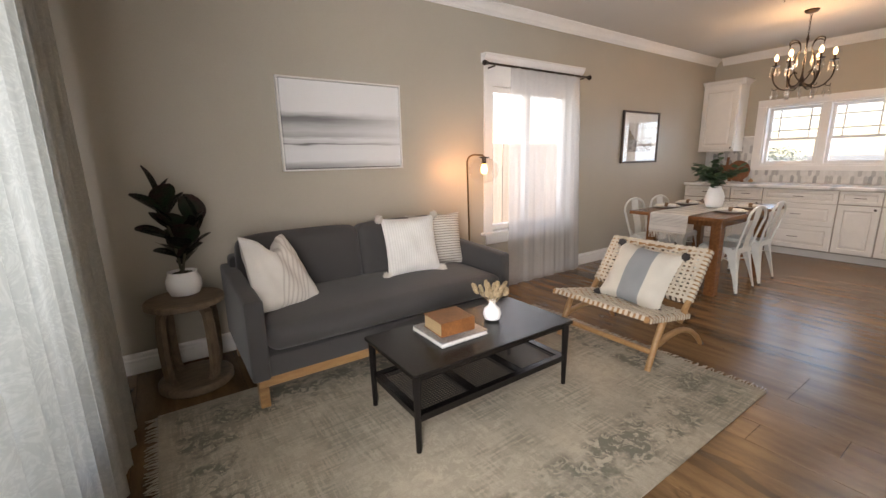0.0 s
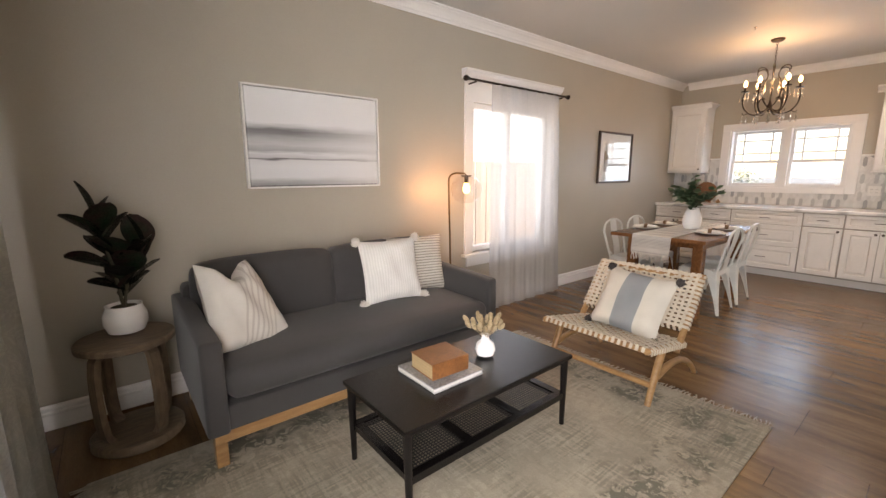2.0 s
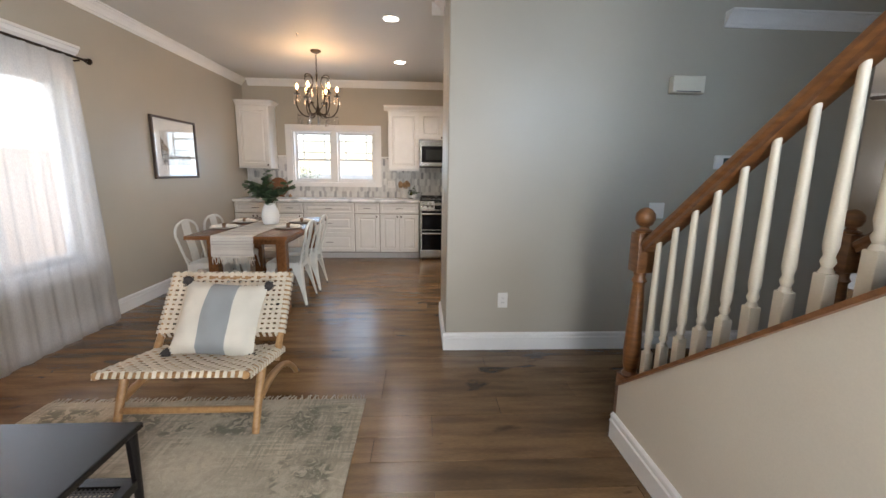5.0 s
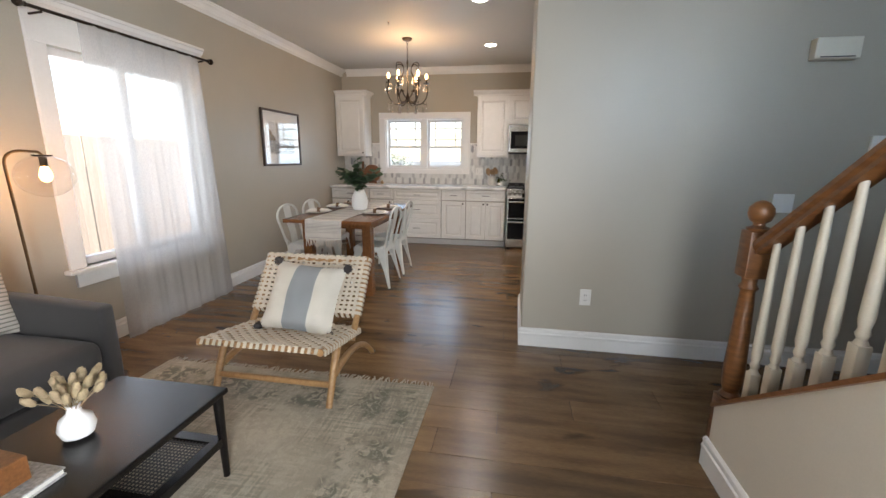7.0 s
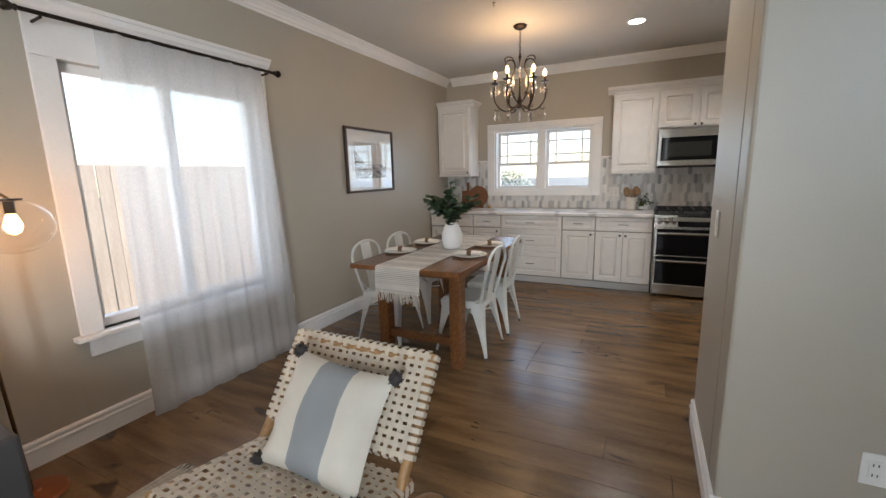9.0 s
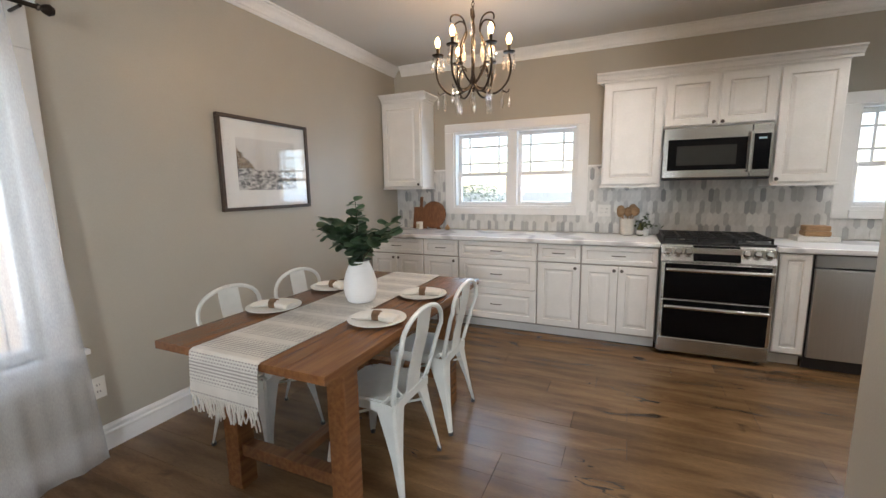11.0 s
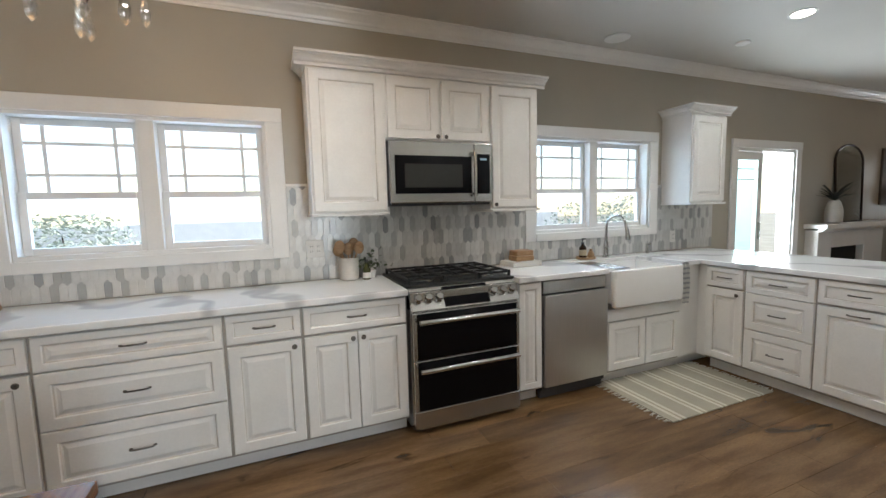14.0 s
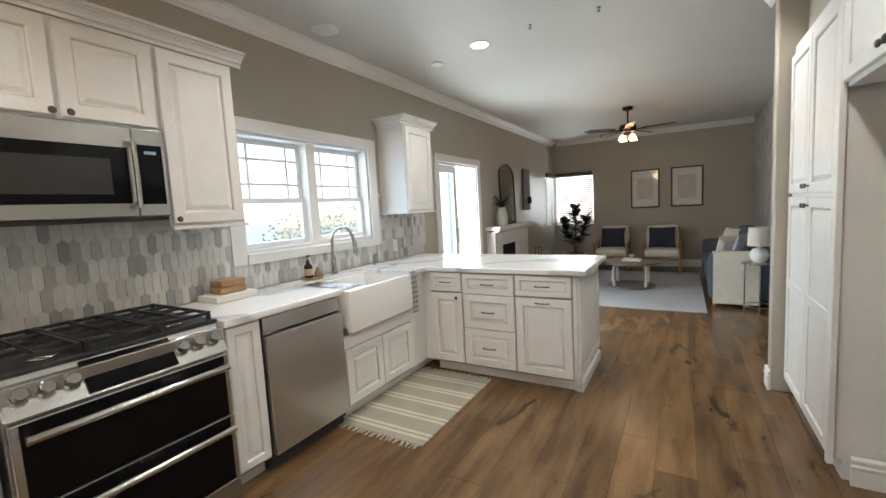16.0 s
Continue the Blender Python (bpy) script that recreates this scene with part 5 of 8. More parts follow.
def coffee_table():
    x0, x1, y0, y1, z = 1.03, 2.105, 1.575, 2.105, 0.42
    t = thing("coffee_table", "black wooden coffee table with a woven cane shelf", "table")
    part("tabletop", box(x0, x1, y0, y1, z - 0.024, z, 0.006, 3), BLACKW, t)
    part("apron", join(box(x0 + 0.03, x1 - 0.03, y0 + 0.03, y0 + 0.045, z - 0.05, z - 0.024), box(x0 + 0.03, x1 - 0.03, y1 - 0.045, y1 - 0.03, z - 0.05, z - 0.024)), BLACKW, t)
    for p in (x0 + 0.03, x1 - 0.03):
        for q in (y0 + 0.03, y1 - 0.03):
            part("leg", tube([(p, q, z - 0.024), (p, q, 0.012)], 0.021, 10, taper=0.013), BLACKW, t, "", True)
    fr = part("shelf_frame", join(box(x0 + 0.03, x1 - 0.03, y0 + 0.02, y0 + 0.055, 0.17, 0.205), box(x0 + 0.03, x1 - 0.03, y1 - 0.055, y1 - 0.02, 0.17, 0.205), *[box(q - 0.022, q + 0.022, y0 + 0.055, y1 - 0.055, 0.175, 0.203) for q in (x0 + 0.05, x0 + 0.375, x1 - 0.375, x1 - 0.05)]), BLACKW, t)
    cane = mat("black_woven_cane", (0.03, 0.027, 0.025), 0.4, vary=0.2, scale=80)
    edges = [x0 + 0.072, x0 + 0.353, x0 + 0.397, x1 - 0.397, x1 - 0.353, x1 - 0.072]
    for a, b in ((edges[0], edges[1]), (edges[2], edges[3]), (edges[4], edges[5])):
        bm = bmesh.new()
        for i in range(int((b - a) / 0.016) + 1):
            join(bm, box(a + i * 0.016 - 0.0028, a + i * 0.016 + 0.0028, y0 + 0.05, y1 - 0.05, 0.1905, 0.1925))
        for i in range(int((y1 - y0 - 0.11) / 0.016) + 1):
            q = y0 + 0.055 + i * 0.016
            join(bm, box(a, b, q - 0.0028, q + 0.0028, 0.1925, 0.1945))
        part("cane_panel", bm, cane, fr)


coffee_table()
b = thing("magazine", "large grey and white picture book on the coffee table", "book")
part("cover", box(1.285, 1.585, 1.725, 2.02, 0.4205, 0.4265, 0.002), mat("grey_marbled_cover", (0.62, 0.61, 0.60), 0.35, vary=0.35, scale=9), b)
part("page_block", box(1.287, 1.580, 1.730, 2.016, 0.4265, 0.4415), mat("page_edges", (0.72, 0.70, 0.66), 0.8, vary=0.15, scale=4, stretch=(1, 1, 200)), b)
part("top_cover", box(1.285, 1.585, 1.725, 2.02, 0.4415, 0.4465, 0.002), mat("photo_cover", (0.60, 0.585, 0.57), 0.3, vary=0.5, scale=7), b)
b = thing("old_book", "thick tan leather book lying on the magazine", "book")
LEATH = mat("worn_tan_leather", (0.34, 0.135, 0.045), 0.42, vary=0.35, scale=8, bump=0.2)
m = Matrix.Translation((1.43, 1.872, 0.447)) @ pose(0, 0, 0, 0, 0, -3)
part("cover", moved(join(box(-0.105, 0.105, -0.093, 0.093, 0, 0.004, 0.0015), box(-0.105, 0.105, -0.093, 0.093, 0.072, 0.077, 0.002), box(-0.105, 0.105, -0.095, -0.090, 0.002, 0.075, 0.002)), m), LEATH, b)
part("page_block", moved(box(-0.101, 0.100, -0.089, 0.089, 0.004, 0.072, 0.002), m), mat("gilded_page_edges", (0.62, 0.45, 0.24), 0.5, vary=0.3, scale=3, stretch=(1, 1, 120)), b)
v = thing("bud_vase", "small round white vase with dried bunny-tail grass", "vase")
part("vase", lathe([(0.025, 0), (0.045, 0.012), (0.054, 0.04), (0.046, 0.072), (0.022, 0.092), (0.018, 0.112), (0.022, 0.122), (0.016, 0.122), (0.012, 0.09)], 28, (1.735, 1.865, 0.421)), PORC, v, "", True)
rnd = random.Random(11)
DRY = mat("dried_straw", (0.55, 0.42, 0.25), 0.9, vary=0.25, scale=60, bump=0.5)
for k in range(30):
    a = rnd.uniform(0, 6.28)
    r, h = rnd.uniform(0.02, 0.098), rnd.uniform(0.145, 0.195)
    tip = Vector((1.735 + r * math.cos(a), 1.865 + r * math.sin(a), 0.421 + h))
    st = part("stem", tube([(1.735, 1.865, 0.50), (1.735 + 0.3 * r * math.cos(a), 1.865 + 0.3 * r * math.sin(a), 0.421 + h * 0.7), tip], 0.0013, 4), DRY, v)
    d = Vector((math.cos(a) * r * 3, math.sin(a) * r * 3, 0.35)).normalized()
    head = bmesh.new()
    bmesh.ops.create_uvsphere(head, u_segments=9, v_segments=7, radius=1)
    for q in head.verts:
        q.co *= rnd.uniform(0.86, 1.16)
    part("seed_head", moved(head, Matrix.Translation(tip + d * 0.014) @ d.to_track_quat("Z", "Y").to_matrix().to_4x4() @ Matrix.Diagonal((0.0125, 0.0125, 0.024, 1))), DRY, st, "fluffy straw-coloured seed head", True)


def ribbon(points, across, w, t=0.003):
    """A flat strap along points, w wide in the direction across."""
    bm = bmesh.new()
    ac = Vector(across) * (w / 2)
    pts = [Vector(q) for q in points]
    rows = []
    for i, q in enumerate(pts):
        d = pts[min(i + 1, len(pts) - 1)] - pts[max(i - 1, 0)]
        nrm = d.cross(ac).normalized() * (t / 2)
        rows.append([bm.verts.new(q - ac - nrm), bm.verts.new(q + ac - nrm), bm.verts.new(q + ac + nrm), bm.verts.new(q - ac + nrm)])
    for a, b in zip(rows, rows[1:]):
        for k in range(4):
            bm.faces.new((a[k], a[(k + 1) % 4], b[(k + 1) % 4], b[k]))
    bm.faces.new(rows[0][::-1])
    bm.faces.new(rows[-1])
    return bm


def lounge_chair():
    c = thing("lounge_chair", "low oak lounge chair woven with cream straps", "chair")
    yl, yr = 2.085, 1.385
    A, B = Vector((2.545, 0, 0.375)), Vector((3.06, 0, 0.285))      # seat rail, front to back
    C, D = Vector((2.96, 0, 0.255)), Vector((3.285, 0, 0.700))      # back rail, foot to head
    for y in (yl, yr):
        e = Vector((0, y, 0))
        part("seat_rail", tube([A + e, (A + B) / 2 + e - Vector((0, 0, 0.012)), B + e], 0.021, 10), LOAK, c, "", True)
        part("back_rail", tube([C + e, (C + D) / 2 + e + Vector((0.012, 0, -0.008)), D + e], 0.021, 10), LOAK, c, "", True)
        part("front_leg", tube([Vector((2.76, y, 0.335)), Vector((2.69, y, 0.20)), Vector((2.61, y, 0.014))], 0.024, 10, taper=0.019), LOAK, c, "", True)
        part("rear_leg", tube(arc((2.70, y, 0.17), (3.10, y, 0.27), (3.315, y, 0.0), 10), 0.022, 10, taper=0.016), LOAK, c, "", True)
        part("foot", lathe([(0.018, 0), (0.018, 0.012)], 10, (3.318, y, 0.0)), DARKPL, c)
    part("stretcher", tube([(2.658, yl, 0.125), (2.658, yr, 0.125)], 0.018, 10), LOAK, c, "", True)
    part("rear_stretcher", tube([(3.0, yl, 0.265), (3.0, yr, 0.265)], 0.018, 10), LOAK, c, "", True)
    part("head_rail", tube([(3.262, yl, 0.672), (3.262, yr, 0.672)], 0.017, 10), LOAK, c, "", True)
    part("front_rail", tube([(2.57, yl, 0.368), (2.57, yr, 0.368)], 0.017, 10), LOAK, c, "", True)
    for p, q, nl, nm in ((A, B, 15, "seat"), (C + (D - C) * 0.28, D, 13, "back")):
        d = (q - p)
        length = d.length
        d.normalize()
        nrm = Vector((-d.z, 0, d.x))
        if nrm.z < 0:
            nrm.negate()
        if nm == "back":
            nrm = Vector((-d.z, 0, d.x)) if d.x > 0 else Vector((d.z, 0, -d.x))
        off = nrm * 0.021
        wide = 19
        sag = lambda f, g: nrm * (-0.022 * math.sin(math.pi * f) * math.sin(math.pi * g))
        for k in range(nl):
            f = (k + 0.5) / nl
            base = p + d * (length * f) + off
            pts = [base + Vector((0, yr - 0.024, 0)) - off * 2.0, base + Vector((0, yr - 0.024, 0)) - off * 0.6]
            for j in range(wide + 1):
                g = j / wide
                pts.append(base + Vector((0, yr + (yl - yr) * g, 0)) + nrm * (0.0028 * (1 if (j + k) % 2 else -1)) + sag(f, g))
            pts += [base + Vector((0, yl + 0.024, 0)) - off * 0.6, base + Vector((0, yl + 0.024, 0)) - off * 2.0]
            part("cross_strap", ribbon(pts, d, 0.019, 0.0035), RATTAN, c)
        for j in range(wide):
            g = (j + 0.5) / wide
            pts = [p - d * 0.012 + off * -0.4 + Vector((0, yr + (yl - yr) * g, 0))]
            for k in range(nl + 1):
                f = k / nl
                pts.append(p + d * (length * f) + off + Vector((0, yr + (yl - yr) * g, 0)) + nrm * (0.0028 * (1 if (j + k) % 2 else -1)) + sag(f, g))
            pts.append(q + d * 0.012 - off * 0.4 + Vector((0, yr + (yl - yr) * g, 0)))
            part("long_strap", ribbon(pts, (0, 1, 0), 0.0185, 0.0035), RATTAN, c)


lounge_chair()
BANDP = banded("cream_cloth_grey_band", [(0, (0.64, 0.60, 0.52)), (0.34, (0.27, 0.285, 0.295)), (0.66, (0.64, 0.60, 0.52))], 0, 0.50, offset=0.5)
p = thing("throw_pillow", "cream pillow with a wide grey band and dark tassels", "pillow")
m = Matrix.Translation((2.985, 1.70, 0.505)) @ pose(0, 0, 0, 0, 0, -90) @ pose(0, 0, 0, -34, 4, 0)
part("cover", pillow(0.47, 0.44, 0.15), BANDP, p, "", True).matrix_basis = m
TASS = mat("charcoal_yarn", (0.06, 0.052, 0.05), 0.95, vary=0.2, scale=60)
for k, (u, v) in enumerate(((-1, -1), (1, -1), (1, 1), (-1, 1))):
    part("tassel", tuft(bmesh.new(), (u * 0.235, 0, v * 0.215), 0.034, 46, 20 + k), TASS, p, "", True).matrix_basis = m


def side_table():
    cx, cy = 0.265, 3.00
    t = thing("side_table", "round weathered oak side table with four bowed legs", "table")
    W = wood("weathered_grey_oak", (0.25, 0.175, 0.11), (0.17, 0.115, 0.07), 0.6, 5, (3, 14, 3))
    part("tabletop", lathe([(0.20, 0), (0.213, 0.006), (0.213, 0.030), (0.207, 0.037)], 40, (cx, cy, 0.525)), W, t, "", True)
    part("base", lathe([(0.20, 0), (0.208, 0.008), (0.208, 0.040), (0.20, 0.05)], 40, (cx, cy, 0.002)), W, t, "", True)
    for k in range(4):
        a = math.radians(35 + 90 * k)
        e = Vector((math.cos(a), math.sin(a), 0))
        s = Vector((-math.sin(a), math.cos(a), 0))
        pts = [Vector((cx, cy, 0)) + e * r + Vector((0, 0, z)) for r, z in ((0.14, 0.05), (0.165, 0.09), (0.175, 0.17), (0.178, 0.29), (0.175, 0.41), (0.165, 0.485), (0.135, 0.527))]
        part("leg", ribbon(pts, s, 0.05, 0.03), W, t)


side_table()


def leaf_mesh(length, width, fold=0.12, n=8, droop=0.25):
    """One broad leaf along +x with a raised midrib crease."""
    bm = bmesh.new()
    rows = []
    for i in range(n + 1):
        f = i / n
        w = width / 2 * math.sin(math.pi * min(1, f * 0.94 + 0.03)) ** 0.6
        z = -droop * length * f * f
        rows.append([bm.verts.new((length * f, s * w, z + abs(s) * w * fold * 2)) for s in (-1, -0.5, 0, 0.5, 1)])
    for a, b in zip(rows, rows[1:]):
        for k in range(4):
            bm.faces.new((a[k], a[k + 1], b[k + 1], b[k]))
    bmesh.ops.solidify(bm, geom=bm.faces[:], thickness=0.0015)
    return bm


RUB = mat("rubber_plant_leaf", (0.045, 0.085, 0.048), 0.22, vary=0.4, scale=9, color2=(0.085, 0.050, 0.045))
STEM = mat("green_brown_stem", (0.10, 0.09, 0.05), 0.7, vary=0.3, scale=30)
pl = thing("potted_plant", "dark-leaved rubber plant in a white pot", "plant")
part("pot", lathe([(0.045, 0), (0.07, 0.01), (0.086, 0.05), (0.084, 0.09), (0.070, 0.122), (0.072, 0.132), (0.064, 0.132), (0.06, 0.11)], 32, (0.275, 3.06, 0.563)), PORC, pl, "", True)
part("soil", lathe([(0.062, 0.10), (0.05, 0.122)], 20, (0.275, 3.06, 0.563)), mat("moss_soil", (0.10, 0.085, 0.02), 0.95, vary=0.4, scale=50, bump=0.6), pl)
rnd = random.Random(4)
for (dx, dy, h, nl) in ((-0.06, 0.0, 0.42, 13), (0.095, -0.03, 0.30, 10)):
    base = Vector((0.275, 3.06, 0.67))
    tip = base + Vector((dx, dy, h))
    part("stem", tube([base, base + Vector((dx * 0.3, dy * 0.4, h * 0.5)), tip], 0.008, 6, taper=0.004), STEM, pl, "", True)
    for k in range(nl):
        f = 0.22 + 0.78 * k / (nl - 1)
        a = k * 2.4 + rnd.uniform(-0.4, 0.4) + (0 if dx < 0 else 1.2)
        at = base + Vector((dx * (0.6 * f * f + 0.4 * f), dy * f, h * f))
        ln = rnd.uniform(0.140, 0.185)
        up = -33 - 38 * (k / (nl - 1)) ** 2 + rnd.uniform(-18, 14)
        lf = part("leaf", leaf_mesh(ln, ln * 0.76, droop=0.10), RUB, pl, "", True)
        lf.matrix_basis = Matrix.Translation(at) @ pose(0, 0, 0, 0, 0, math.degrees(a)) @ pose(0, 0, 0, rnd.uniform(-40, 40), up, 0)

pl.matrix_world = Matrix.Translation((0.275, 3.06, 0.563)) @ Matrix.Scale(1.14, 4) @ Matrix.Translation((-0.275, -3.06, -0.563))

# pictures on the wall
def seascape():
    m = mat("misty_seascape", (0.62, 0.61, 0.59), 0.7, vary=0.04)
    n, l = m.node_tree.nodes, m.node_tree.links
    p = n["Principled BSDF"]
    co, sp, rp, nz, mp, ad = n.new("ShaderNodeTexCoord"), n.new("ShaderNodeSeparateXYZ"), n.new("ShaderNodeValToRGB"), n.new("ShaderNodeTexNoise"), n.new("ShaderNodeMapping"), n.new("ShaderNodeMath")
    mp.inputs["Scale"].default_value = (2.5, 1, 26)
    nz.inputs["Scale"].default_value = 1.6
    nz.inputs["Detail"].default_value = 5
    l.new(co.outputs["Object"], mp.inputs[0])
    l.new(mp.outputs[0], nz.inputs["Vector"])
    l.new(co.outputs["Object"], sp.inputs[0])
    ad.operation = "MULTIPLY_ADD"
    ad.inputs[1].default_value = 0.07
    l.new(nz.outputs["Fac"], ad.inputs[0])
    rg = n.new("ShaderNodeMapRange")
    rg.inputs["From Min"].default_value, rg.inputs["From Max"].default_value = -0.33, 0.33
    rg.inputs["To Min"].default_value, rg.inputs["To Max"].default_value = -0.05, 0.95
    l.new(sp.outputs[2], rg.inputs["Value"])
    l.new(rg.outputs[0], ad.inputs[2])
    l.new(ad.outputs[0], rp.inputs[0])
    e = rp.color_ramp.elements
    stops = [(0.0, 0.25), (0.05, 0.40), (0.09, 0.64), (0.20, 0.67), (0.262, 0.62), (0.278, 0.10), (0.295, 0.52), (0.33, 0.64), (0.365, 0.36), (0.42, 0.50), (0.47, 0.42), (0.53, 0.22), (0.565, 0.17), (0.60, 0.46), (0.64, 0.70), (1.0, 0.72)]
    while len(e) < len(stops):
        e.new(0.5)
    for el, (at, g) in zip(e, stops):
        el.position, el.color = at, (g * 0.99, g, g * 1.01, 1)
    fade, mx = n.new("ShaderNodeMapRange"), n.new("ShaderNodeMix")
    fade.inputs["From Min"].default_value, fade.inputs["From Max"].default_value = -0.15, 0.62
    fade.inputs["To Max"].default_value = 0.85
    l.new(sp.outputs[0], fade.inputs["Value"])
    mx.data_type = "RGBA"
    mx.inputs["B"].default_value = (0.68, 0.68, 0.68, 1)
    l.new(fade.outputs[0], mx.inputs["Factor"])
    l.new(rp.outputs[0], mx.inputs["A"])
    l.new(mx.outputs["Result"], p.inputs["Base Color"])
    return m


pc = thing("canvas_picture", "grey misty seascape canvas in a thin white frame", "picture")
pc.matrix_world = pose(1.497, SY - 0.002, 1.618)
part("frame", join(box(-0.495, 0.495, -0.042, 0, 0.322, 0.334, 0.002), box(-0.495, 0.495, -0.042, 0, -0.334, -0.322, 0.002), box(-0.495, -0.483, -0.042, 0, -0.322, 0.322, 0.002), box(0.483, 0.495, -0.042, 0, -0.322, 0.322, 0.002)), PLASTIC, pc)
part("canvas", box(-0.477, 0.477, -0.036, 0, -0.316, 0.316, 0.002), seascape(), pc)
part("back", box(-0.484, 0.484, -0.012, -0.001, -0.322, 0.322), DARKPL, pc)


def framed_print(name, label, at, w, h, rz, frame_m, art, aw, ah, depth=0.03, bar=0.025):
    f = thing(name, label, "picture")
    f.matrix_world = pose(*at, 0, 0, rz)
    part("frame", join(box(-w / 2, w / 2, -depth, 0, h / 2 - bar, h / 2, 0.003), box(-w / 2, w / 2, -depth, 0, -h / 2, -h / 2 + bar, 0.003), box(-w / 2, -w / 2 + bar, -depth, 0, -h / 2 + bar, h / 2 - bar, 0.003), box(w / 2 - bar, w / 2, -depth, 0, -h / 2 + bar, h / 2 - bar, 0.003)), frame_m, f)
    part("mat_board", box(-w / 2 + bar, w / 2 - bar, -0.012, -0.001, -h / 2 + bar, h / 2 - bar), PLASTIC, f)
    if art:
        part("print", box(-aw / 2, aw / 2, -0.0145, -0.012, -ah / 2, ah / 2), art, f)
    part("glass", box(-w / 2 + bar, w / 2 - bar, -0.020, -0.018, -h / 2 + bar, h / 2 - bar), pane_glass("picture_glass", gloss=0.10), f).visible_shadow = False


WALF = wood("dark_walnut_frame", (0.075, 0.045, 0.03), (0.05, 0.03, 0.02), 0.4, 6, (10, 3, 3))
def coast_print():
    """Old sepia coast view: pale sky, a dark headland at one side, broken rocks below."""
    m = mat("sepia_coast_print", (0.60, 0.58, 0.55), 0.8, vary=0.05)
    n, l = m.node_tree.nodes, m.node_tree.links
    p = n["Principled BSDF"]
    co, sp, nz, big = n.new("ShaderNodeTexCoord"), n.new("ShaderNodeSeparateXYZ"), n.new("ShaderNodeTexNoise"), n.new("ShaderNodeTexNoise")
    l.new(co.outputs["Object"], sp.inputs[0])
    for q, sc in ((nz, 24), (big, 9)):
        mp = n.new("ShaderNodeMapping")
        mp.inputs["Scale"].default_value = (1, 1, 2.2)
        l.new(co.outputs["Object"], mp.inputs[0])
        l.new(mp.outputs[0], q.inputs["Vector"])
        q.inputs["Scale"].default_value, q.inputs["Detail"].default_value = sc, 8
        q.inputs["Roughness"].default_value = 0.65

    def op(kind, a, b=0.0, c=0.0):
        q = n.new("ShaderNodeMath")
        q.operation, q.use_clamp = kind, kind == "MULTIPLY_ADD"
        for k, v in enumerate((a, b, c)):
            if hasattr(v, "links"):
                l.new(v, q.inputs[k])
            else:
                q.inputs[k].default_value = v
        return q.outputs[0]

    def mix(f, a, b):
        q = n.new("ShaderNodeMix")
        q.data_type = "RGBA"
        l.new(f, q.inputs["Factor"])
        for k, v in (("A", a), ("B", b)):
            if hasattr(v, "links"):
                l.new(v, q.inputs[k])
            else:
                q.inputs[k].default_value = (*v, 1)
        return q.outputs["Result"]

    edge = op("ADD", sp.outputs[2], op("MULTIPLY", big.outputs["Fac"], 0.10))
    land = op("MULTIPLY_ADD", edge, -60.0, 1.2)
    hill = op("MULTIPLY_ADD", op("ADD", op("MAXIMUM", edge, 0.03), op("MULTIPLY", op("ADD", sp.outputs[0], 0.13), 0.9)), -40.0, 1.4)
    rock = mix(op("MULTIPLY_ADD", nz.outputs["Fac"], 5.0, -2.0), (0.10, 0.10, 0.10), (0.62, 0.60, 0.57))
    sky = mix(op("MULTIPLY_ADD", sp.outputs[2], 3.0, 0.3), (0.52, 0.51, 0.48), (0.66, 0.65, 0.63))
    hill = op("MULTIPLY", hill, op("GREATER_THAN", edge, 0.012))
    l.new(mix(hill, mix(land, sky, rock), mix(op("MULTIPLY_ADD", nz.outputs["Fac"], 4.0, -1.5), (0.10, 0.075, 0.045), (0.36, 0.28, 0.19))), p.inputs["Base Color"])
    return m


ETCH = coast_print()
framed_print("framed_print", "sepia coast view with a wide mat in a walnut frame", (5.665, SY - 0.002, 1.58), 0.85, 0.665, 0, WALF, ETCH, 0.56, 0.37)


# the arched floor lamp
lp = thing("floor_lamp", "bronze floor lamp with a clear glass globe, lit", "lamp")
part("base", lathe([(0.115, 0), (0.118, 0.006), (0.112, 0.018), (0.02, 0.024), (0.014, 0.035)], 36, (2.565, 3.10, 0.002)), mat("oiled_copper_base", (0.42, 0.12, 0.035), 0.35, 0.6, vary=0.15, scale=8), lp, "", True)
pts = [Vector((2.555, 3.10, 0.02)), Vector((2.535, 3.10, 0.60)), Vector((2.52, 3.10, 1.22))] + arc((2.518, 3.10, 1.30), (2.513, 3.10, 1.375), (2.575, 3.07, 1.382), 6) + [Vector((2.64, 3.035, 1.378)), Vector((2.655, 3.03, 1.36))]
part("pole", tube(pts, 0.0075, 8), mat("aged_brass", (0.22, 0.14, 0.07), 0.35, 0.9, vary=0.15), lp, "", True)
sh = part("socket", lathe([(0.045, 0.0), (0.045, -0.008), (0.018, -0.012), (0.018, -0.06), (0.014, -0.065)], 18, (2.655, 3.03, 1.362)), BRONZE, lp, "", True)
bm = bmesh.new()
bmesh.ops.create_uvsphere(bm, u_segments=32, v_segments=18, radius=0.135)
bmesh.ops.delete(bm, geom=[v for v in bm.verts if v.co.z > 0.128], context="VERTS")
g = part("globe", moved(bm, Matrix.Translation((2.655, 3.03, 1.245)) @ Matrix.Diagonal((1, 1, 0.86, 1))), pane_glass("clear_globe_glass", (0.98, 0.97, 0.96), 0.12), lp, "", True)
g.visible_shadow = False
bm = lathe([(0.013, 0.03), (0.026, -0.005), (0.031, -0.03), (0.022, -0.055), (0.006, -0.064)], 16, (2.655, 3.03, 1.275))
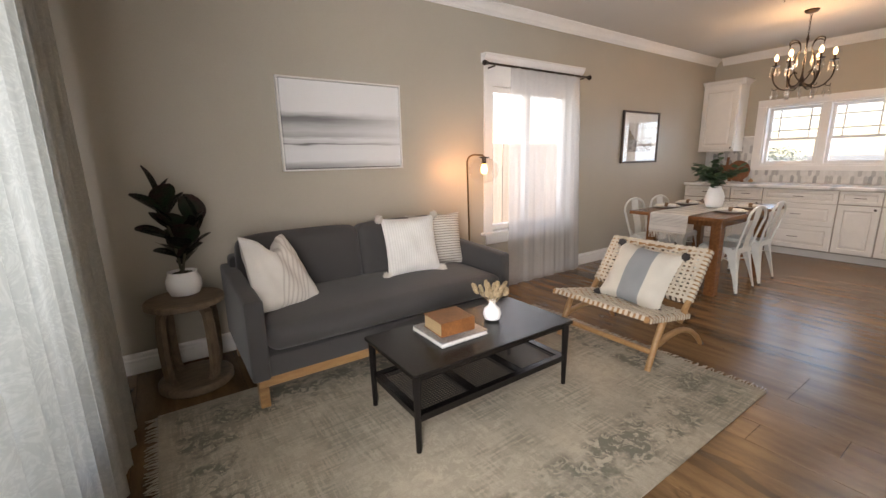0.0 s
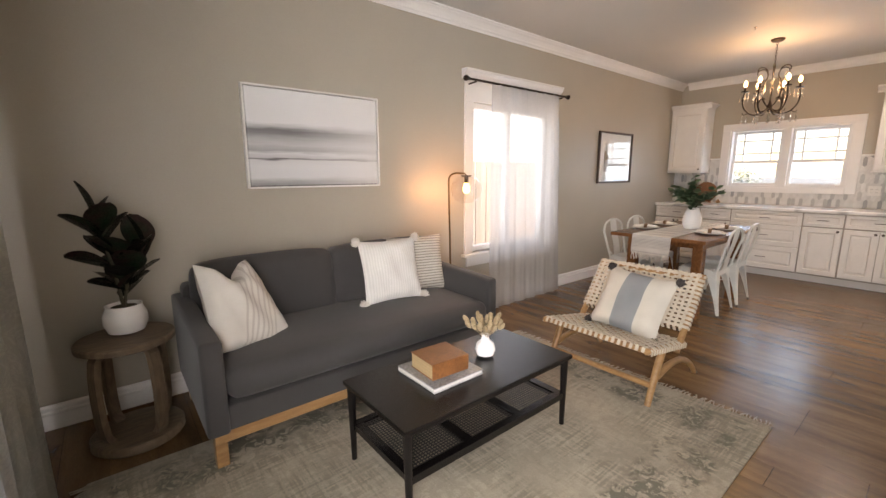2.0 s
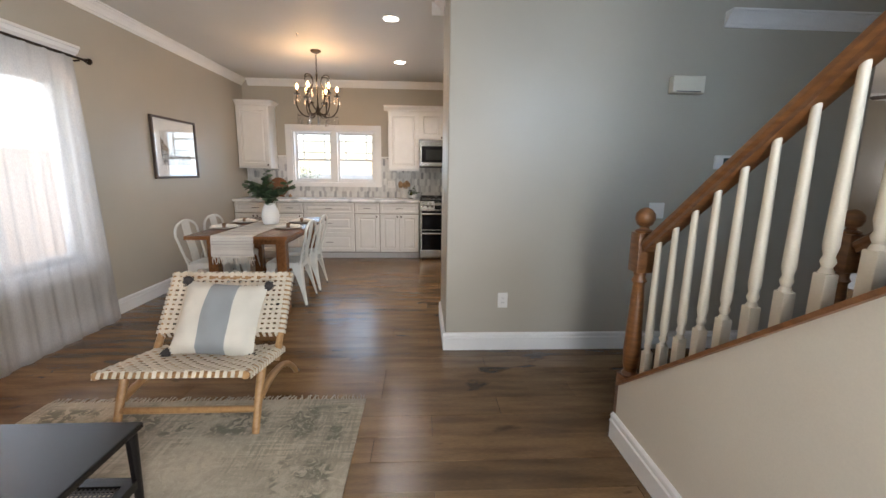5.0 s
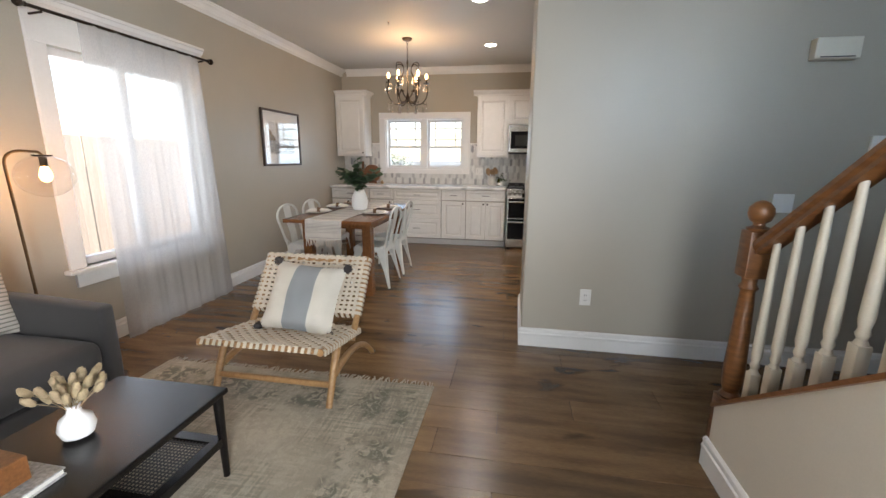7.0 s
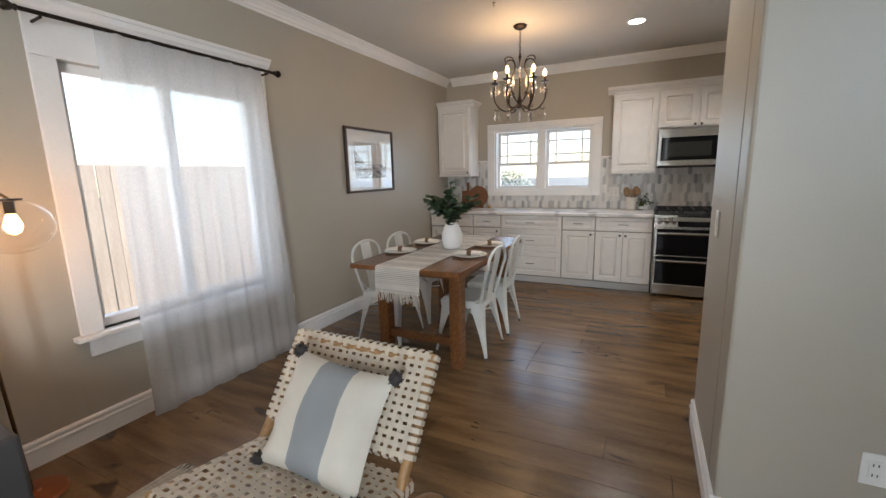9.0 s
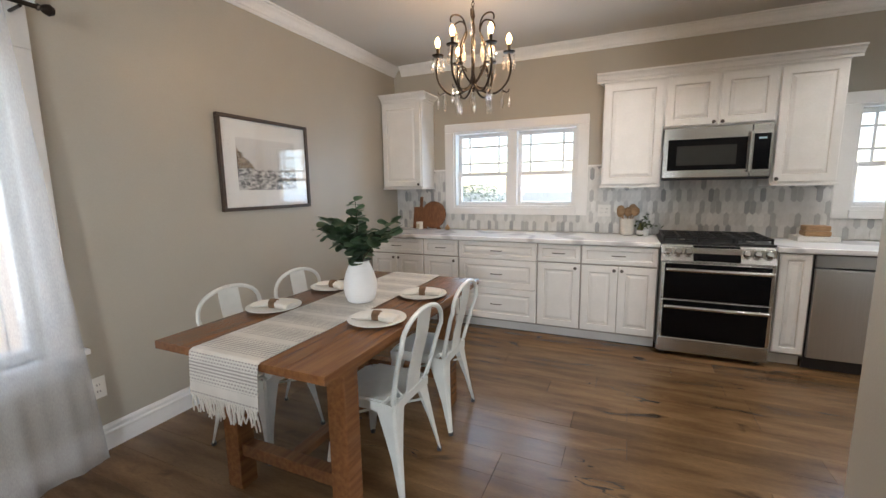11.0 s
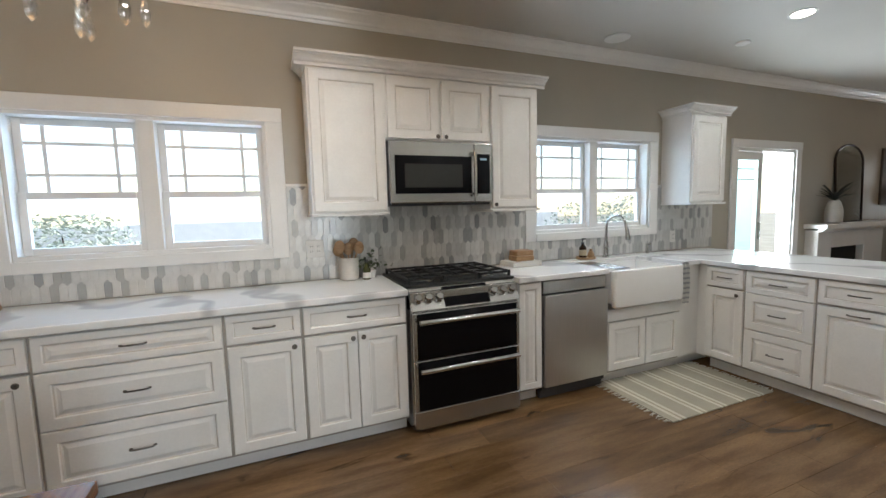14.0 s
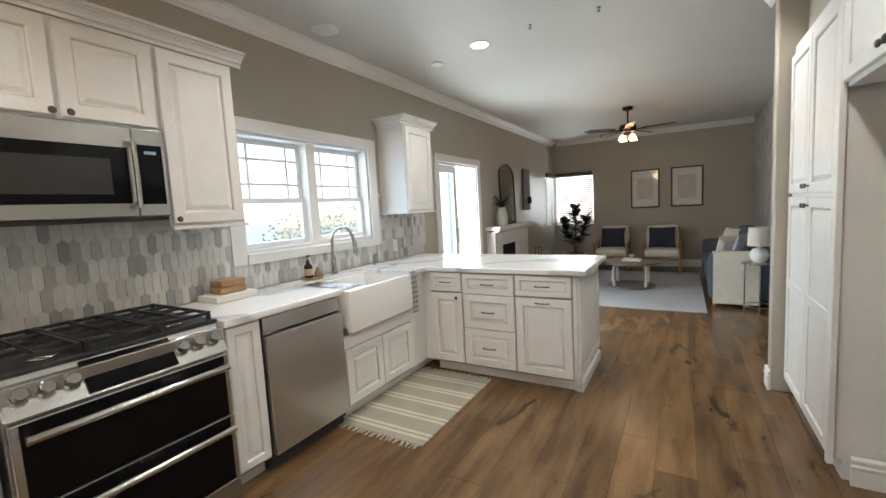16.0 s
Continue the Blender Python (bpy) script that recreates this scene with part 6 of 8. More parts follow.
part("bulb", bm, glow("warm_filament_bulb", (1.0, 0.55, 0.20), 4), lp, "", True).visible_shadow = False
lamp("floor_lamp_light", "POINT", 2.8, (1.0, 0.52, 0.22), pose(2.655, 3.03, 1.235), 0.03)


# curtains
def drape(name, label, axis, a0, a1, at, z0, z1, m, waves, amp, seed, gather=0.0, parts=True):
    """A hanging cloth along x or y with soft uneven folds, a little wider at the hem."""
    rnd = random.Random(seed)
    ph = [rnd.uniform(0, 6.28) for _ in range(4)]
    bm = bmesh.new()
    nu, nv = int(waves * 14), 26
    rows = []
    for j in range(nv + 1):
        f = j / nv
        z = z1 + (z0 - z1) * f
        row = []
        for i in range(nu + 1):
            u = i / nu
            w = math.sin(2 * math.pi * waves * u + ph[0] + 0.5 * math.sin(5 * u + ph[1]) + 0.35 * f) + 0.4 * math.sin(2 * math.pi * waves * 2.3 * u + ph[2] + 0.8 * f)
            off = amp * (0.55 + 0.45 * f) * w
            spread = u * gather * (1 - f)
            c = a0 + (a1 - a0) * u - spread
            row.append(bm.verts.new((c, at + off, z) if axis == "x" else (at + off, c, z)))
        rows.append(row)
    for a, b in zip(rows, rows[1:]):
        for k in range(nu):
            bm.faces.new((a[k], a[k + 1], b[k + 1], b[k]))
    c = thing(name, label, "curtain")
    part("cloth", bm, m, c, "", True)
    return c


SHEER = cloth_sheer("sheer_linen", (0.60, 0.60, 0.60), 0.40)
c = drape("sheer_curtain", "sheer grey linen curtain on a dark rod", "x", 3.175, 4.36, SY - 0.125, 0.01, 2.21, SHEER, 6, 0.012, 3, gather=0.145)
rd = thing("curtain_rod", "dark bronze curtain rod with round finials", "rod")
part("rod", tube([(2.885, SY - 0.125, 2.205), (4.325, SY - 0.125, 2.205)], 0.0105, 10), BRONZE, rd, "", True)
for x, s in ((2.885, -1), (4.325, 1)):
    part("finial", moved(lathe([(0.011, 0), (0.016, 0.006), (0.012, 0.014), (0.022, 0.03), (0.026, 0.045), (0.018, 0.06)], 14), Matrix.Translation((x, SY - 0.125, 2.205)) @ pose(0, 0, 0, 0, 90 * s, 0)), BRONZE, rd, "", True)
for x in (2.965, 4.27):
    part("bracket", tube([(x, SY - 0.03, 2.185), (x, SY - 0.125, 2.19)], 0.007, 8), BRONZE, rd)
LIN = cloth_sheer("patterned_cream_curtain", (0.52, 0.52, 0.48), 0.05, 60, figure=0.12)
drape("window_curtain", "floor-length cream patterned curtain at the front window", "y", 0.42, 2.70, -0.075, 0.008, 2.50, LIN, 13, 0.028, 9)
rd = thing("curtain_rod", "dark curtain rod over the front window", "rod")
part("rod", tube([(-0.075, 0.40, 2.52), (-0.075, 2.80, 2.52)], 0.011, 10), BRONZE, rd, "", True)
for y in (0.42, 2.78):
    part("bracket", tube([(FX, y, 2.50), (-0.075, y, 2.505)], 0.007, 8), BRONZE, rd)


# area rug
def worn_rug(name, a, b, c, scale=3.0):
    m = mat(name, a, 0.95, vary=0.3, scale=scale, grain=240, bump=0.5, color2=b)
    n, l = m.node_tree.nodes, m.node_tree.links
    p = n["Principled BSDF"]
    old = p.inputs["Base Color"].links[0].from_socket
    co, vo, nz, mx, mu, rg, mp = n.new("ShaderNodeTexCoord"), n.new("ShaderNodeTexVoronoi"), n.new("ShaderNodeTexNoise"), n.new("ShaderNodeMix"), n.new("ShaderNodeMath"), n.new("ShaderNodeMapRange"), n.new("ShaderNodeMapping")
    vo.feature = "DISTANCE_TO_EDGE"
    vo.inputs["Scale"].default_value = 4.0
    nz.inputs["Scale"].default_value = 36
    nz.inputs["Detail"].default_value = 8
    nz.inputs["Roughness"].default_value = 0.75
    mp.inputs["Scale"].default_value = (1, 0.8, 1)
    l.new(co.outputs["Object"], mp.inputs[0])
    l.new(co.outputs["Object"], vo.inputs["Vector"])
    l.new(mp.outputs[0], nz.inputs["Vector"])
    rg.inputs["From Min"].default_value, rg.inputs["From Max"].default_value = 0.46, 0.62
    l.new(nz.outputs["Fac"], rg.inputs["Value"])
    r2 = n.new("ShaderNodeMapRange")
    r2.inputs["From Min"].default_value, r2.inputs["From Max"].default_value = 0.12, 0.0
    r2.inputs["To Min"].default_value = 0.5
    l.new(vo.outputs["Distance"], r2.inputs["Value"])
    mu.operation = "MULTIPLY"
    l.new(rg.outputs[0], mu.inputs[0])
    l.new(r2.outputs[0], mu.inputs[1])
    mx.data_type = "RGBA"
    l.new(mu.outputs[0], mx.inputs["Factor"])
    l.new(old, mx.inputs["A"])
    mx.inputs["B"].default_value = (*c, 1)
    l.new(mx.outputs["Result"], p.inputs["Base Color"])
    return m


def distressed_weave(name, x0, x1, y0, y1):
    """A worn oriental rug: beige ground, sage patches rubbed along warp and weft, a patterned border."""
    m = mat(name, (0.60, 0.52, 0.40), 0.95, vary=0.26, scale=2.2, grain=330, bump=0.5, color2=(0.47, 0.41, 0.32))
    n, l = m.node_tree.nodes, m.node_tree.links
    p = n["Principled BSDF"]
    old = p.inputs["Base Color"].links[0].from_socket
    co, sp = n.new("ShaderNodeTexCoord"), n.new("ShaderNodeSeparateXYZ")
    l.new(co.outputs["Object"], sp.inputs[0])

    def op(kind, a, b=0.0, c=0.0, clamp=False):
        q = n.new("ShaderNodeMath")
        q.operation, q.use_clamp = kind, clamp
        for k, v in enumerate((a, b, c)):
            if hasattr(v, "links"):
                l.new(v, q.inputs[k])
            else:
                q.inputs[k].default_value = v
        return q.outputs[0]

    def noise(scale, stretch, detail=5.0, rough=0.6, warp=0.0):
        mp, nz = n.new("ShaderNodeMapping"), n.new("ShaderNodeTexNoise")
        mp.inputs["Scale"].default_value = stretch
        nz.inputs["Scale"].default_value, nz.inputs["Detail"].default_value, nz.inputs["Roughness"].default_value, nz.inputs["Distortion"].default_value = scale, detail, rough, warp
        l.new(co.outputs["Object"], mp.inputs[0])
        l.new(mp.outputs[0], nz.inputs["Vector"])
        return nz.outputs["Fac"]

    warp_, weft = noise(14, (0.35, 5, 1)), noise(14, (5, 0.35, 1))
    rub = op("MULTIPLY_ADD", op("ADD", warp_, weft), 6.0, -5.4, True)
    patch = op("MULTIPLY_ADD", noise(2.4, (1, 1, 1), 6, 0.7, 0.6), 6.0, -2.3, True)
    # curling figures, strongest in the border
    fig = op("MULTIPLY_ADD", noise(17, (1, 1, 1), 3, 0.6, 1.6), 16.0, -6.9, True)
    ex = op("MINIMUM", op("SUBTRACT", sp.outputs[0], x0), op("SUBTRACT", x1, sp.outputs[0]))
    ey = op("MINIMUM", op("SUBTRACT", sp.outputs[1], y0), op("SUBTRACT", y1, sp.outputs[1]))
    edge = op("MINIMUM", ex, ey)
    border = op("MULTIPLY", op("MULTIPLY_ADD", edge, 30.0, -1.8, True), op("MULTIPLY_ADD", edge, -24.0, 8.6, True))
    bare = op("MULTIPLY_ADD", noise(5.0, (1, 1, 1), 4, 0.7), 6.0, -2.3, True)
    ink = op("MULTIPLY", op("MULTIPLY", fig, op("MULTIPLY_ADD", border, 0.70, 0.30)), bare)
    f = op("MAXIMUM", op("MULTIPLY", op("MULTIPLY", rub, patch), 0.62), ink)
    mx = n.new("ShaderNodeMix")
    mx.data_type = "RGBA"
    l.new(op("MULTIPLY", f, 0.88), mx.inputs["Factor"])
    l.new(old, mx.inputs["A"])
    mx.inputs["B"].default_value = (0.125, 0.12, 0.092, 1)
    l.new(mx.outputs["Result"], p.inputs["Base Color"])
    return m


rg_ = thing("area_rug", "worn beige and sage woven rug with fringed ends", "rug")
part("weave", box(0.05, 2.94, 0.86, 2.69, 0.001, 0.011, 0.004), distressed_weave("worn_oriental_weave", 0.05, 2.94, 0.86, 2.69), rg_)
YARN = mat("beige_fringe_yarn", (0.58, 0.51, 0.41), 0.95, vary=0.2, scale=40)
part("fringe", fringe(bmesh.new(), (2.938, 0.87, 0.004), (2.938, 2.68, 0.004), (1, 0, 0), 110, 0.055, 0.004, 3), YARN, rg_)
part("fringe", fringe(bmesh.new(), (0.052, 0.87, 0.004), (0.052, 2.68, 0.004), (-1, 0, 0), 110, 0.055, 0.004, 4), YARN, rg_)


# ---- stair and hall wall ----
SLOPE = 0.748
knee = bmesh.new()
kz = lambda x: 0.30 + (2.53 - x) * SLOPE
ring = [(2.53, 0.0), (2.53, kz(2.53)), (FX, kz(FX)), (FX, 0.0)]
e = [[knee.verts.new((a, y, min(b, TOP))) for a, b in ring] for y in (-0.475, -0.575)]
for k in range(4):
    knee.faces.new((e[0][k], e[0][(k + 1) % 4], e[1][(k + 1) % 4], e[1][k]))
knee.faces.new(e[0])
knee.faces.new(e[1][::-1])
bmesh.ops.recalc_face_normals(knee, faces=knee.faces[:])
structure("wall_stair", knee, mat("cream_stair_wall_paint", (0.68, 0.62, 0.52), 0.6, vary=0.05, scale=1.5, grain=180, bump=0.1), "cream painted knee wall that follows the stair")
structure("baseboard_stair", run(BASE, (2.55, -0.475, 0), (FX, -0.475, 0), (0, 1, 0)), TRIM, "white baseboard along the stair wall")
structure("baseboard_stair_end", run(BASE, (2.53, -0.46, 0), (2.53, -0.59, 0), (1, 0, 0)), TRIM, "white baseboard at the stair foot")


def newel(name_at, parent):
    x, y = name_at
    n = part("newel_post", join(box(x - 0.045, x + 0.045, y - 0.045, y + 0.045, 0, 0.36, 0.005), lathe([(0.036, 0.36), (0.042, 0.37), (0.030, 0.39), (0.038, 0.42), (0.041, 0.50), (0.030, 0.78), (0.026, 0.84), (0.036, 0.855), (0.026, 0.875), (0.030, 0.90)], 20, (x, y, 0)), box(x - 0.042, x + 0.042, y - 0.042, y + 0.042, 0.90, 1.09, 0.006)), OAK, parent, "", True)
    part("ball_top", lathe([(0.040, 1.09), (0.042, 1.10), (0.022, 1.108), (0.020, 1.118), (0.036, 1.13), (0.045, 1.155), (0.042, 1.18), (0.026, 1.20), (0.008, 1.208)], 20, (x, y, 0)), OAK, n, "", True)
    return n


CREAMP = mat("cream_baluster_paint", (0.66, 0.585, 0.465), 0.4, vary=0.05, scale=10)
BAL = None
for y, count in ((-0.522, 22), (-1.555, 22)):
    st = thing("stair_railing", "honey oak stair handrail with cream turned balusters", "railing", group="stair railings")
    newel((2.522, y), st)
    hz = lambda x: 1.072 + (2.37 - x) * 0.748
    d = Vector((-1, 0, 0.748)).normalized()
    up = Vector((0.748, 0, 1)).normalized()
    a, b = Vector((2.455, y, hz(2.455))), Vector((FX, y, hz(FX)))
    bm = bmesh.new()
    prof = [(-0.030, 0.0), (0.030, 0.0), (0.026, 0.018), (0.034, 0.030), (0.032, 0.048), (0.018, 0.060), (-0.018, 0.060), (-0.032, 0.048), (-0.034, 0.030), (-0.026, 0.018)]
    ends = [[bm.verts.new(p + Vector((0, s, 0)) + up * t) for s, t in prof] for p in (a, b)]
    for k in range(len(prof)):
        bm.faces.new((ends[0][k], ends[0][(k + 1) % len(prof)], ends[1][(k + 1) % len(prof)], ends[1][k]))
    bm.faces.new(ends[0])
    bm.faces.new(ends[1][::-1])
    bmesh.ops.recalc_face_normals(bm, faces=bm.faces[:])
    part("handrail", bm, OAK, st)
    bm = run([(-0.065, 0), (0.065, 0), (0.065, 0.018), (-0.065, 0.018)], (2.53, y, kz(2.53)), (FX, y, kz(FX)), (0, 1, 0))
    part("cap_rail", bm, OAK, st)
    for k in range(count):
        x = 2.389 - k * 0.108
        if x < FX + 0.05:
            break
        lo, hi = kz(x) + 0.012, hz(x) + 0.012
        if BAL is None:
            h = hi - lo
            BAL = part("baluster", join(box(-0.019, 0.019, -0.019, 0.019, 0, 0.13, 0.004), lathe([(0.018, 0.13), (0.012, 0.145), (0.018, 0.16), (0.013, 0.175), (0.0185, 0.20), (0.017, 0.30), (0.012, h)], 12)), CREAMP, st, "", True)
            BAL.matrix_basis = Matrix.Translation((x, y, lo))
            H0 = h
        else:
            again("baluster", BAL, st, Matrix.Translation((x, y, lo)) @ Matrix.Diagonal((1, 1, (hi - lo) / H0, 1)))
stc = thing("staircase", "oak stair treads with white risers between the railings", "stairs")
for k in range(10):
    x1 = 2.44 - 0.25 * k
    if x1 - 0.27 < FX:
        break
    part("riser", box(x1 - 0.02, x1, -1.51, -0.576, 0.0 if k == 0 else 0.19 * k, 0.19 * (k + 1) - 0.03), TRIM, stc)
    part("tread", box(x1 - 0.27, x1 + 0.025, -1.51, -0.576, 0.19 * (k + 1) - 0.03, 0.19 * (k + 1), 0.006), OAK, stc)
ch = thing("door_chime", "cream plastic door chime box high on the wall", "chime")
part("cover", box(3.585, 3.644, -1.448, -1.218, 1.925, 2.04, 0.006), mat("cream_plastic", (0.70, 0.66, 0.56), 0.45, vary=0.04), ch)
part("grille_slot", box(3.583, 3.586, -1.42, -1.245, 1.932, 1.938), DARKPL, ch)
th = thing("thermostat", "white thermostat with a dark screen on the wall", "thermostat")
part("body", box(3.622, 3.644, -1.79, -1.62, 1.405, 1.505, 0.006), PLASTIC, th)
part("screen", box(3.6205, 3.6225, -1.745, -1.68, 1.43, 1.485), mat("lcd_screen", (0.10, 0.12, 0.11), 0.2), th)


# ---- dining area ----
TABW = wood("walnut_stained_table", (0.27, 0.118, 0.043), (0.17, 0.068, 0.026), 0.24, 3, (1.2, 16, 16), 0.12)
WHITEM = mat("worn_white_metal", (0.72, 0.73, 0.69), 0.32, vary=0.10, scale=12, spec=0.6)


def dining_table():
    x0, x1, y0, y1, z = 4.262, 5.81, 1.705, 2.585, 0.785
    t = thing("dining_table", "walnut-stained plank dining table with square legs", "table")
    n = 5
    w = (y1 - y0) / n
    for k in range(n):
        part("plank", box(x0, x1 - 0.152, y0 + w * k + 0.0008, y0 + w * (k + 1) - 0.0008, z - 0.034, z, 0.0025), TABW, t)
    part("end_board", box(x1 - 0.15, x1, y0, y1, z - 0.034, z, 0.003), TABW, t)
    part("apron", join(box(x0 + 0.22, x1 - 0.22, y0 + 0.09, y0 + 0.11, z - 0.11, z - 0.034), box(x0 + 0.22, x1 - 0.22, y1 - 0.11, y1 - 0.09, z - 0.11, z - 0.034), box(x0 + 0.22, x0 + 0.24, y0 + 0.11, y1 - 0.11, z - 0.11, z - 0.034), box(x1 - 0.24, x1 - 0.22, y0 + 0.11, y1 - 0.11, z - 0.11, z - 0.034)), TABW, t)
    for p in (x0 + 0.25, x1 - 0.25):
        for q in (y0 + 0.13, y1 - 0.13):
            part("leg", box(p - 0.045, p + 0.045, q - 0.045, q + 0.045, 0.002, z - 0.034, 0.005), TABW, t)
        part("stretcher", box(p - 0.03, p + 0.03, y0 + 0.175, y1 - 0.175, 0.17, 0.23, 0.004), TABW, t)
    part("long_stretcher", box(x0 + 0.28, x1 - 0.28, (y0 + y1) / 2 - 0.03, (y0 + y1) / 2 + 0.03, 0.18, 0.22, 0.004), TABW, t)


dining_table()


def bistro_chair():
    """A pressed-metal cafe chair: front towards +y, origin on the floor under the seat."""
    c = thing("metal_chair", "white painted pressed-metal bistro chair at the dining table", "chair", group="chairs round the table")
    s = 0.178
    seat = box(-s, s, -s, s, 0.425, 0.447, 0.0)
    bmesh.ops.bevel(seat, geom=[e for e in seat.edges if abs(e.verts[0].co.z - e.verts[1].co.z) > 0.01], offset=0.05, segments=4, affect="EDGES")
    bmesh.ops.bevel(seat, geom=[e for e in seat.edges if all(v.co.z > 0.44 for v in e.verts)], offset=0.009, segments=2, affect="EDGES")
    part("seat", seat, WHITEM, c, "", True)
    part("seat_skirt", join(ribbon(arc((-0.165, s - 0.004, 0.41), (0, s - 0.004, 0.425), (0.165, s - 0.004, 0.41), 6), (0, 0, 1), 0.045, 0.004), ribbon(arc((-0.165, -s + 0.004, 0.41), (0, -s + 0.004, 0.425), (0.165, -s + 0.004, 0.41), 6), (0, 0, 1), 0.045, 0.004), ribbon(arc((s - 0.004, -0.165, 0.41), (s - 0.004, 0, 0.425), (s - 0.004, 0.165, 0.41), 6), (0, 0, 1), 0.045, 0.004), ribbon(arc((-s + 0.004, -0.165, 0.41), (-s + 0.004, 0, 0.425), (-s + 0.004, 0.165, 0.41), 6), (0, 0, 1), 0.045, 0.004)), WHITEM, c)
    for sx in (-1, 1):
        for sy in (-1, 1):
            bm = bmesh.new()
            rows = []
            for f in (0, 0.12, 0.3, 0.6, 1.0):
                z = 0.43 * (1 - f) + 0.015 * f
                cx, cy = sx * (0.168 + 0.042 * f ** 1.2), sy * (0.168 + (0.045 if sy > 0 else 0.06) * f ** 1.2)
                w = 0.085 * (1 - f) ** 1.6 + 0.019
                d = 0.016
                rows.append([bm.verts.new((cx - sx * w, cy, z)), bm.verts.new((cx - sx * 0.010, cy, z)), bm.verts.new((cx, cy - sy * 0.010, z)), bm.verts.new((cx, cy - sy * w, z)), bm.verts.new((cx - sx * 0.003, cy - sy * w, z)), bm.verts.new((cx - sx * 0.005, cy - sy * 0.012, z)), bm.verts.new((cx - sx * 0.012, cy - sy * 0.005, z)), bm.verts.new((cx - sx * w, cy - sy * 0.003, z))])
            for a, b in zip(rows, rows[1:]):
                for k in range(8):
                    bm.faces.new((a[k], a[(k + 1) % 8], b[(k + 1) % 8], b[k]))
            bm.faces.new(rows[0][::-1])
            bm.faces.new(rows[-1])
            bmesh.ops.recalc_face_normals(bm, faces=bm.faces[:])
            lg = part("leg", bm, WHITEM, c)
            part("rubber_foot", lathe([(0.013, 0), (0.013, 0.018)], 8, (sx * 0.2, sy * (0.203 if sy > 0 else 0.218), 0.0)), DARKPL, lg)
    hoop = [(-0.168, -0.165, 0.44), (-0.188, -0.195, 0.56), (-0.202, -0.225, 0.68)] + [(0.203 * math.cos(a), -0.238 - 0.014 * math.sin(a), 0.715 + 0.135 * math.sin(a) ** 0.8) for a in [math.pi - k * math.pi / 14 for k in range(15)]] + [(0.202, -0.225, 0.68), (0.188, -0.195, 0.56), (0.168, -0.165, 0.44)]
    part("back_hoop", tube(hoop, 0.0115, 8), WHITEM, c, "", True)
    part("back_splat", ribbon([(0, -0.172, 0.43), (0, -0.19, 0.55), (0, -0.232, 0.72), (0, -0.253, 0.848)], (1, 0, 0), 0.13, 0.004), WHITEM, c)
    for sx in (-1, 1):
        part("back_brace", ribbon([(sx * 0.168, -0.19, 0.52), (sx * 0.10, -0.178, 0.445)], (0, 0.3, 0.9), 0.014, 0.004), WHITEM, c)
    part("cross_brace", join(tube([(-0.17, -0.17, 0.30), (0.17, 0.17, 0.30)], 0.006, 6), tube([(-0.17, 0.17, 0.305), (0.17, -0.17, 0.305)], 0.006, 6)), WHITEM, c)
    return c


chair = bistro_chair()
chair.matrix_world = pose(4.90, 1.905, 0)
for x, y, r in ((5.44, 1.905, 1.5), (4.86, 2.64, 180), (5.385, 2.63, 178.5)):
    copy_thing(chair, pose(x, y, 0, 0, 0, r))

# runner
rn = thing("table_runner", "cream and charcoal woven runner with knotted fringe", "runner")
def dashed_weave(name, light, dark):
    """Rows of short dark dashes on pale cloth; the rows thicken and thin in bands along the cloth."""
    m = mat(name, light, 0.9, vary=0.12, scale=9, grain=260, bump=0.7)
    n, l = m.node_tree.nodes, m.node_tree.links
    p = n["Principled BSDF"]
    old = p.inputs["Base Color"].links[0].from_socket
    co, sp = n.new("ShaderNodeTexCoord"), n.new("ShaderNodeSeparateXYZ")
    l.new(co.outputs["Object"], sp.inputs[0])

    def op(kind, a, b=0.0, c=0.0):
        q = n.new("ShaderNodeMath")
        q.operation = kind
        for k, v in enumerate((a, b, c)):
            if hasattr(v, "links"):
                l.new(v, q.inputs[k])
            else:
                q.inputs[k].default_value = v
        return q.outputs[0]

    along = op("ADD", sp.outputs[0], sp.outputs[2])
    row = op("MULTIPLY", along, 1 / 0.014)
    odd = op("MULTIPLY", op("FLOOR", row), 0.5)
    line = op("LESS_THAN", op("FRACT", row), 0.52)
    dash = op("LESS_THAN", op("FRACT", op("ADD", op("MULTIPLY", sp.outputs[1], 1 / 0.016), odd)), 0.66)
    band = op("SINE", op("MULTIPLY", along, 2 * math.pi / 0.17))
    solid = op("GREATER_THAN", band, 0.55)
    bare = op("GREATER_THAN", band, -0.80)
    ink = op("MULTIPLY", op("MULTIPLY", line, op("MAXIMUM", dash, solid)), bare)
    mx = n.new("ShaderNodeMix")
    mx.data_type = "RGBA"
    l.new(op("MULTIPLY", ink, 0.85), mx.inputs["Factor"])
    l.new(old, mx.inputs["A"])
    mx.inputs["B"].default_value = (*dark, 1)
    l.new(mx.outputs["Result"], p.inputs["Base Color"])
    return m


RUNM = dashed_weave("woven_runner", (0.70, 0.67, 0.61), (0.25, 0.235, 0.22))
pts = [(5.812, 0, 0.60), (5.816, 0, 0.76), (5.810, 0, 0.789)] + [(5.79 - 0.05 * k, 0, 0.7895 + 0.0006 * math.sin(k)) for k in range(31)] + [(4.264, 0, 0.789), (4.250, 0, 0.782), (4.246, 0, 0.74), (4.242, 0, 0.68), (4.238, 0, 0.61)]
part("cloth", moved(ribbon(pts, (0, 1, 0), 0.36, 0.0035), Matrix.Translation((0, 2.17, 0))), RUNM, rn)
part("fringe", fringe(bmesh.new(), (4.238, 1.995, 0.612), (4.238, 2.345, 0.612), (0, 0, -1), 34, 0.075, 0.0045, 8), CREAMC, rn)

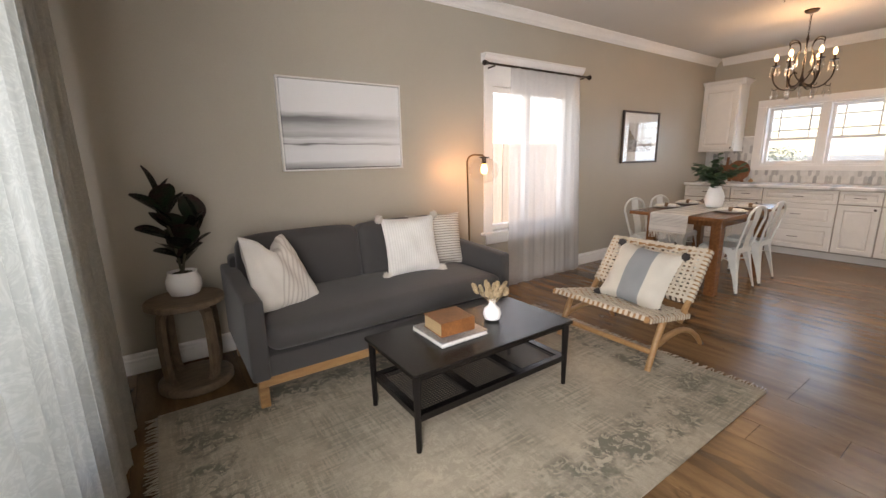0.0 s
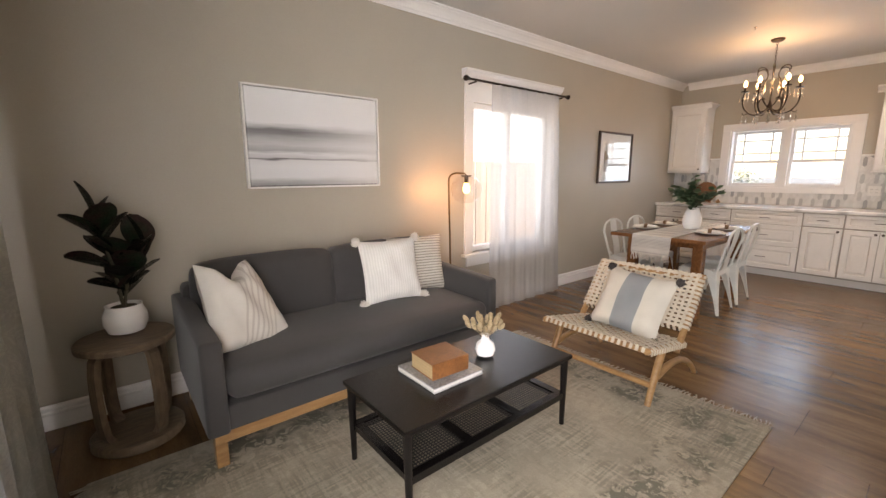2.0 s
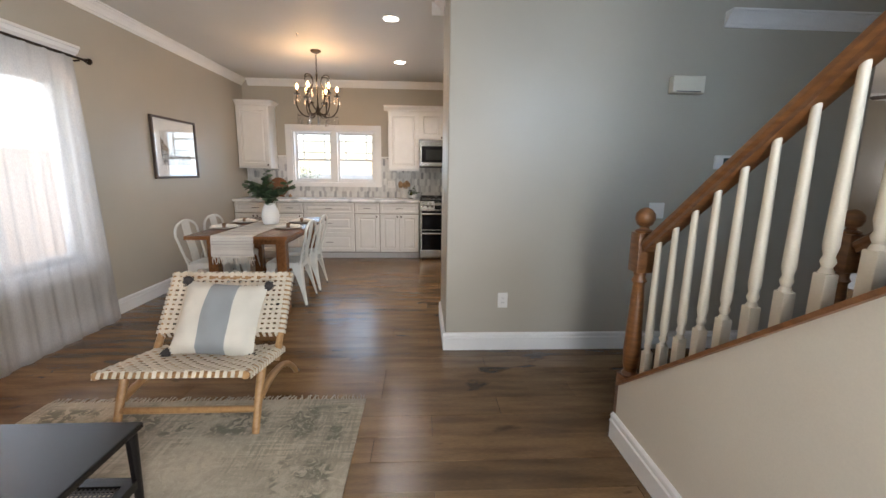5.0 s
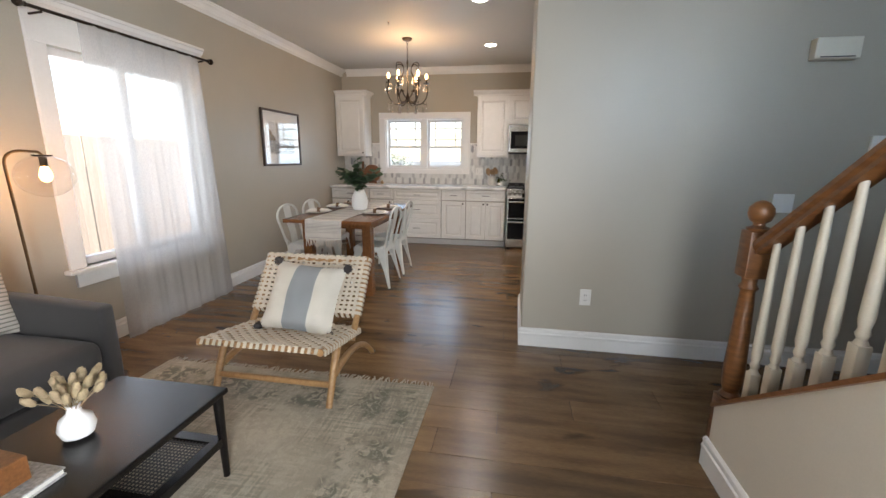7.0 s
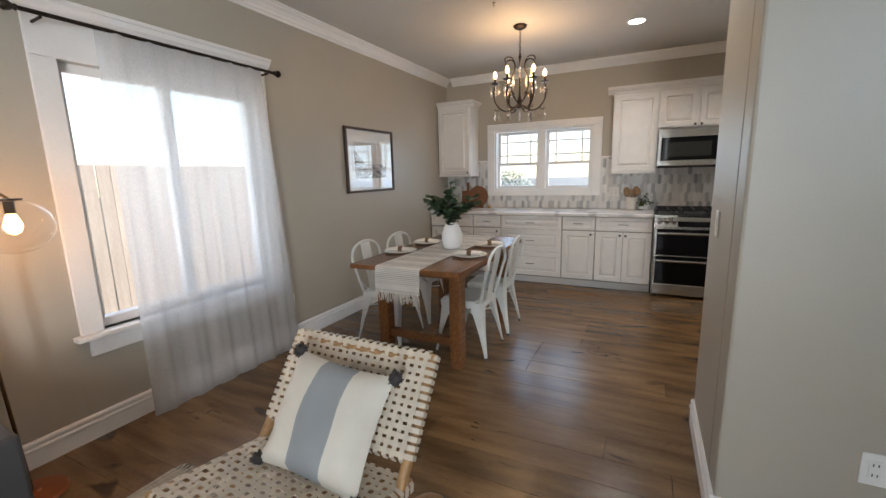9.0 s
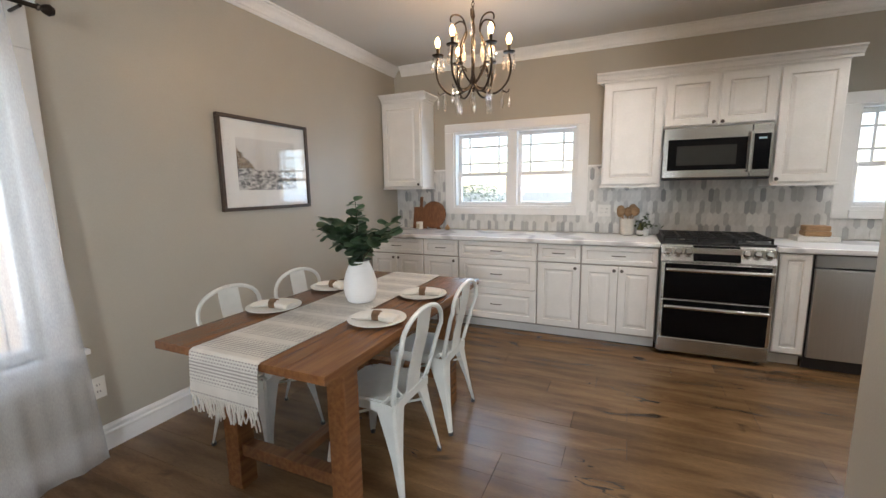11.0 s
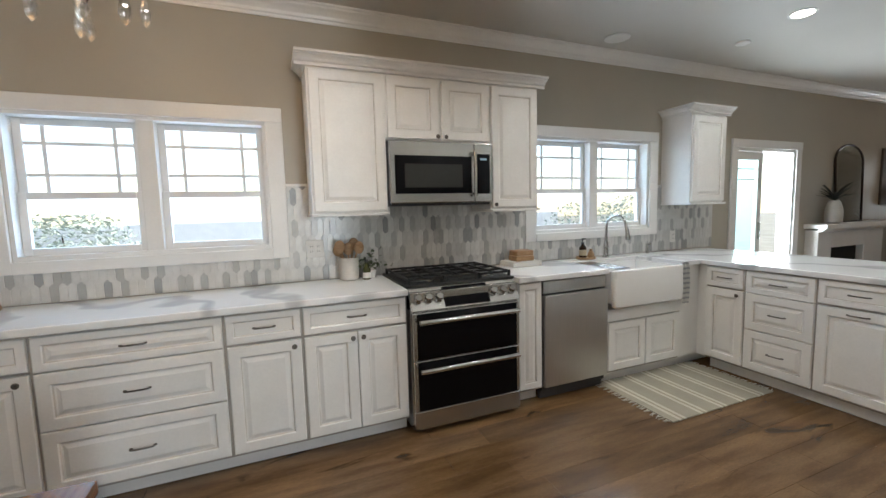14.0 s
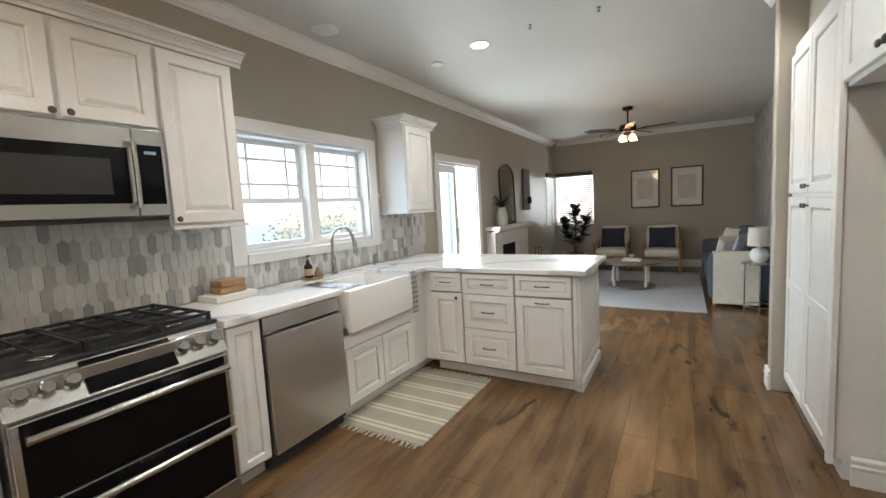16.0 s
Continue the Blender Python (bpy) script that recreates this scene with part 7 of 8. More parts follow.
# places
PLATE = mat("cream_stoneware_plate", (0.76, 0.74, 0.69), 0.25, vary=0.04, scale=20)
RING = mat("seagrass_ring", (0.30, 0.17, 0.085), 0.8, vary=0.35, scale=60, bump=0.7)
for k, (x, y, a) in enumerate(((4.795, 2.475, 8), (5.265, 2.47, -6), (5.295, 1.865, 12), (4.815, 1.86, 4))):
    pl = thing("dinner_plate", "cream dinner plate on the dining table", "plate", group="place settings")
    part("plate", lathe([(0.075, 0), (0.085, 0.002), (0.128, 0.013), (0.136, 0.015), (0.136, 0.018), (0.126, 0.017), (0.085, 0.007)], 40, (x, y, 0.7855)), PLATE, pl, "", True)
    nk = thing("rolled_napkin", "white linen napkin in a seagrass ring", "napkin", group="place settings")
    nk.matrix_world = pose(x, y, 0.806, 0, 0, a + 90)
    bm = bmesh.new()
    prof = [(-0.105, 0.034, 0.010), (-0.07, 0.034, 0.013), (-0.03, 0.022, 0.015), (0.0, 0.017, 0.016), (0.03, 0.022, 0.015), (0.07, 0.036, 0.012), (0.105, 0.042, 0.008)]
    rows = [[bm.verts.new((u, w * math.cos(q) * 1.25 * (1 + 0.16 * math.sin(3 * q + u * 30)), h * math.sin(q) * (1.35 + 0.25 * math.cos(4 * q + u * 22)))) for q in (2 * math.pi * i / 16 for i in range(16))] for u, w, h in prof]
    for r0, r1 in zip(rows, rows[1:]):
        for i in range(16):
            bm.faces.new((r0[i], r0[(i + 1) % 16], r1[(i + 1) % 16], r1[i]))
    bm.faces.new(rows[0][::-1])
    bm.faces.new(rows[-1])
    part("napkin", bm, CREAMC, nk, "", True)
    part("ring", moved(lathe([(0.019, -0.019), (0.026, -0.017), (0.027, 0.0), (0.026, 0.017), (0.019, 0.019)], 18), pose(0, 0, 0.004, 0, 90, 0)), RING, nk, "", True)

# vase with eucalyptus
va = thing("flower_vase", "tall white ceramic vase on the runner", "vase")
part("vase", lathe([(0.058, 0), (0.070, 0.006), (0.082, 0.035), (0.089, 0.075), (0.087, 0.115), (0.073, 0.165), (0.056, 0.200), (0.050, 0.214), (0.054, 0.222), (0.046, 0.222), (0.044, 0.19)], 36, (5.06, 2.12, 0.7915)), mat("matt_white_ceramic", (0.78, 0.775, 0.76), 0.55, vary=0.03, scale=12, grain=200, bump=0.1), va, "", True)
EUC = mat("eucalyptus_leaf", (0.12, 0.235, 0.11), 0.5, vary=0.35, scale=16, color2=(0.19, 0.27, 0.17))
eu = thing("eucalyptus_branches", "green eucalyptus branches standing in the white vase", "plant")
rnd = random.Random(21)
leafb = leaf_mesh(0.066, 0.066, 0.08, 6, 0.1)
LEAFO = None
TIPS = ((0.0, 0.01, 0.345), (0.03, 0.04, 0.28), (-0.02, 0.20, 0.245), (0.04, 0.235, 0.215), (-0.04, 0.22, 0.19), (0.02, -0.21, 0.235), (-0.05, -0.25, 0.195), (0.03, -0.17, 0.17), (0.05, -0.02, 0.17), (-0.05, 0.03, 0.16))
for dx, dy, h in TIPS:
    base = Vector((5.06, 2.12, 0.98))
    tip = Vector((5.06 + dx, 2.12 + dy, 0.985 + h))
    mid = base + Vector((dx * 0.35, dy * 0.35, h * 0.72))
    line = arc(base, mid, tip, 11)
    st = part("stem", tube(line, 0.0028, 5, taper=0.0014), STEM, eu)
    for i, q in enumerate(line[5 if abs(dy) > 0.15 else 2:]):
        for s in (0, 1):
            a = i * 1.57 + s * math.pi + rnd.uniform(-0.4, 0.4)
            sc = (1.25 - 0.055 * i) * rnd.uniform(0.85, 1.15)
            m = Matrix.Translation(q) @ pose(0, 0, 0, rnd.uniform(-35, 35), rnd.uniform(-40, 25), math.degrees(a)) @ Matrix.Diagonal((sc, sc, sc, 1))
            if LEAFO is None:
                LEAFO = part("leaf", leafb, EUC, st, "", True)
                LEAFO.matrix_basis = m
            else:
                again("leaf", LEAFO, st, m)


# chandelier
CRYST = pane_glass("crystal_drop_glass", (0.93, 0.92, 0.90), 0.5)


def chandelier():
    cx, cy = 5.96, 1.795
    c = thing("chandelier", "dark bronze chandelier with candle bulbs and crystal drops", "chandelier")
    V = lambda r, a, z: Vector((cx + r * math.cos(a), cy + r * math.sin(a), z - 0.045))
    part("canopy", lathe([(0.062, 0), (0.062, -0.012), (0.045, -0.028), (0.012, -0.034)], 24, (cx, cy, TOP)), BRONZE, c, "", True)
    links = []
    for k in range(9):
        z = TOP - 0.034 - 0.026 * k
        links.append(tube([(cx + (0.009 * math.cos(t) if k % 2 else 0), cy + (0 if k % 2 else 0.009 * math.cos(t)), z - 0.013 + 0.017 * math.sin(t)) for t in [i * math.pi / 5 for i in range(11)]], 0.0025, 5))
    part("chain", join(*links), BRONZE, c)
    part("stem", lathe([(0.004, 2.56), (0.010, 2.545), (0.016, 2.53), (0.008, 2.51), (0.006, 2.30), (0.010, 2.18), (0.022, 2.14), (0.026, 2.11), (0.018, 2.08), (0.006, 2.06)], 14, (cx, cy, -0.045)), BRONZE, c, "", True)
    drop = lathe([(0.001, 0), (0.006, -0.012), (0.011, -0.030), (0.009, -0.044), (0.001, -0.052)], 8)
    bead = lathe([(0.001, 0.0), (0.008, -0.006), (0.008, -0.012), (0.001, -0.018)], 8)
    drop_ob = bead_ob = None
    for k in range(6):
        a = 2 * math.pi * k / 6 + 0.82
        pts = arc(V(0.015, a, 2.11), V(0.11, a, 2.00), V(0.190, a, 2.075), 8) + arc(V(0.20, a, 2.085), V(0.268, a, 2.16), V(0.232, a, 2.29), 8)[1:]
        arm = part("arm", join(tube(pts, 0.0075, 7), tube(arc(V(0.185, a, 2.07), V(0.23, a, 2.03), V(0.235, a, 2.07), 6), 0.004, 5)), BRONZE, c, "", True)
        part("bobeche", lathe([(0.012, 0), (0.034, 0.004), (0.040, 0.012), (0.034, 0.012), (0.012, 0.008)], 18, V(0.232, a, 2.29)), BRONZE, arm, "", True)
        part("candle_sleeve", lathe([(0.011, 0.008), (0.011, 0.055), (0.008, 0.058)], 12, V(0.232, a, 2.29)), BRONZE, arm, "", True)
        part("bulb", lathe([(0.008, 0.056), (0.015, 0.074), (0.0185, 0.090), (0.014, 0.106), (0.002, 0.126)], 12, V(0.232, a, 2.29)), glow("candle_bulb", (1.0, 0.58, 0.26), 6.0), arm, "", True).visible_shadow = False
        part("upper_scroll", tube(arc(V(0.02, a + 0.5, 2.12), V(0.15, a + 0.5, 2.26), V(0.055, a + 0.5, 2.42), 9) + arc(V(0.05, a + 0.5, 2.44), V(0.06, a + 0.5, 2.54), V(0.135, a + 0.5, 2.52), 7) + arc(V(0.145, a + 0.5, 2.515), V(0.165, a + 0.5, 2.50), V(0.155, a + 0.5, 2.475), 4), 0.0055, 6), BRONZE, c, "", True)
        part("inner_scroll", tube(arc(V(0.02, a + 0.5, 2.10), V(0.12, a + 0.5, 2.03), V(0.115, a + 0.5, 2.16), 8) + arc(V(0.112, a + 0.5, 2.18), V(0.09, a + 0.5, 2.24), V(0.05, a + 0.5, 2.20), 5), 0.0045, 6), BRONZE, c, "", True)
        hang = [(V(0.266, a, 2.285), 1.0), (V(0.200, a + 0.06, 2.285), 0.9), (V(0.232, a - 0.14, 2.285), 0.9), (V(0.232, a + 0.14, 2.285), 0.9), (V(0.190, a, 2.060), 1.15), (V(0.235, a, 2.05), 0.95), (V(0.115, a + 0.5, 2.06), 1.1), (V(0.125, a + 0.5, 2.46), 0.9), (V(0.07, a + 0.5, 2.36), 1.0)]
        for p, s in hang:
            if drop_ob is None:
                bead_ob = part("crystal_bead", bead, CRYST, arm, "", True)
                bead_ob.matrix_basis = Matrix.Translation(p)
                drop_ob = part("crystal_drop", drop, CRYST, arm, "", True)
                drop_ob.matrix_basis = Matrix.Translation(p + Vector((0, 0, -0.02)))
            else:
                again("crystal_bead", bead_ob, arm, Matrix.Translation(p))
                again("crystal_drop", drop_ob, arm, Matrix.Translation(p + Vector((0, 0, -0.02))) @ Matrix.Diagonal((s * 1.25, s * 1.25, s * 1.6, 1)))
    part("finial", lathe([(0.012, 2.08), (0.018, 2.06), (0.006, 2.045), (0.012, 2.03), (0.014, 2.015), (0.002, 1.985)], 12, (cx, cy, -0.045)), CRYST, c, "", True)
    lamp("chandelier_light", "POINT", 7.5, WARM, pose(cx, cy, 2.34), 0.20)


chandelier()


# ---- family room ----
NAVY = mat("navy_woven_cloth", (0.035, 0.045, 0.075), 0.9, vary=0.15, scale=8, grain=300, bump=0.3)
BLUEG = mat("slate_blue_sofa_cloth", (0.075, 0.090, 0.120), 0.88, vary=0.12, scale=5, grain=300, bump=0.2)
r = thing("living_rug", "pale blue-grey rug under the round coffee table", "rug")
part("weave", box(4.83, 6.85, -7.75, -4.76, 0.001, 0.010, 0.003), worn_rug("pale_blue_weave", (0.52, 0.54, 0.57), (0.46, 0.48, 0.51), (0.40, 0.42, 0.46)), r)


def armchair(x, y):
    c = thing("armchair", "oak armchair with cream seat and navy back pillow", "chair", group="pair of armchairs")
    w = 0.30
    for s in (-1, 1):
        part("side_frame", join(tube([(s * w, 0.27, 0.012), (s * w, 0.26, 0.55)], 0.018, 8), tube([(s * w, -0.30, 0.012), (s * w, -0.30, 0.60)], 0.018, 8), tube([(s * w, 0.29, 0.55), (s * w, -0.32, 0.57)], 0.020, 8, flat=0.7)), LOAK, c, "", True)
        part("back_post", tube([(s * (w - 0.03), -0.22, 0.30), (s * (w - 0.03), -0.36, 0.84)], 0.016, 8), LOAK, c, "", True)
    part("front_rail", tube([(-w, 0.26, 0.28), (w, 0.26, 0.28)], 0.018, 8), LOAK, c, "", True)
    part("seat_cushion", cushion(-w + 0.02, w - 0.02, -0.28, 0.29, 0.30, 0.44, 0.04, 0.02), CREAMC, c, "", True)
    part("back_cushion", moved(cushion(-w + 0.03, w - 0.03, -0.06, 0.06, 0, 0.46, 0.04, 0.02), Matrix.Translation((0, -0.27, 0.40)) @ pose(0, 0, 0, 14)), CREAMC, c, "", True)
    c.matrix_world = pose(x, y, 0)
    p = thing("throw_pillow", "navy blue square pillow on the armchair", "pillow", group="navy pillows")
    part("cover", pillow(0.46, 0.40, 0.13), NAVY, p, "", True)
    p.matrix_world = Matrix.Translation((x, y - 0.13, 0.645)) @ pose(0, 0, 0, 14)


armchair(6.31, -7.88)
armchair(5.43, -7.80)


def round_table():
    x, y = 5.80, -6.22
    t = thing("round_coffee_table", "round grey-washed wooden coffee table with lower shelf", "table")
    W = wood("grey_washed_wood", (0.27, 0.22, 0.17), (0.20, 0.16, 0.12), 0.6, 4, (2, 12, 2))
    part("tabletop", lathe([(0.39, 0), (0.40, 0.008), (0.40, 0.035), (0.39, 0.042)], 44, (x, y, 0.385)), W, t, "", True)
    part("base_ring", lathe([(0.34, 0), (0.35, 0.006), (0.35, 0.025), (0.34, 0.03)], 44, (x, y, 0.011)), W, t, "", True)
    for k in range(4):
        a = math.radians(45 + 90 * k)
        e, s = Vector((math.cos(a), math.sin(a), 0)), Vector((-math.sin(a), math.cos(a), 0))
        part("leg", ribbon([Vector((x, y, 0)) + e * q + Vector((0, 0, z)) for q, z in ((0.31, 0.04), (0.33, 0.15), (0.335, 0.28), (0.31, 0.386))], s, 0.035, 0.025), CREAMC, t, "pale painted leg")
    b = thing("white_book", "two white books on the round coffee table", "book")
    part("lower_book", box(x - 0.15, x + 0.13, y - 0.05, y + 0.15, 0.428, 0.448, 0.003), PLASTIC, b)
    part("upper_book", box(x - 0.13, x + 0.11, y - 0.04, y + 0.13, 0.449, 0.465, 0.003), CREAMC, b)
    v = thing("small_bowl", "small blue-grey bowl on the books", "bowl")
    part("bowl", lathe([(0.03, 0), (0.05, 0.02), (0.055, 0.05), (0.04, 0.065), (0.03, 0.06)], 20, (x - 0.02, y + 0.05, 0.466)), mat("blue_grey_glaze", (0.30, 0.34, 0.38), 0.25), v, "", True)


round_table()


def blue_sofa():
    x0, x1, y0, y1 = 3.99, 4.80, -7.35, -5.15
    s = thing("sofa", "slate blue fabric sofa along the accent wall", "sofa")
    part("base", box(x0 + 0.02, x1 - 0.02, y0 + 0.02, y1 - 0.02, 0.11, 0.30, 0.015), BLUEG, s)
    for a, b in ((y0, y0 + 0.16), (y1 - 0.16, y1)):
        part("arm", cushion(x0, x1, a, b, 0.10, 0.66, 0.04, 0.012), BLUEG, s, "", True)
    part("back_frame", cushion(x0, x0 + 0.20, y0 + 0.1, y1 - 0.1, 0.12, 0.80, 0.05, 0.012), BLUEG, s, "", True)
    n = 2
    w = (y1 - y0 - 0.33) / n
    for k in range(n):
        a = y0 + 0.165 + w * k
        part("seat_cushion", cushion(x0 + 0.2, x1, a, a + w - 0.004, 0.30, 0.46, 0.045, 0.02), BLUEG, s, "", True)
        part("back_cushion", cushion(x0 + 0.12, x0 + 0.34, a + 0.01, a + w - 0.014, 0.44, 0.88, 0.06, 0.03), BLUEG, s, "", True)
    for p in (x0 + 0.06, x1 - 0.06):
        for q in (y0 + 0.06, y1 - 0.06):
            part("leg", tube([(p, q, 0.11), (p, q, 0.0)], 0.022, 8, taper=0.015), LOAK, s)
    for k, (x, y, m, rz) in enumerate(((4.42, -5.52, mat("pale_blue_cloth", (0.42, 0.47, 0.53), 0.9, vary=0.25, scale=20), 60), (4.55, -5.62, CREAMC, 40), (4.45, -6.95, CREAMC, 110))):
        p = thing("throw_pillow", ("pale blue patterned pillow on the blue sofa", "cream pillow leaning on the blue sofa arm", "cream pillow at the far end of the blue sofa")[k], "pillow")
        part("cover", pillow(0.44, 0.42, 0.14), m, p, "", True)
        p.matrix_world = Matrix.Translation((x, y, 0.66 + 0.03 * (k == 0))) @ pose(0, 0, 0, -16, 0, rz)
    t = thing("throw_blanket", "cream woven blanket hung over the sofa arm", "blanket")
    pts = [(0, -5.33, 0.52), (0, -5.325, 0.668), (0, -5.24, 0.685), (0, -5.16, 0.680), (0, -5.132, 0.655), (0, -5.128, 0.45), (0, -5.124, 0.25), (0, -5.12, 0.05)]
    part("cloth", moved(ribbon(pts, (1, 0, 0), 0.46, 0.012), Matrix.Translation((4.53, 0, 0))), CREAMC, t)


blue_sofa()
t = thing("side_table", "round chrome side table beside the blue sofa", "table")
part("tabletop", lathe([(0.17, 0), (0.175, 0.004), (0.175, 0.014), (0.17, 0.018)], 32, (4.33, -4.90, 0.585)), CHROME, t, "", True)
for k in range(3):
    a = math.radians(20 + 120 * k)
    part("leg", tube([(4.33 + 0.15 * math.cos(a), -4.90 + 0.15 * math.sin(a), 0.0), (4.33 + 0.15 * math.cos(a), -4.90 + 0.15 * math.sin(a), 0.586)], 0.008, 8), CHROME, t)
part("lower_ring", tube([(4.33 + 0.15 * math.cos(a), -4.90 + 0.15 * math.sin(a), 0.10) for a in [k * math.pi / 12 for k in range(25)]], 0.006, 6), CHROME, t, "", True)
l_ = thing("table_lamp", "white ceramic table lamp with a drum shade, unlit", "lamp")
part("base", lathe([(0.05, 0), (0.085, 0.04), (0.095, 0.09), (0.07, 0.145), (0.02, 0.17), (0.015, 0.20)], 28, (4.33, -4.92, 0.604)), PORC, l_, "", True)
part("shade", lathe([(0.115, 0.19), (0.105, 0.40), (0.10, 0.40), (0.11, 0.19)], 32, (4.33, -4.92, 0.604)), CREAMC, l_, "", True)
LINE = mat("faint_line_drawing", (0.74, 0.72, 0.69), 0.85, vary=0.12, scale=9, color2=(0.62, 0.60, 0.58))
OAKF = wood("brown_oak_frame", (0.13, 0.08, 0.045), (0.09, 0.055, 0.03), 0.5, 6, (10, 3, 3))
framed_print("framed_print", "line drawing with a white mat in an oak frame", (5.757, BY + 0.002, 1.592), 0.53, 0.78, 180, OAKF, LINE, 0.30, 0.42, bar=0.028)
framed_print("framed_print", "abstract line drawing in a brown oak frame", (5.02, BY + 0.002, 1.592), 0.55, 0.78, 180, OAKF, LINE, 0.32, 0.46, bar=0.028)


def ceiling_fan():
    x, y = 5.80, -5.95
    f = thing("ceiling_fan", "dark bronze ceiling fan with five blades and lit glass shades", "fan")
    part("canopy", lathe([(0.075, 0), (0.07, -0.04), (0.02, -0.06)], 24, (x, y, TOP)), BRONZE, f, "", True)
    part("downrod", lathe([(0.012, -0.05), (0.012, -0.26)], 10, (x, y, TOP)), BRONZE, f)
    part("motor", lathe([(0.03, -0.24), (0.11, -0.26), (0.125, -0.31), (0.11, -0.36), (0.06, -0.375), (0.055, -0.41), (0.04, -0.42)], 28, (x, y, TOP)), BRONZE, f, "", True)
    BL = wood("dark_fan_blade", (0.055, 0.035, 0.025), (0.035, 0.022, 0.016), 0.45, 5, (2, 12, 2))
    for k in range(5):
        a = 72 * k + 28
        m = Matrix.Translation((x, y, TOP - 0.325)) @ pose(0, 0, 0, 0, 0, a) @ pose(0, 0, 0, 11)
        bm = box(0.20, 0.64, -0.065, 0.065, -0.004, 0.004)
        bmesh.ops.bevel(bm, geom=[e for e in bm.edges if abs(e.verts[0].co.z - e.verts[1].co.z) > 0.005 and e.verts[0].co.x > 0.5], offset=0.05, segments=4, affect="EDGES")
        bl = part("blade", moved(bm, m), BL, f)
        part("blade_iron", moved(box(0.10, 0.25, -0.018, 0.018, -0.012, -0.003), m), BRONZE, bl)
    for k in range(4):
        a = math.radians(45 + 90 * k)
        c = Vector((x + 0.10 * math.cos(a), y + 0.10 * math.sin(a), TOP - 0.41))
        sh = part("light_arm", tube([(x, y, TOP - 0.40), c], 0.010, 6), BRONZE, f)
        part("glass_shade", lathe([(0.022, 0), (0.035, -0.02), (0.048, -0.06), (0.050, -0.075)], 16, c), glow("warm_glass_shade", (1.0, 0.62, 0.32), 4.0), sh, "", True)
    lamp("fan_light", "POINT", 2.2, (1.0, 0.66, 0.38), pose(x, y, TOP - 0.56), 0.12)


ceiling_fan()


def fireplace():
    f = thing("fireplace", "white painted fireplace surround with a dark firebox", "fireplace")
    xw, y0, y1 = KX - 0.001, -6.30, -4.72
    part("surround", join(box(7.50, xw, y0 + 0.04, -5.80, 0, 1.02, 0.006), box(7.50, xw, -5.05, y1 - 0.04, 0, 1.02, 0.006), box(7.50, xw, -5.80, -5.05, 0.80, 1.02)), TRIM, f)
    part("mantel_shelf", box(7.40, xw, y0, y1, 1.04, 1.095, 0.006), TRIM, f)
    part("bed_moulding", run([(0, 0), (0.03, 0), (0.06, 0.02), (0.08, 0.04), (0, 0.04)], (7.50, y0 + 0.02, 1.0), (7.50, y1 - 0.02, 1.0), (-1, 0, 0)), TRIM, f)
    part("firebox", join(box(7.58, xw, -5.80, -5.05, 0, 0.80), box(7.505, 7.58, -5.80, -5.05, 0, 0.01)), mat("dark_firebox", (0.02, 0.02, 0.02), 0.9, vary=0.3), f)
    m = thing("wall_mirror", "arched dark-framed mirror standing on the mantel", "mirror")
    pts = [(0, -0.30, 0.0), (0, -0.32, 0.70)] + [(0, -0.32 * math.cos(a), 0.78 + 0.20 * math.sin(a)) for a in [k * math.pi / 10 for k in range(11)]] + [(0, 0.32, 0.70), (0, 0.30, 0.0), (0, -0.30, 0.0)]
    M = Matrix.Translation((7.60, -5.62, 1.10)) @ pose(0, 0, 0, 0, 2, 0)
    part("frame", moved(tube(pts, 0.014, 6), M), BRONZE, m, "", True)
    bm = bmesh.new()
    ring = [Vector(p) for p in pts[:-1]]
    fa = [bm.verts.new(M @ (q + Vector((-0.002, 0, 0)))) for q in ring]
    bm.faces.new(fa)
    bmesh.ops.solidify(bm, geom=bm.faces[:], thickness=0.004)
    part("mirror_glass", bm, mat("mirror_silver", (0.85, 0.86, 0.86), 0.03, 1.0, vary=0.0), m)
    v = thing("mantel_vase", "pale vase with long dark leaves on the mantel", "vase")
    part("vase", lathe([(0.06, 0), (0.085, 0.02), (0.09, 0.16), (0.06, 0.26), (0.045, 0.28)], 24, (7.50, -5.05, 1.096)), mat("pale_stone_glaze", (0.55, 0.52, 0.47), 0.5, vary=0.1), v, "", True)
    rnd = random.Random(2)
    for k in range(14):
        a = rnd.uniform(0, 6.28)
        lf = part("leaf", leaf_mesh(rnd.uniform(0.22, 0.36), 0.045, 0.1, 6, 0.5), GREYLEAF, v, "", True)
        lf.matrix_basis = Matrix.Translation((7.50, -5.05, 1.37)) @ pose(0, 0, 0, 0, rnd.uniform(-75, -25), math.degrees(a))
    n = thing("wall_niche_shelf", "narrow dark wall panel with a small candle sconce", "sconce")
    part("panel", box(KX - 0.03, KX - 0.001, -6.80, -6.42, 1.30, 2.06, 0.004), mat("brown_niche_panel", (0.16, 0.13, 0.10), 0.7, vary=0.3), n)
    part("candle_cup", lathe([(0.03, 0), (0.04, 0.03), (0.035, 0.12), (0.01, 0.13)], 14, (KX - 0.08, -6.6, 1.42)), BRONZE, n, "", True)
    t = thing("fire_tools", "black iron fire tools on a stand", "tools")
    part("stand", join(lathe([(0.09, 0), (0.09, 0.015), (0.01, 0.02)], 18, (7.35, -6.35, 0)), tube([(7.35, -6.35, 0.01), (7.35, -6.35, 0.68)], 0.007, 6), tube([(7.30, -6.39, 0.62), (7.40, -6.31, 0.62)], 0.006, 6)), IRON, t)
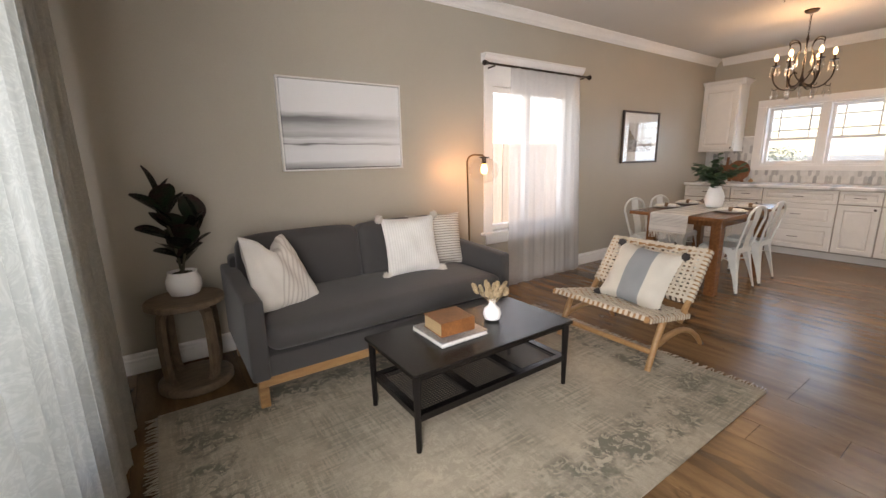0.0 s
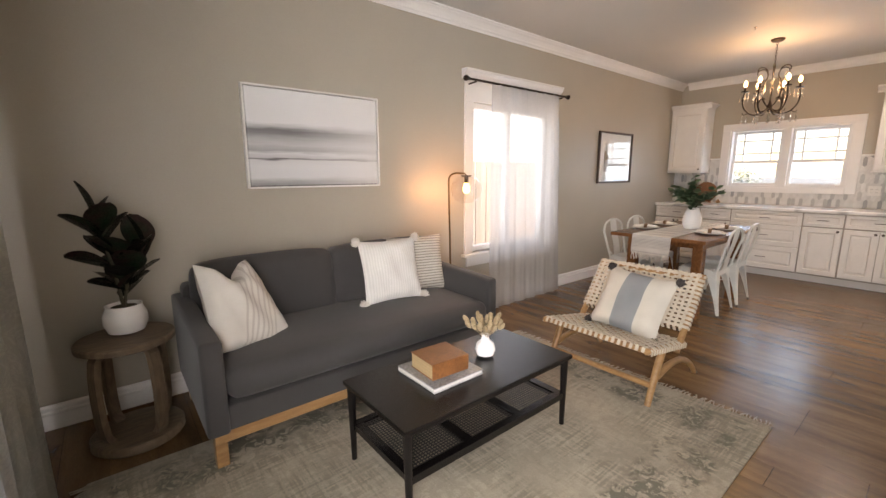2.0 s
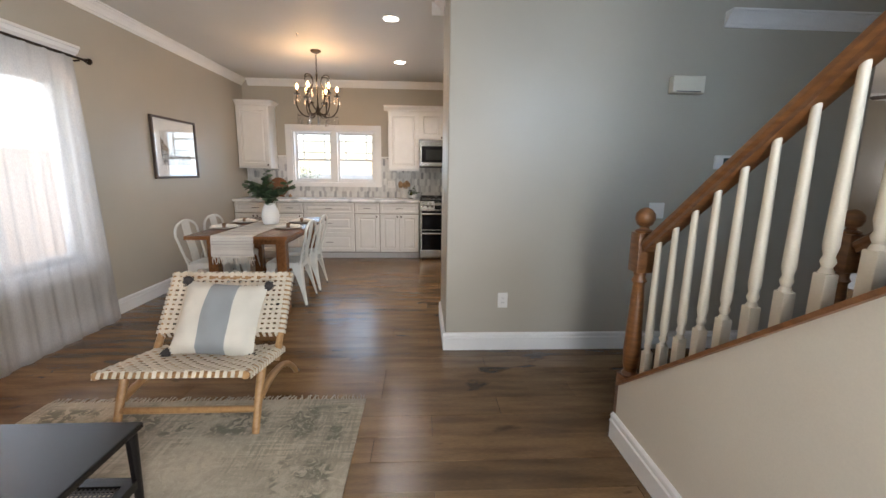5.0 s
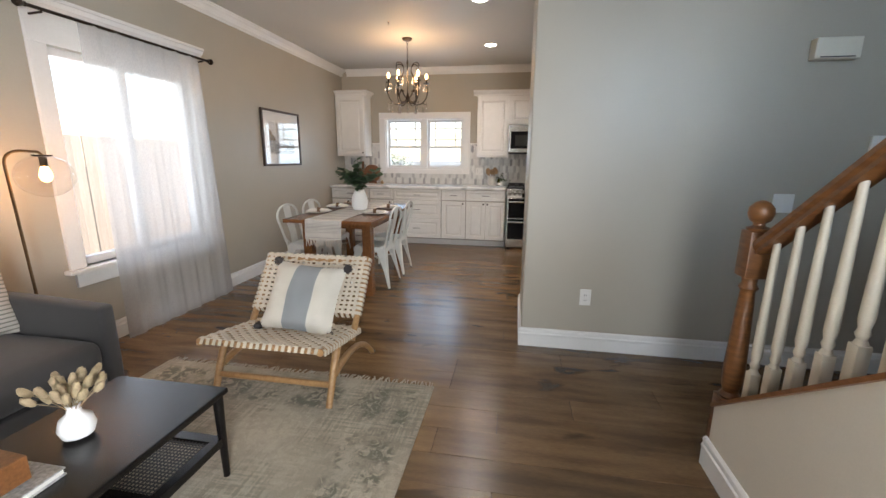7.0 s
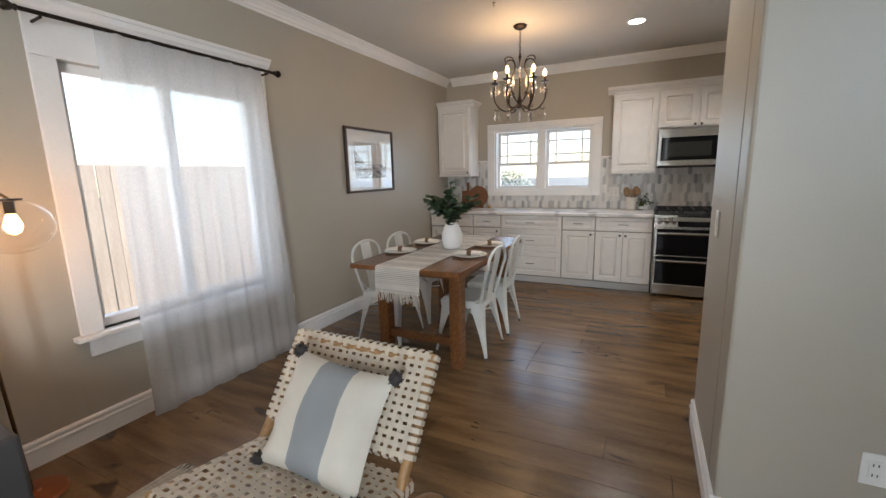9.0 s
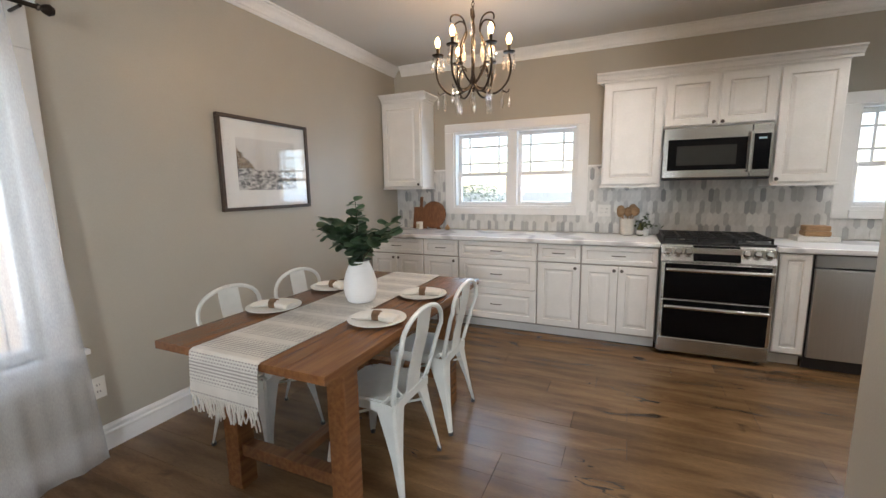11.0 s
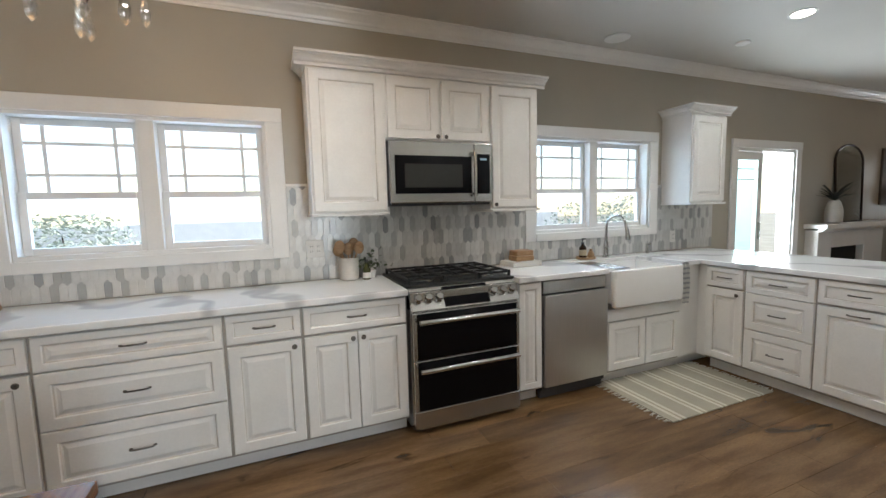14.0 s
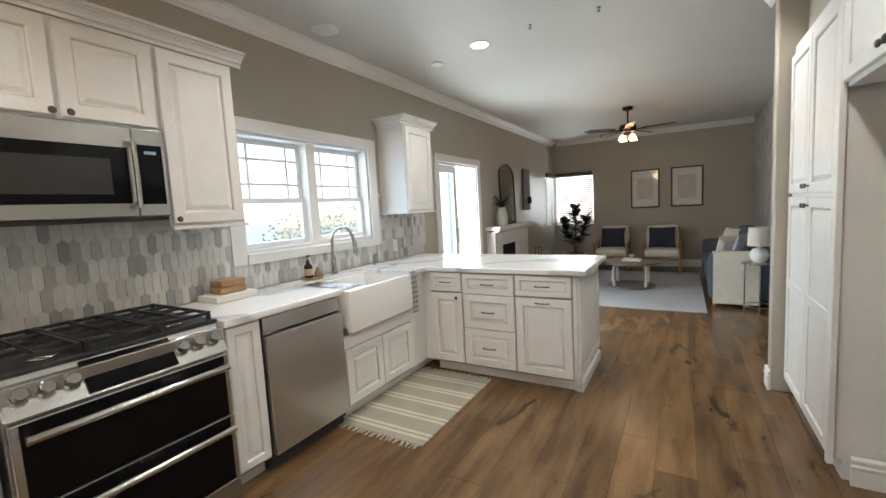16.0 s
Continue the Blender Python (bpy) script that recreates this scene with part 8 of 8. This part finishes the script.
    for dy in (-0.04, 0.04):
        part("tool", tube([(7.35 + dy, -6.35 + dy, 0.10), (7.35 + dy, -6.35 + dy, 0.66)], 0.007, 6), IRON, t)


GREYLEAF = mat("grey_green_leaf", (0.06, 0.075, 0.065), 0.55, vary=0.3, scale=12)
fireplace()
fp = thing("fiddle_leaf_plant", "leafy green plant in a terracotta pot by the corner window", "plant")
part("pot", lathe([(0.13, 0), (0.17, 0.03), (0.20, 0.30), (0.21, 0.33), (0.18, 0.33), (0.17, 0.28)], 28, (7.05, -8.0, 0.002)), mat("terracotta", (0.26, 0.10, 0.06), 0.75, vary=0.2, scale=10), fp, "", True)
rnd = random.Random(33)
DKLEAF = mat("dark_fig_leaf", (0.05, 0.10, 0.035), 0.35, vary=0.4, scale=9)
for dx, dy, h in ((0.0, 0.0, 0.95), (-0.25, 0.05, 0.72), (0.22, 0.06, 0.66)):
    base = Vector((7.05, -8.0, 0.28))
    tip = base + Vector((dx, dy, h))
    part("trunk", tube([base, base + Vector((dx * 0.3, dy * 0.3, h * 0.5)), tip], 0.012, 6, taper=0.006), STEM, fp)
    for k in range(19):
        f = 0.35 + 0.65 * k / 18
        a = k * 2.4 + dx * 9
        ln = rnd.uniform(0.17, 0.25)
        lf = part("leaf", leaf_mesh(ln, ln * 0.74, 0.12, 6), DKLEAF, fp, "", True)
        lf.matrix_basis = Matrix.Translation(base + Vector((dx * f, dy * f, h * f))) @ pose(0, 0, 0, 0, 0, math.degrees(a)) @ pose(0, 0, 0, rnd.uniform(-20, 20), -25 - 40 * (k / 18) ** 2 + rnd.uniform(-12, 12), 0)
wl = thing("wall_lantern", "small dark porch lantern on the stucco wall", "lantern")
part("lantern", join(box(8.95, 9.05, -5.0, -4.88, 1.70, 1.95, 0.01), lathe([(0.08, 0), (0.02, 0.08)], 8, (9.0, -4.94, 1.95))), BRONZE, wl)


# ---- floor boards and wall tiles, piece by piece ----
floor = tagged(part("floor", box(FX - 0.15, KX + 0.15, BY - 0.15, SY + 0.15, -0.20, -0.012), GAP), "brown knotty oak plank floor", "floor", kind="structure")


def board_mesh(length, width=0.1872):
    bm = box(-width / 2, width / 2, -length / 2, length / 2, -0.011, 0.0)
    top = [e for e in bm.edges if all(v.co.z > -0.001 for v in e.verts)]
    bmesh.ops.bevel(bm, geom=top, offset=0.0009, segments=1, affect="EDGES")
    me = bpy.data.meshes.new("floor_board")
    bm.to_mesh(me)
    bm.free()
    me.materials.append(FLOORW)
    return me


LENGTHS = (0.9, 1.2, 1.5, 1.8, 2.1)
BOARDS = {n: board_mesh(n - 0.002) for n in LENGTHS}
rnd = random.Random(7)
far, col = bmesh.new(), 0
x = FX + 0.05
while x < KX + 0.05:
    y = SY + 0.10
    n = rnd.choice((0.4, 0.6, 0.9, 1.2, 1.5, 1.8))
    while y - n > BY - 0.1:
        c = y - n / 2
        if c < SY + n / 2:
            if n in BOARDS and c > -3.6 and not (x < 3.4 and c < -1.2):
                o = new("floor_board", BOARDS[n])
                o.parent = floor
                o.location = (x, c, rnd.uniform(-0.0006, 0.0006))
            else:
                b = box(x - 0.093, x + 0.093, c - n / 2 + 0.001, c + n / 2 - 0.001, -0.011, 0.0)
                join(far, b)
        y -= n
        n = rnd.choice(LENGTHS)
    if y > BY + 0.05:
        join(far, box(x - 0.093, x + 0.093, BY - 0.1, y - 0.001, -0.011, 0.0))
    x += 0.188
tagged(part("far_floor_boards", far, FLOORW, floor), kind="stuff")

# picket tiles between counter and upper cabinets
splash = tagged(part("backsplash", join(*[box(KX - 0.006, KX - 0.001, y0, y1, z0, z1) for y0, y1, z0, z1 in ((2.73, SY - 0.001, 0.925, 1.575), (1.195, 2.73, 0.925, 1.095), (-0.70, 1.195, 0.925, 1.575), (-2.22, -0.70, 0.925, 1.095), (-3.05, -2.22, 0.925, 1.575))]), GROUT), "grey and white picket tile backsplash", "backsplash", kind="structure")
TW, TH = 0.0418, 0.127


def picket(bm, y, z, w, h, lo=0.016, hi=0.016):
    """One pointed tile, 3 mm proud with a small bevel; lo, hi: the length of its points, nought where it is cut."""
    n0, n1 = (0.16 if lo else 0.46), (0.16 if hi else 0.46)
    ring = lambda s, x: [bm.verts.new((x, y + a, z + b)) for a, b in ((-w / 2 + s, -h / 2 + max(lo, 0.002)), (-w * n0, -h / 2 + s), (w * n0, -h / 2 + s), (w / 2 - s, -h / 2 + max(lo, 0.002)), (w / 2 - s, h / 2 - max(hi, 0.002)), (w * n1, h / 2 - s), (-w * n1, h / 2 - s), (-w / 2 + s, h / 2 - max(hi, 0.002)))]
    a, b, c = ring(0, 0.0), ring(0, -0.0022), ring(0.0015, -0.0034)
    for p, q in ((a, b), (b, c)):
        for k in range(8):
            bm.faces.new((p[k], p[(k + 1) % 8], q[(k + 1) % 8], q[k]))
    bm.faces.new(c)
    bmesh.ops.recalc_face_normals(bm, faces=bm.faces[:])


TILE = []
for material in TILES:
    bm = bmesh.new()
    picket(bm, 0, 0, TW - 0.0014, TH - 0.0014)
    me = bpy.data.meshes.new("tile")
    bm.to_mesh(me)
    bm.free()
    me.materials.append(material)
    TILE.append(me)
ZONES = ((2.73, SY, 1.575), (1.195, 2.73, 1.095), (-0.70, 1.195, 1.575), (-2.22, -0.70, 1.095), (-3.05, -2.22, 1.575))
extra = [bmesh.new() for _ in TILES]
made = 0
for lo, hi, top in ZONES:
    n = int(round((hi - lo) / TW))
    step = (hi - lo) / n
    row, z = 0, 0.905 + TH / 2
    while z - TH / 2 < top:
        for k in range(n + row % 2):
            y = lo + step * (k + (0.5 if row % 2 == 0 else 0))
            y = min(max(y, lo + step / 4), hi - step / 4)
            w = step if lo + step * 0.4 < y < hi - step * 0.4 else step * 0.5
            up, low = min(z + TH / 2, top), max(z - TH / 2, 0.926)
            kind = rnd.choices(range(4), (2.4, 2.4, 5, 2.6) if (k + (0 if row % 2 == 0 else 1)) % 3 == 0 else (6, 5, 2.0, 0.5))[0]
            whole = up - low > TH - 0.002 and w == step
            if whole and -0.30 < y < 1.25 and z > 1.0 and made < 290:
                o = new("tile", TILE[kind])
                o.parent = splash
                o.location = (KX - 0.006, y, z)
                made += 1
            elif up - low > 0.024:
                b = bmesh.new()
                picket(b, y, (low + up) / 2, w - 0.0014, up - low - 0.0014, 0.016 if z - TH / 2 >= 0.926 else 0.0, 0.016 if z + TH / 2 <= top else 0.0)
                bmesh.ops.translate(b, vec=(KX - 0.006, 0, 0), verts=b.verts[:])
                join(extra[kind], b)
        z += TH - 0.020
        row += 1
for k, bm in enumerate(extra):
    tagged(part("tiles", bm, TILES[k], splash), kind="stuff")
# glazed cap strip on the free upper edges
for y0, y1 in ((2.73, 2.88), (1.055, 1.195)):
    part("cap_strip", box(KX - 0.016, KX - 0.001, y0, y1, 1.575, 1.592, 0.003), TRIM, splash)
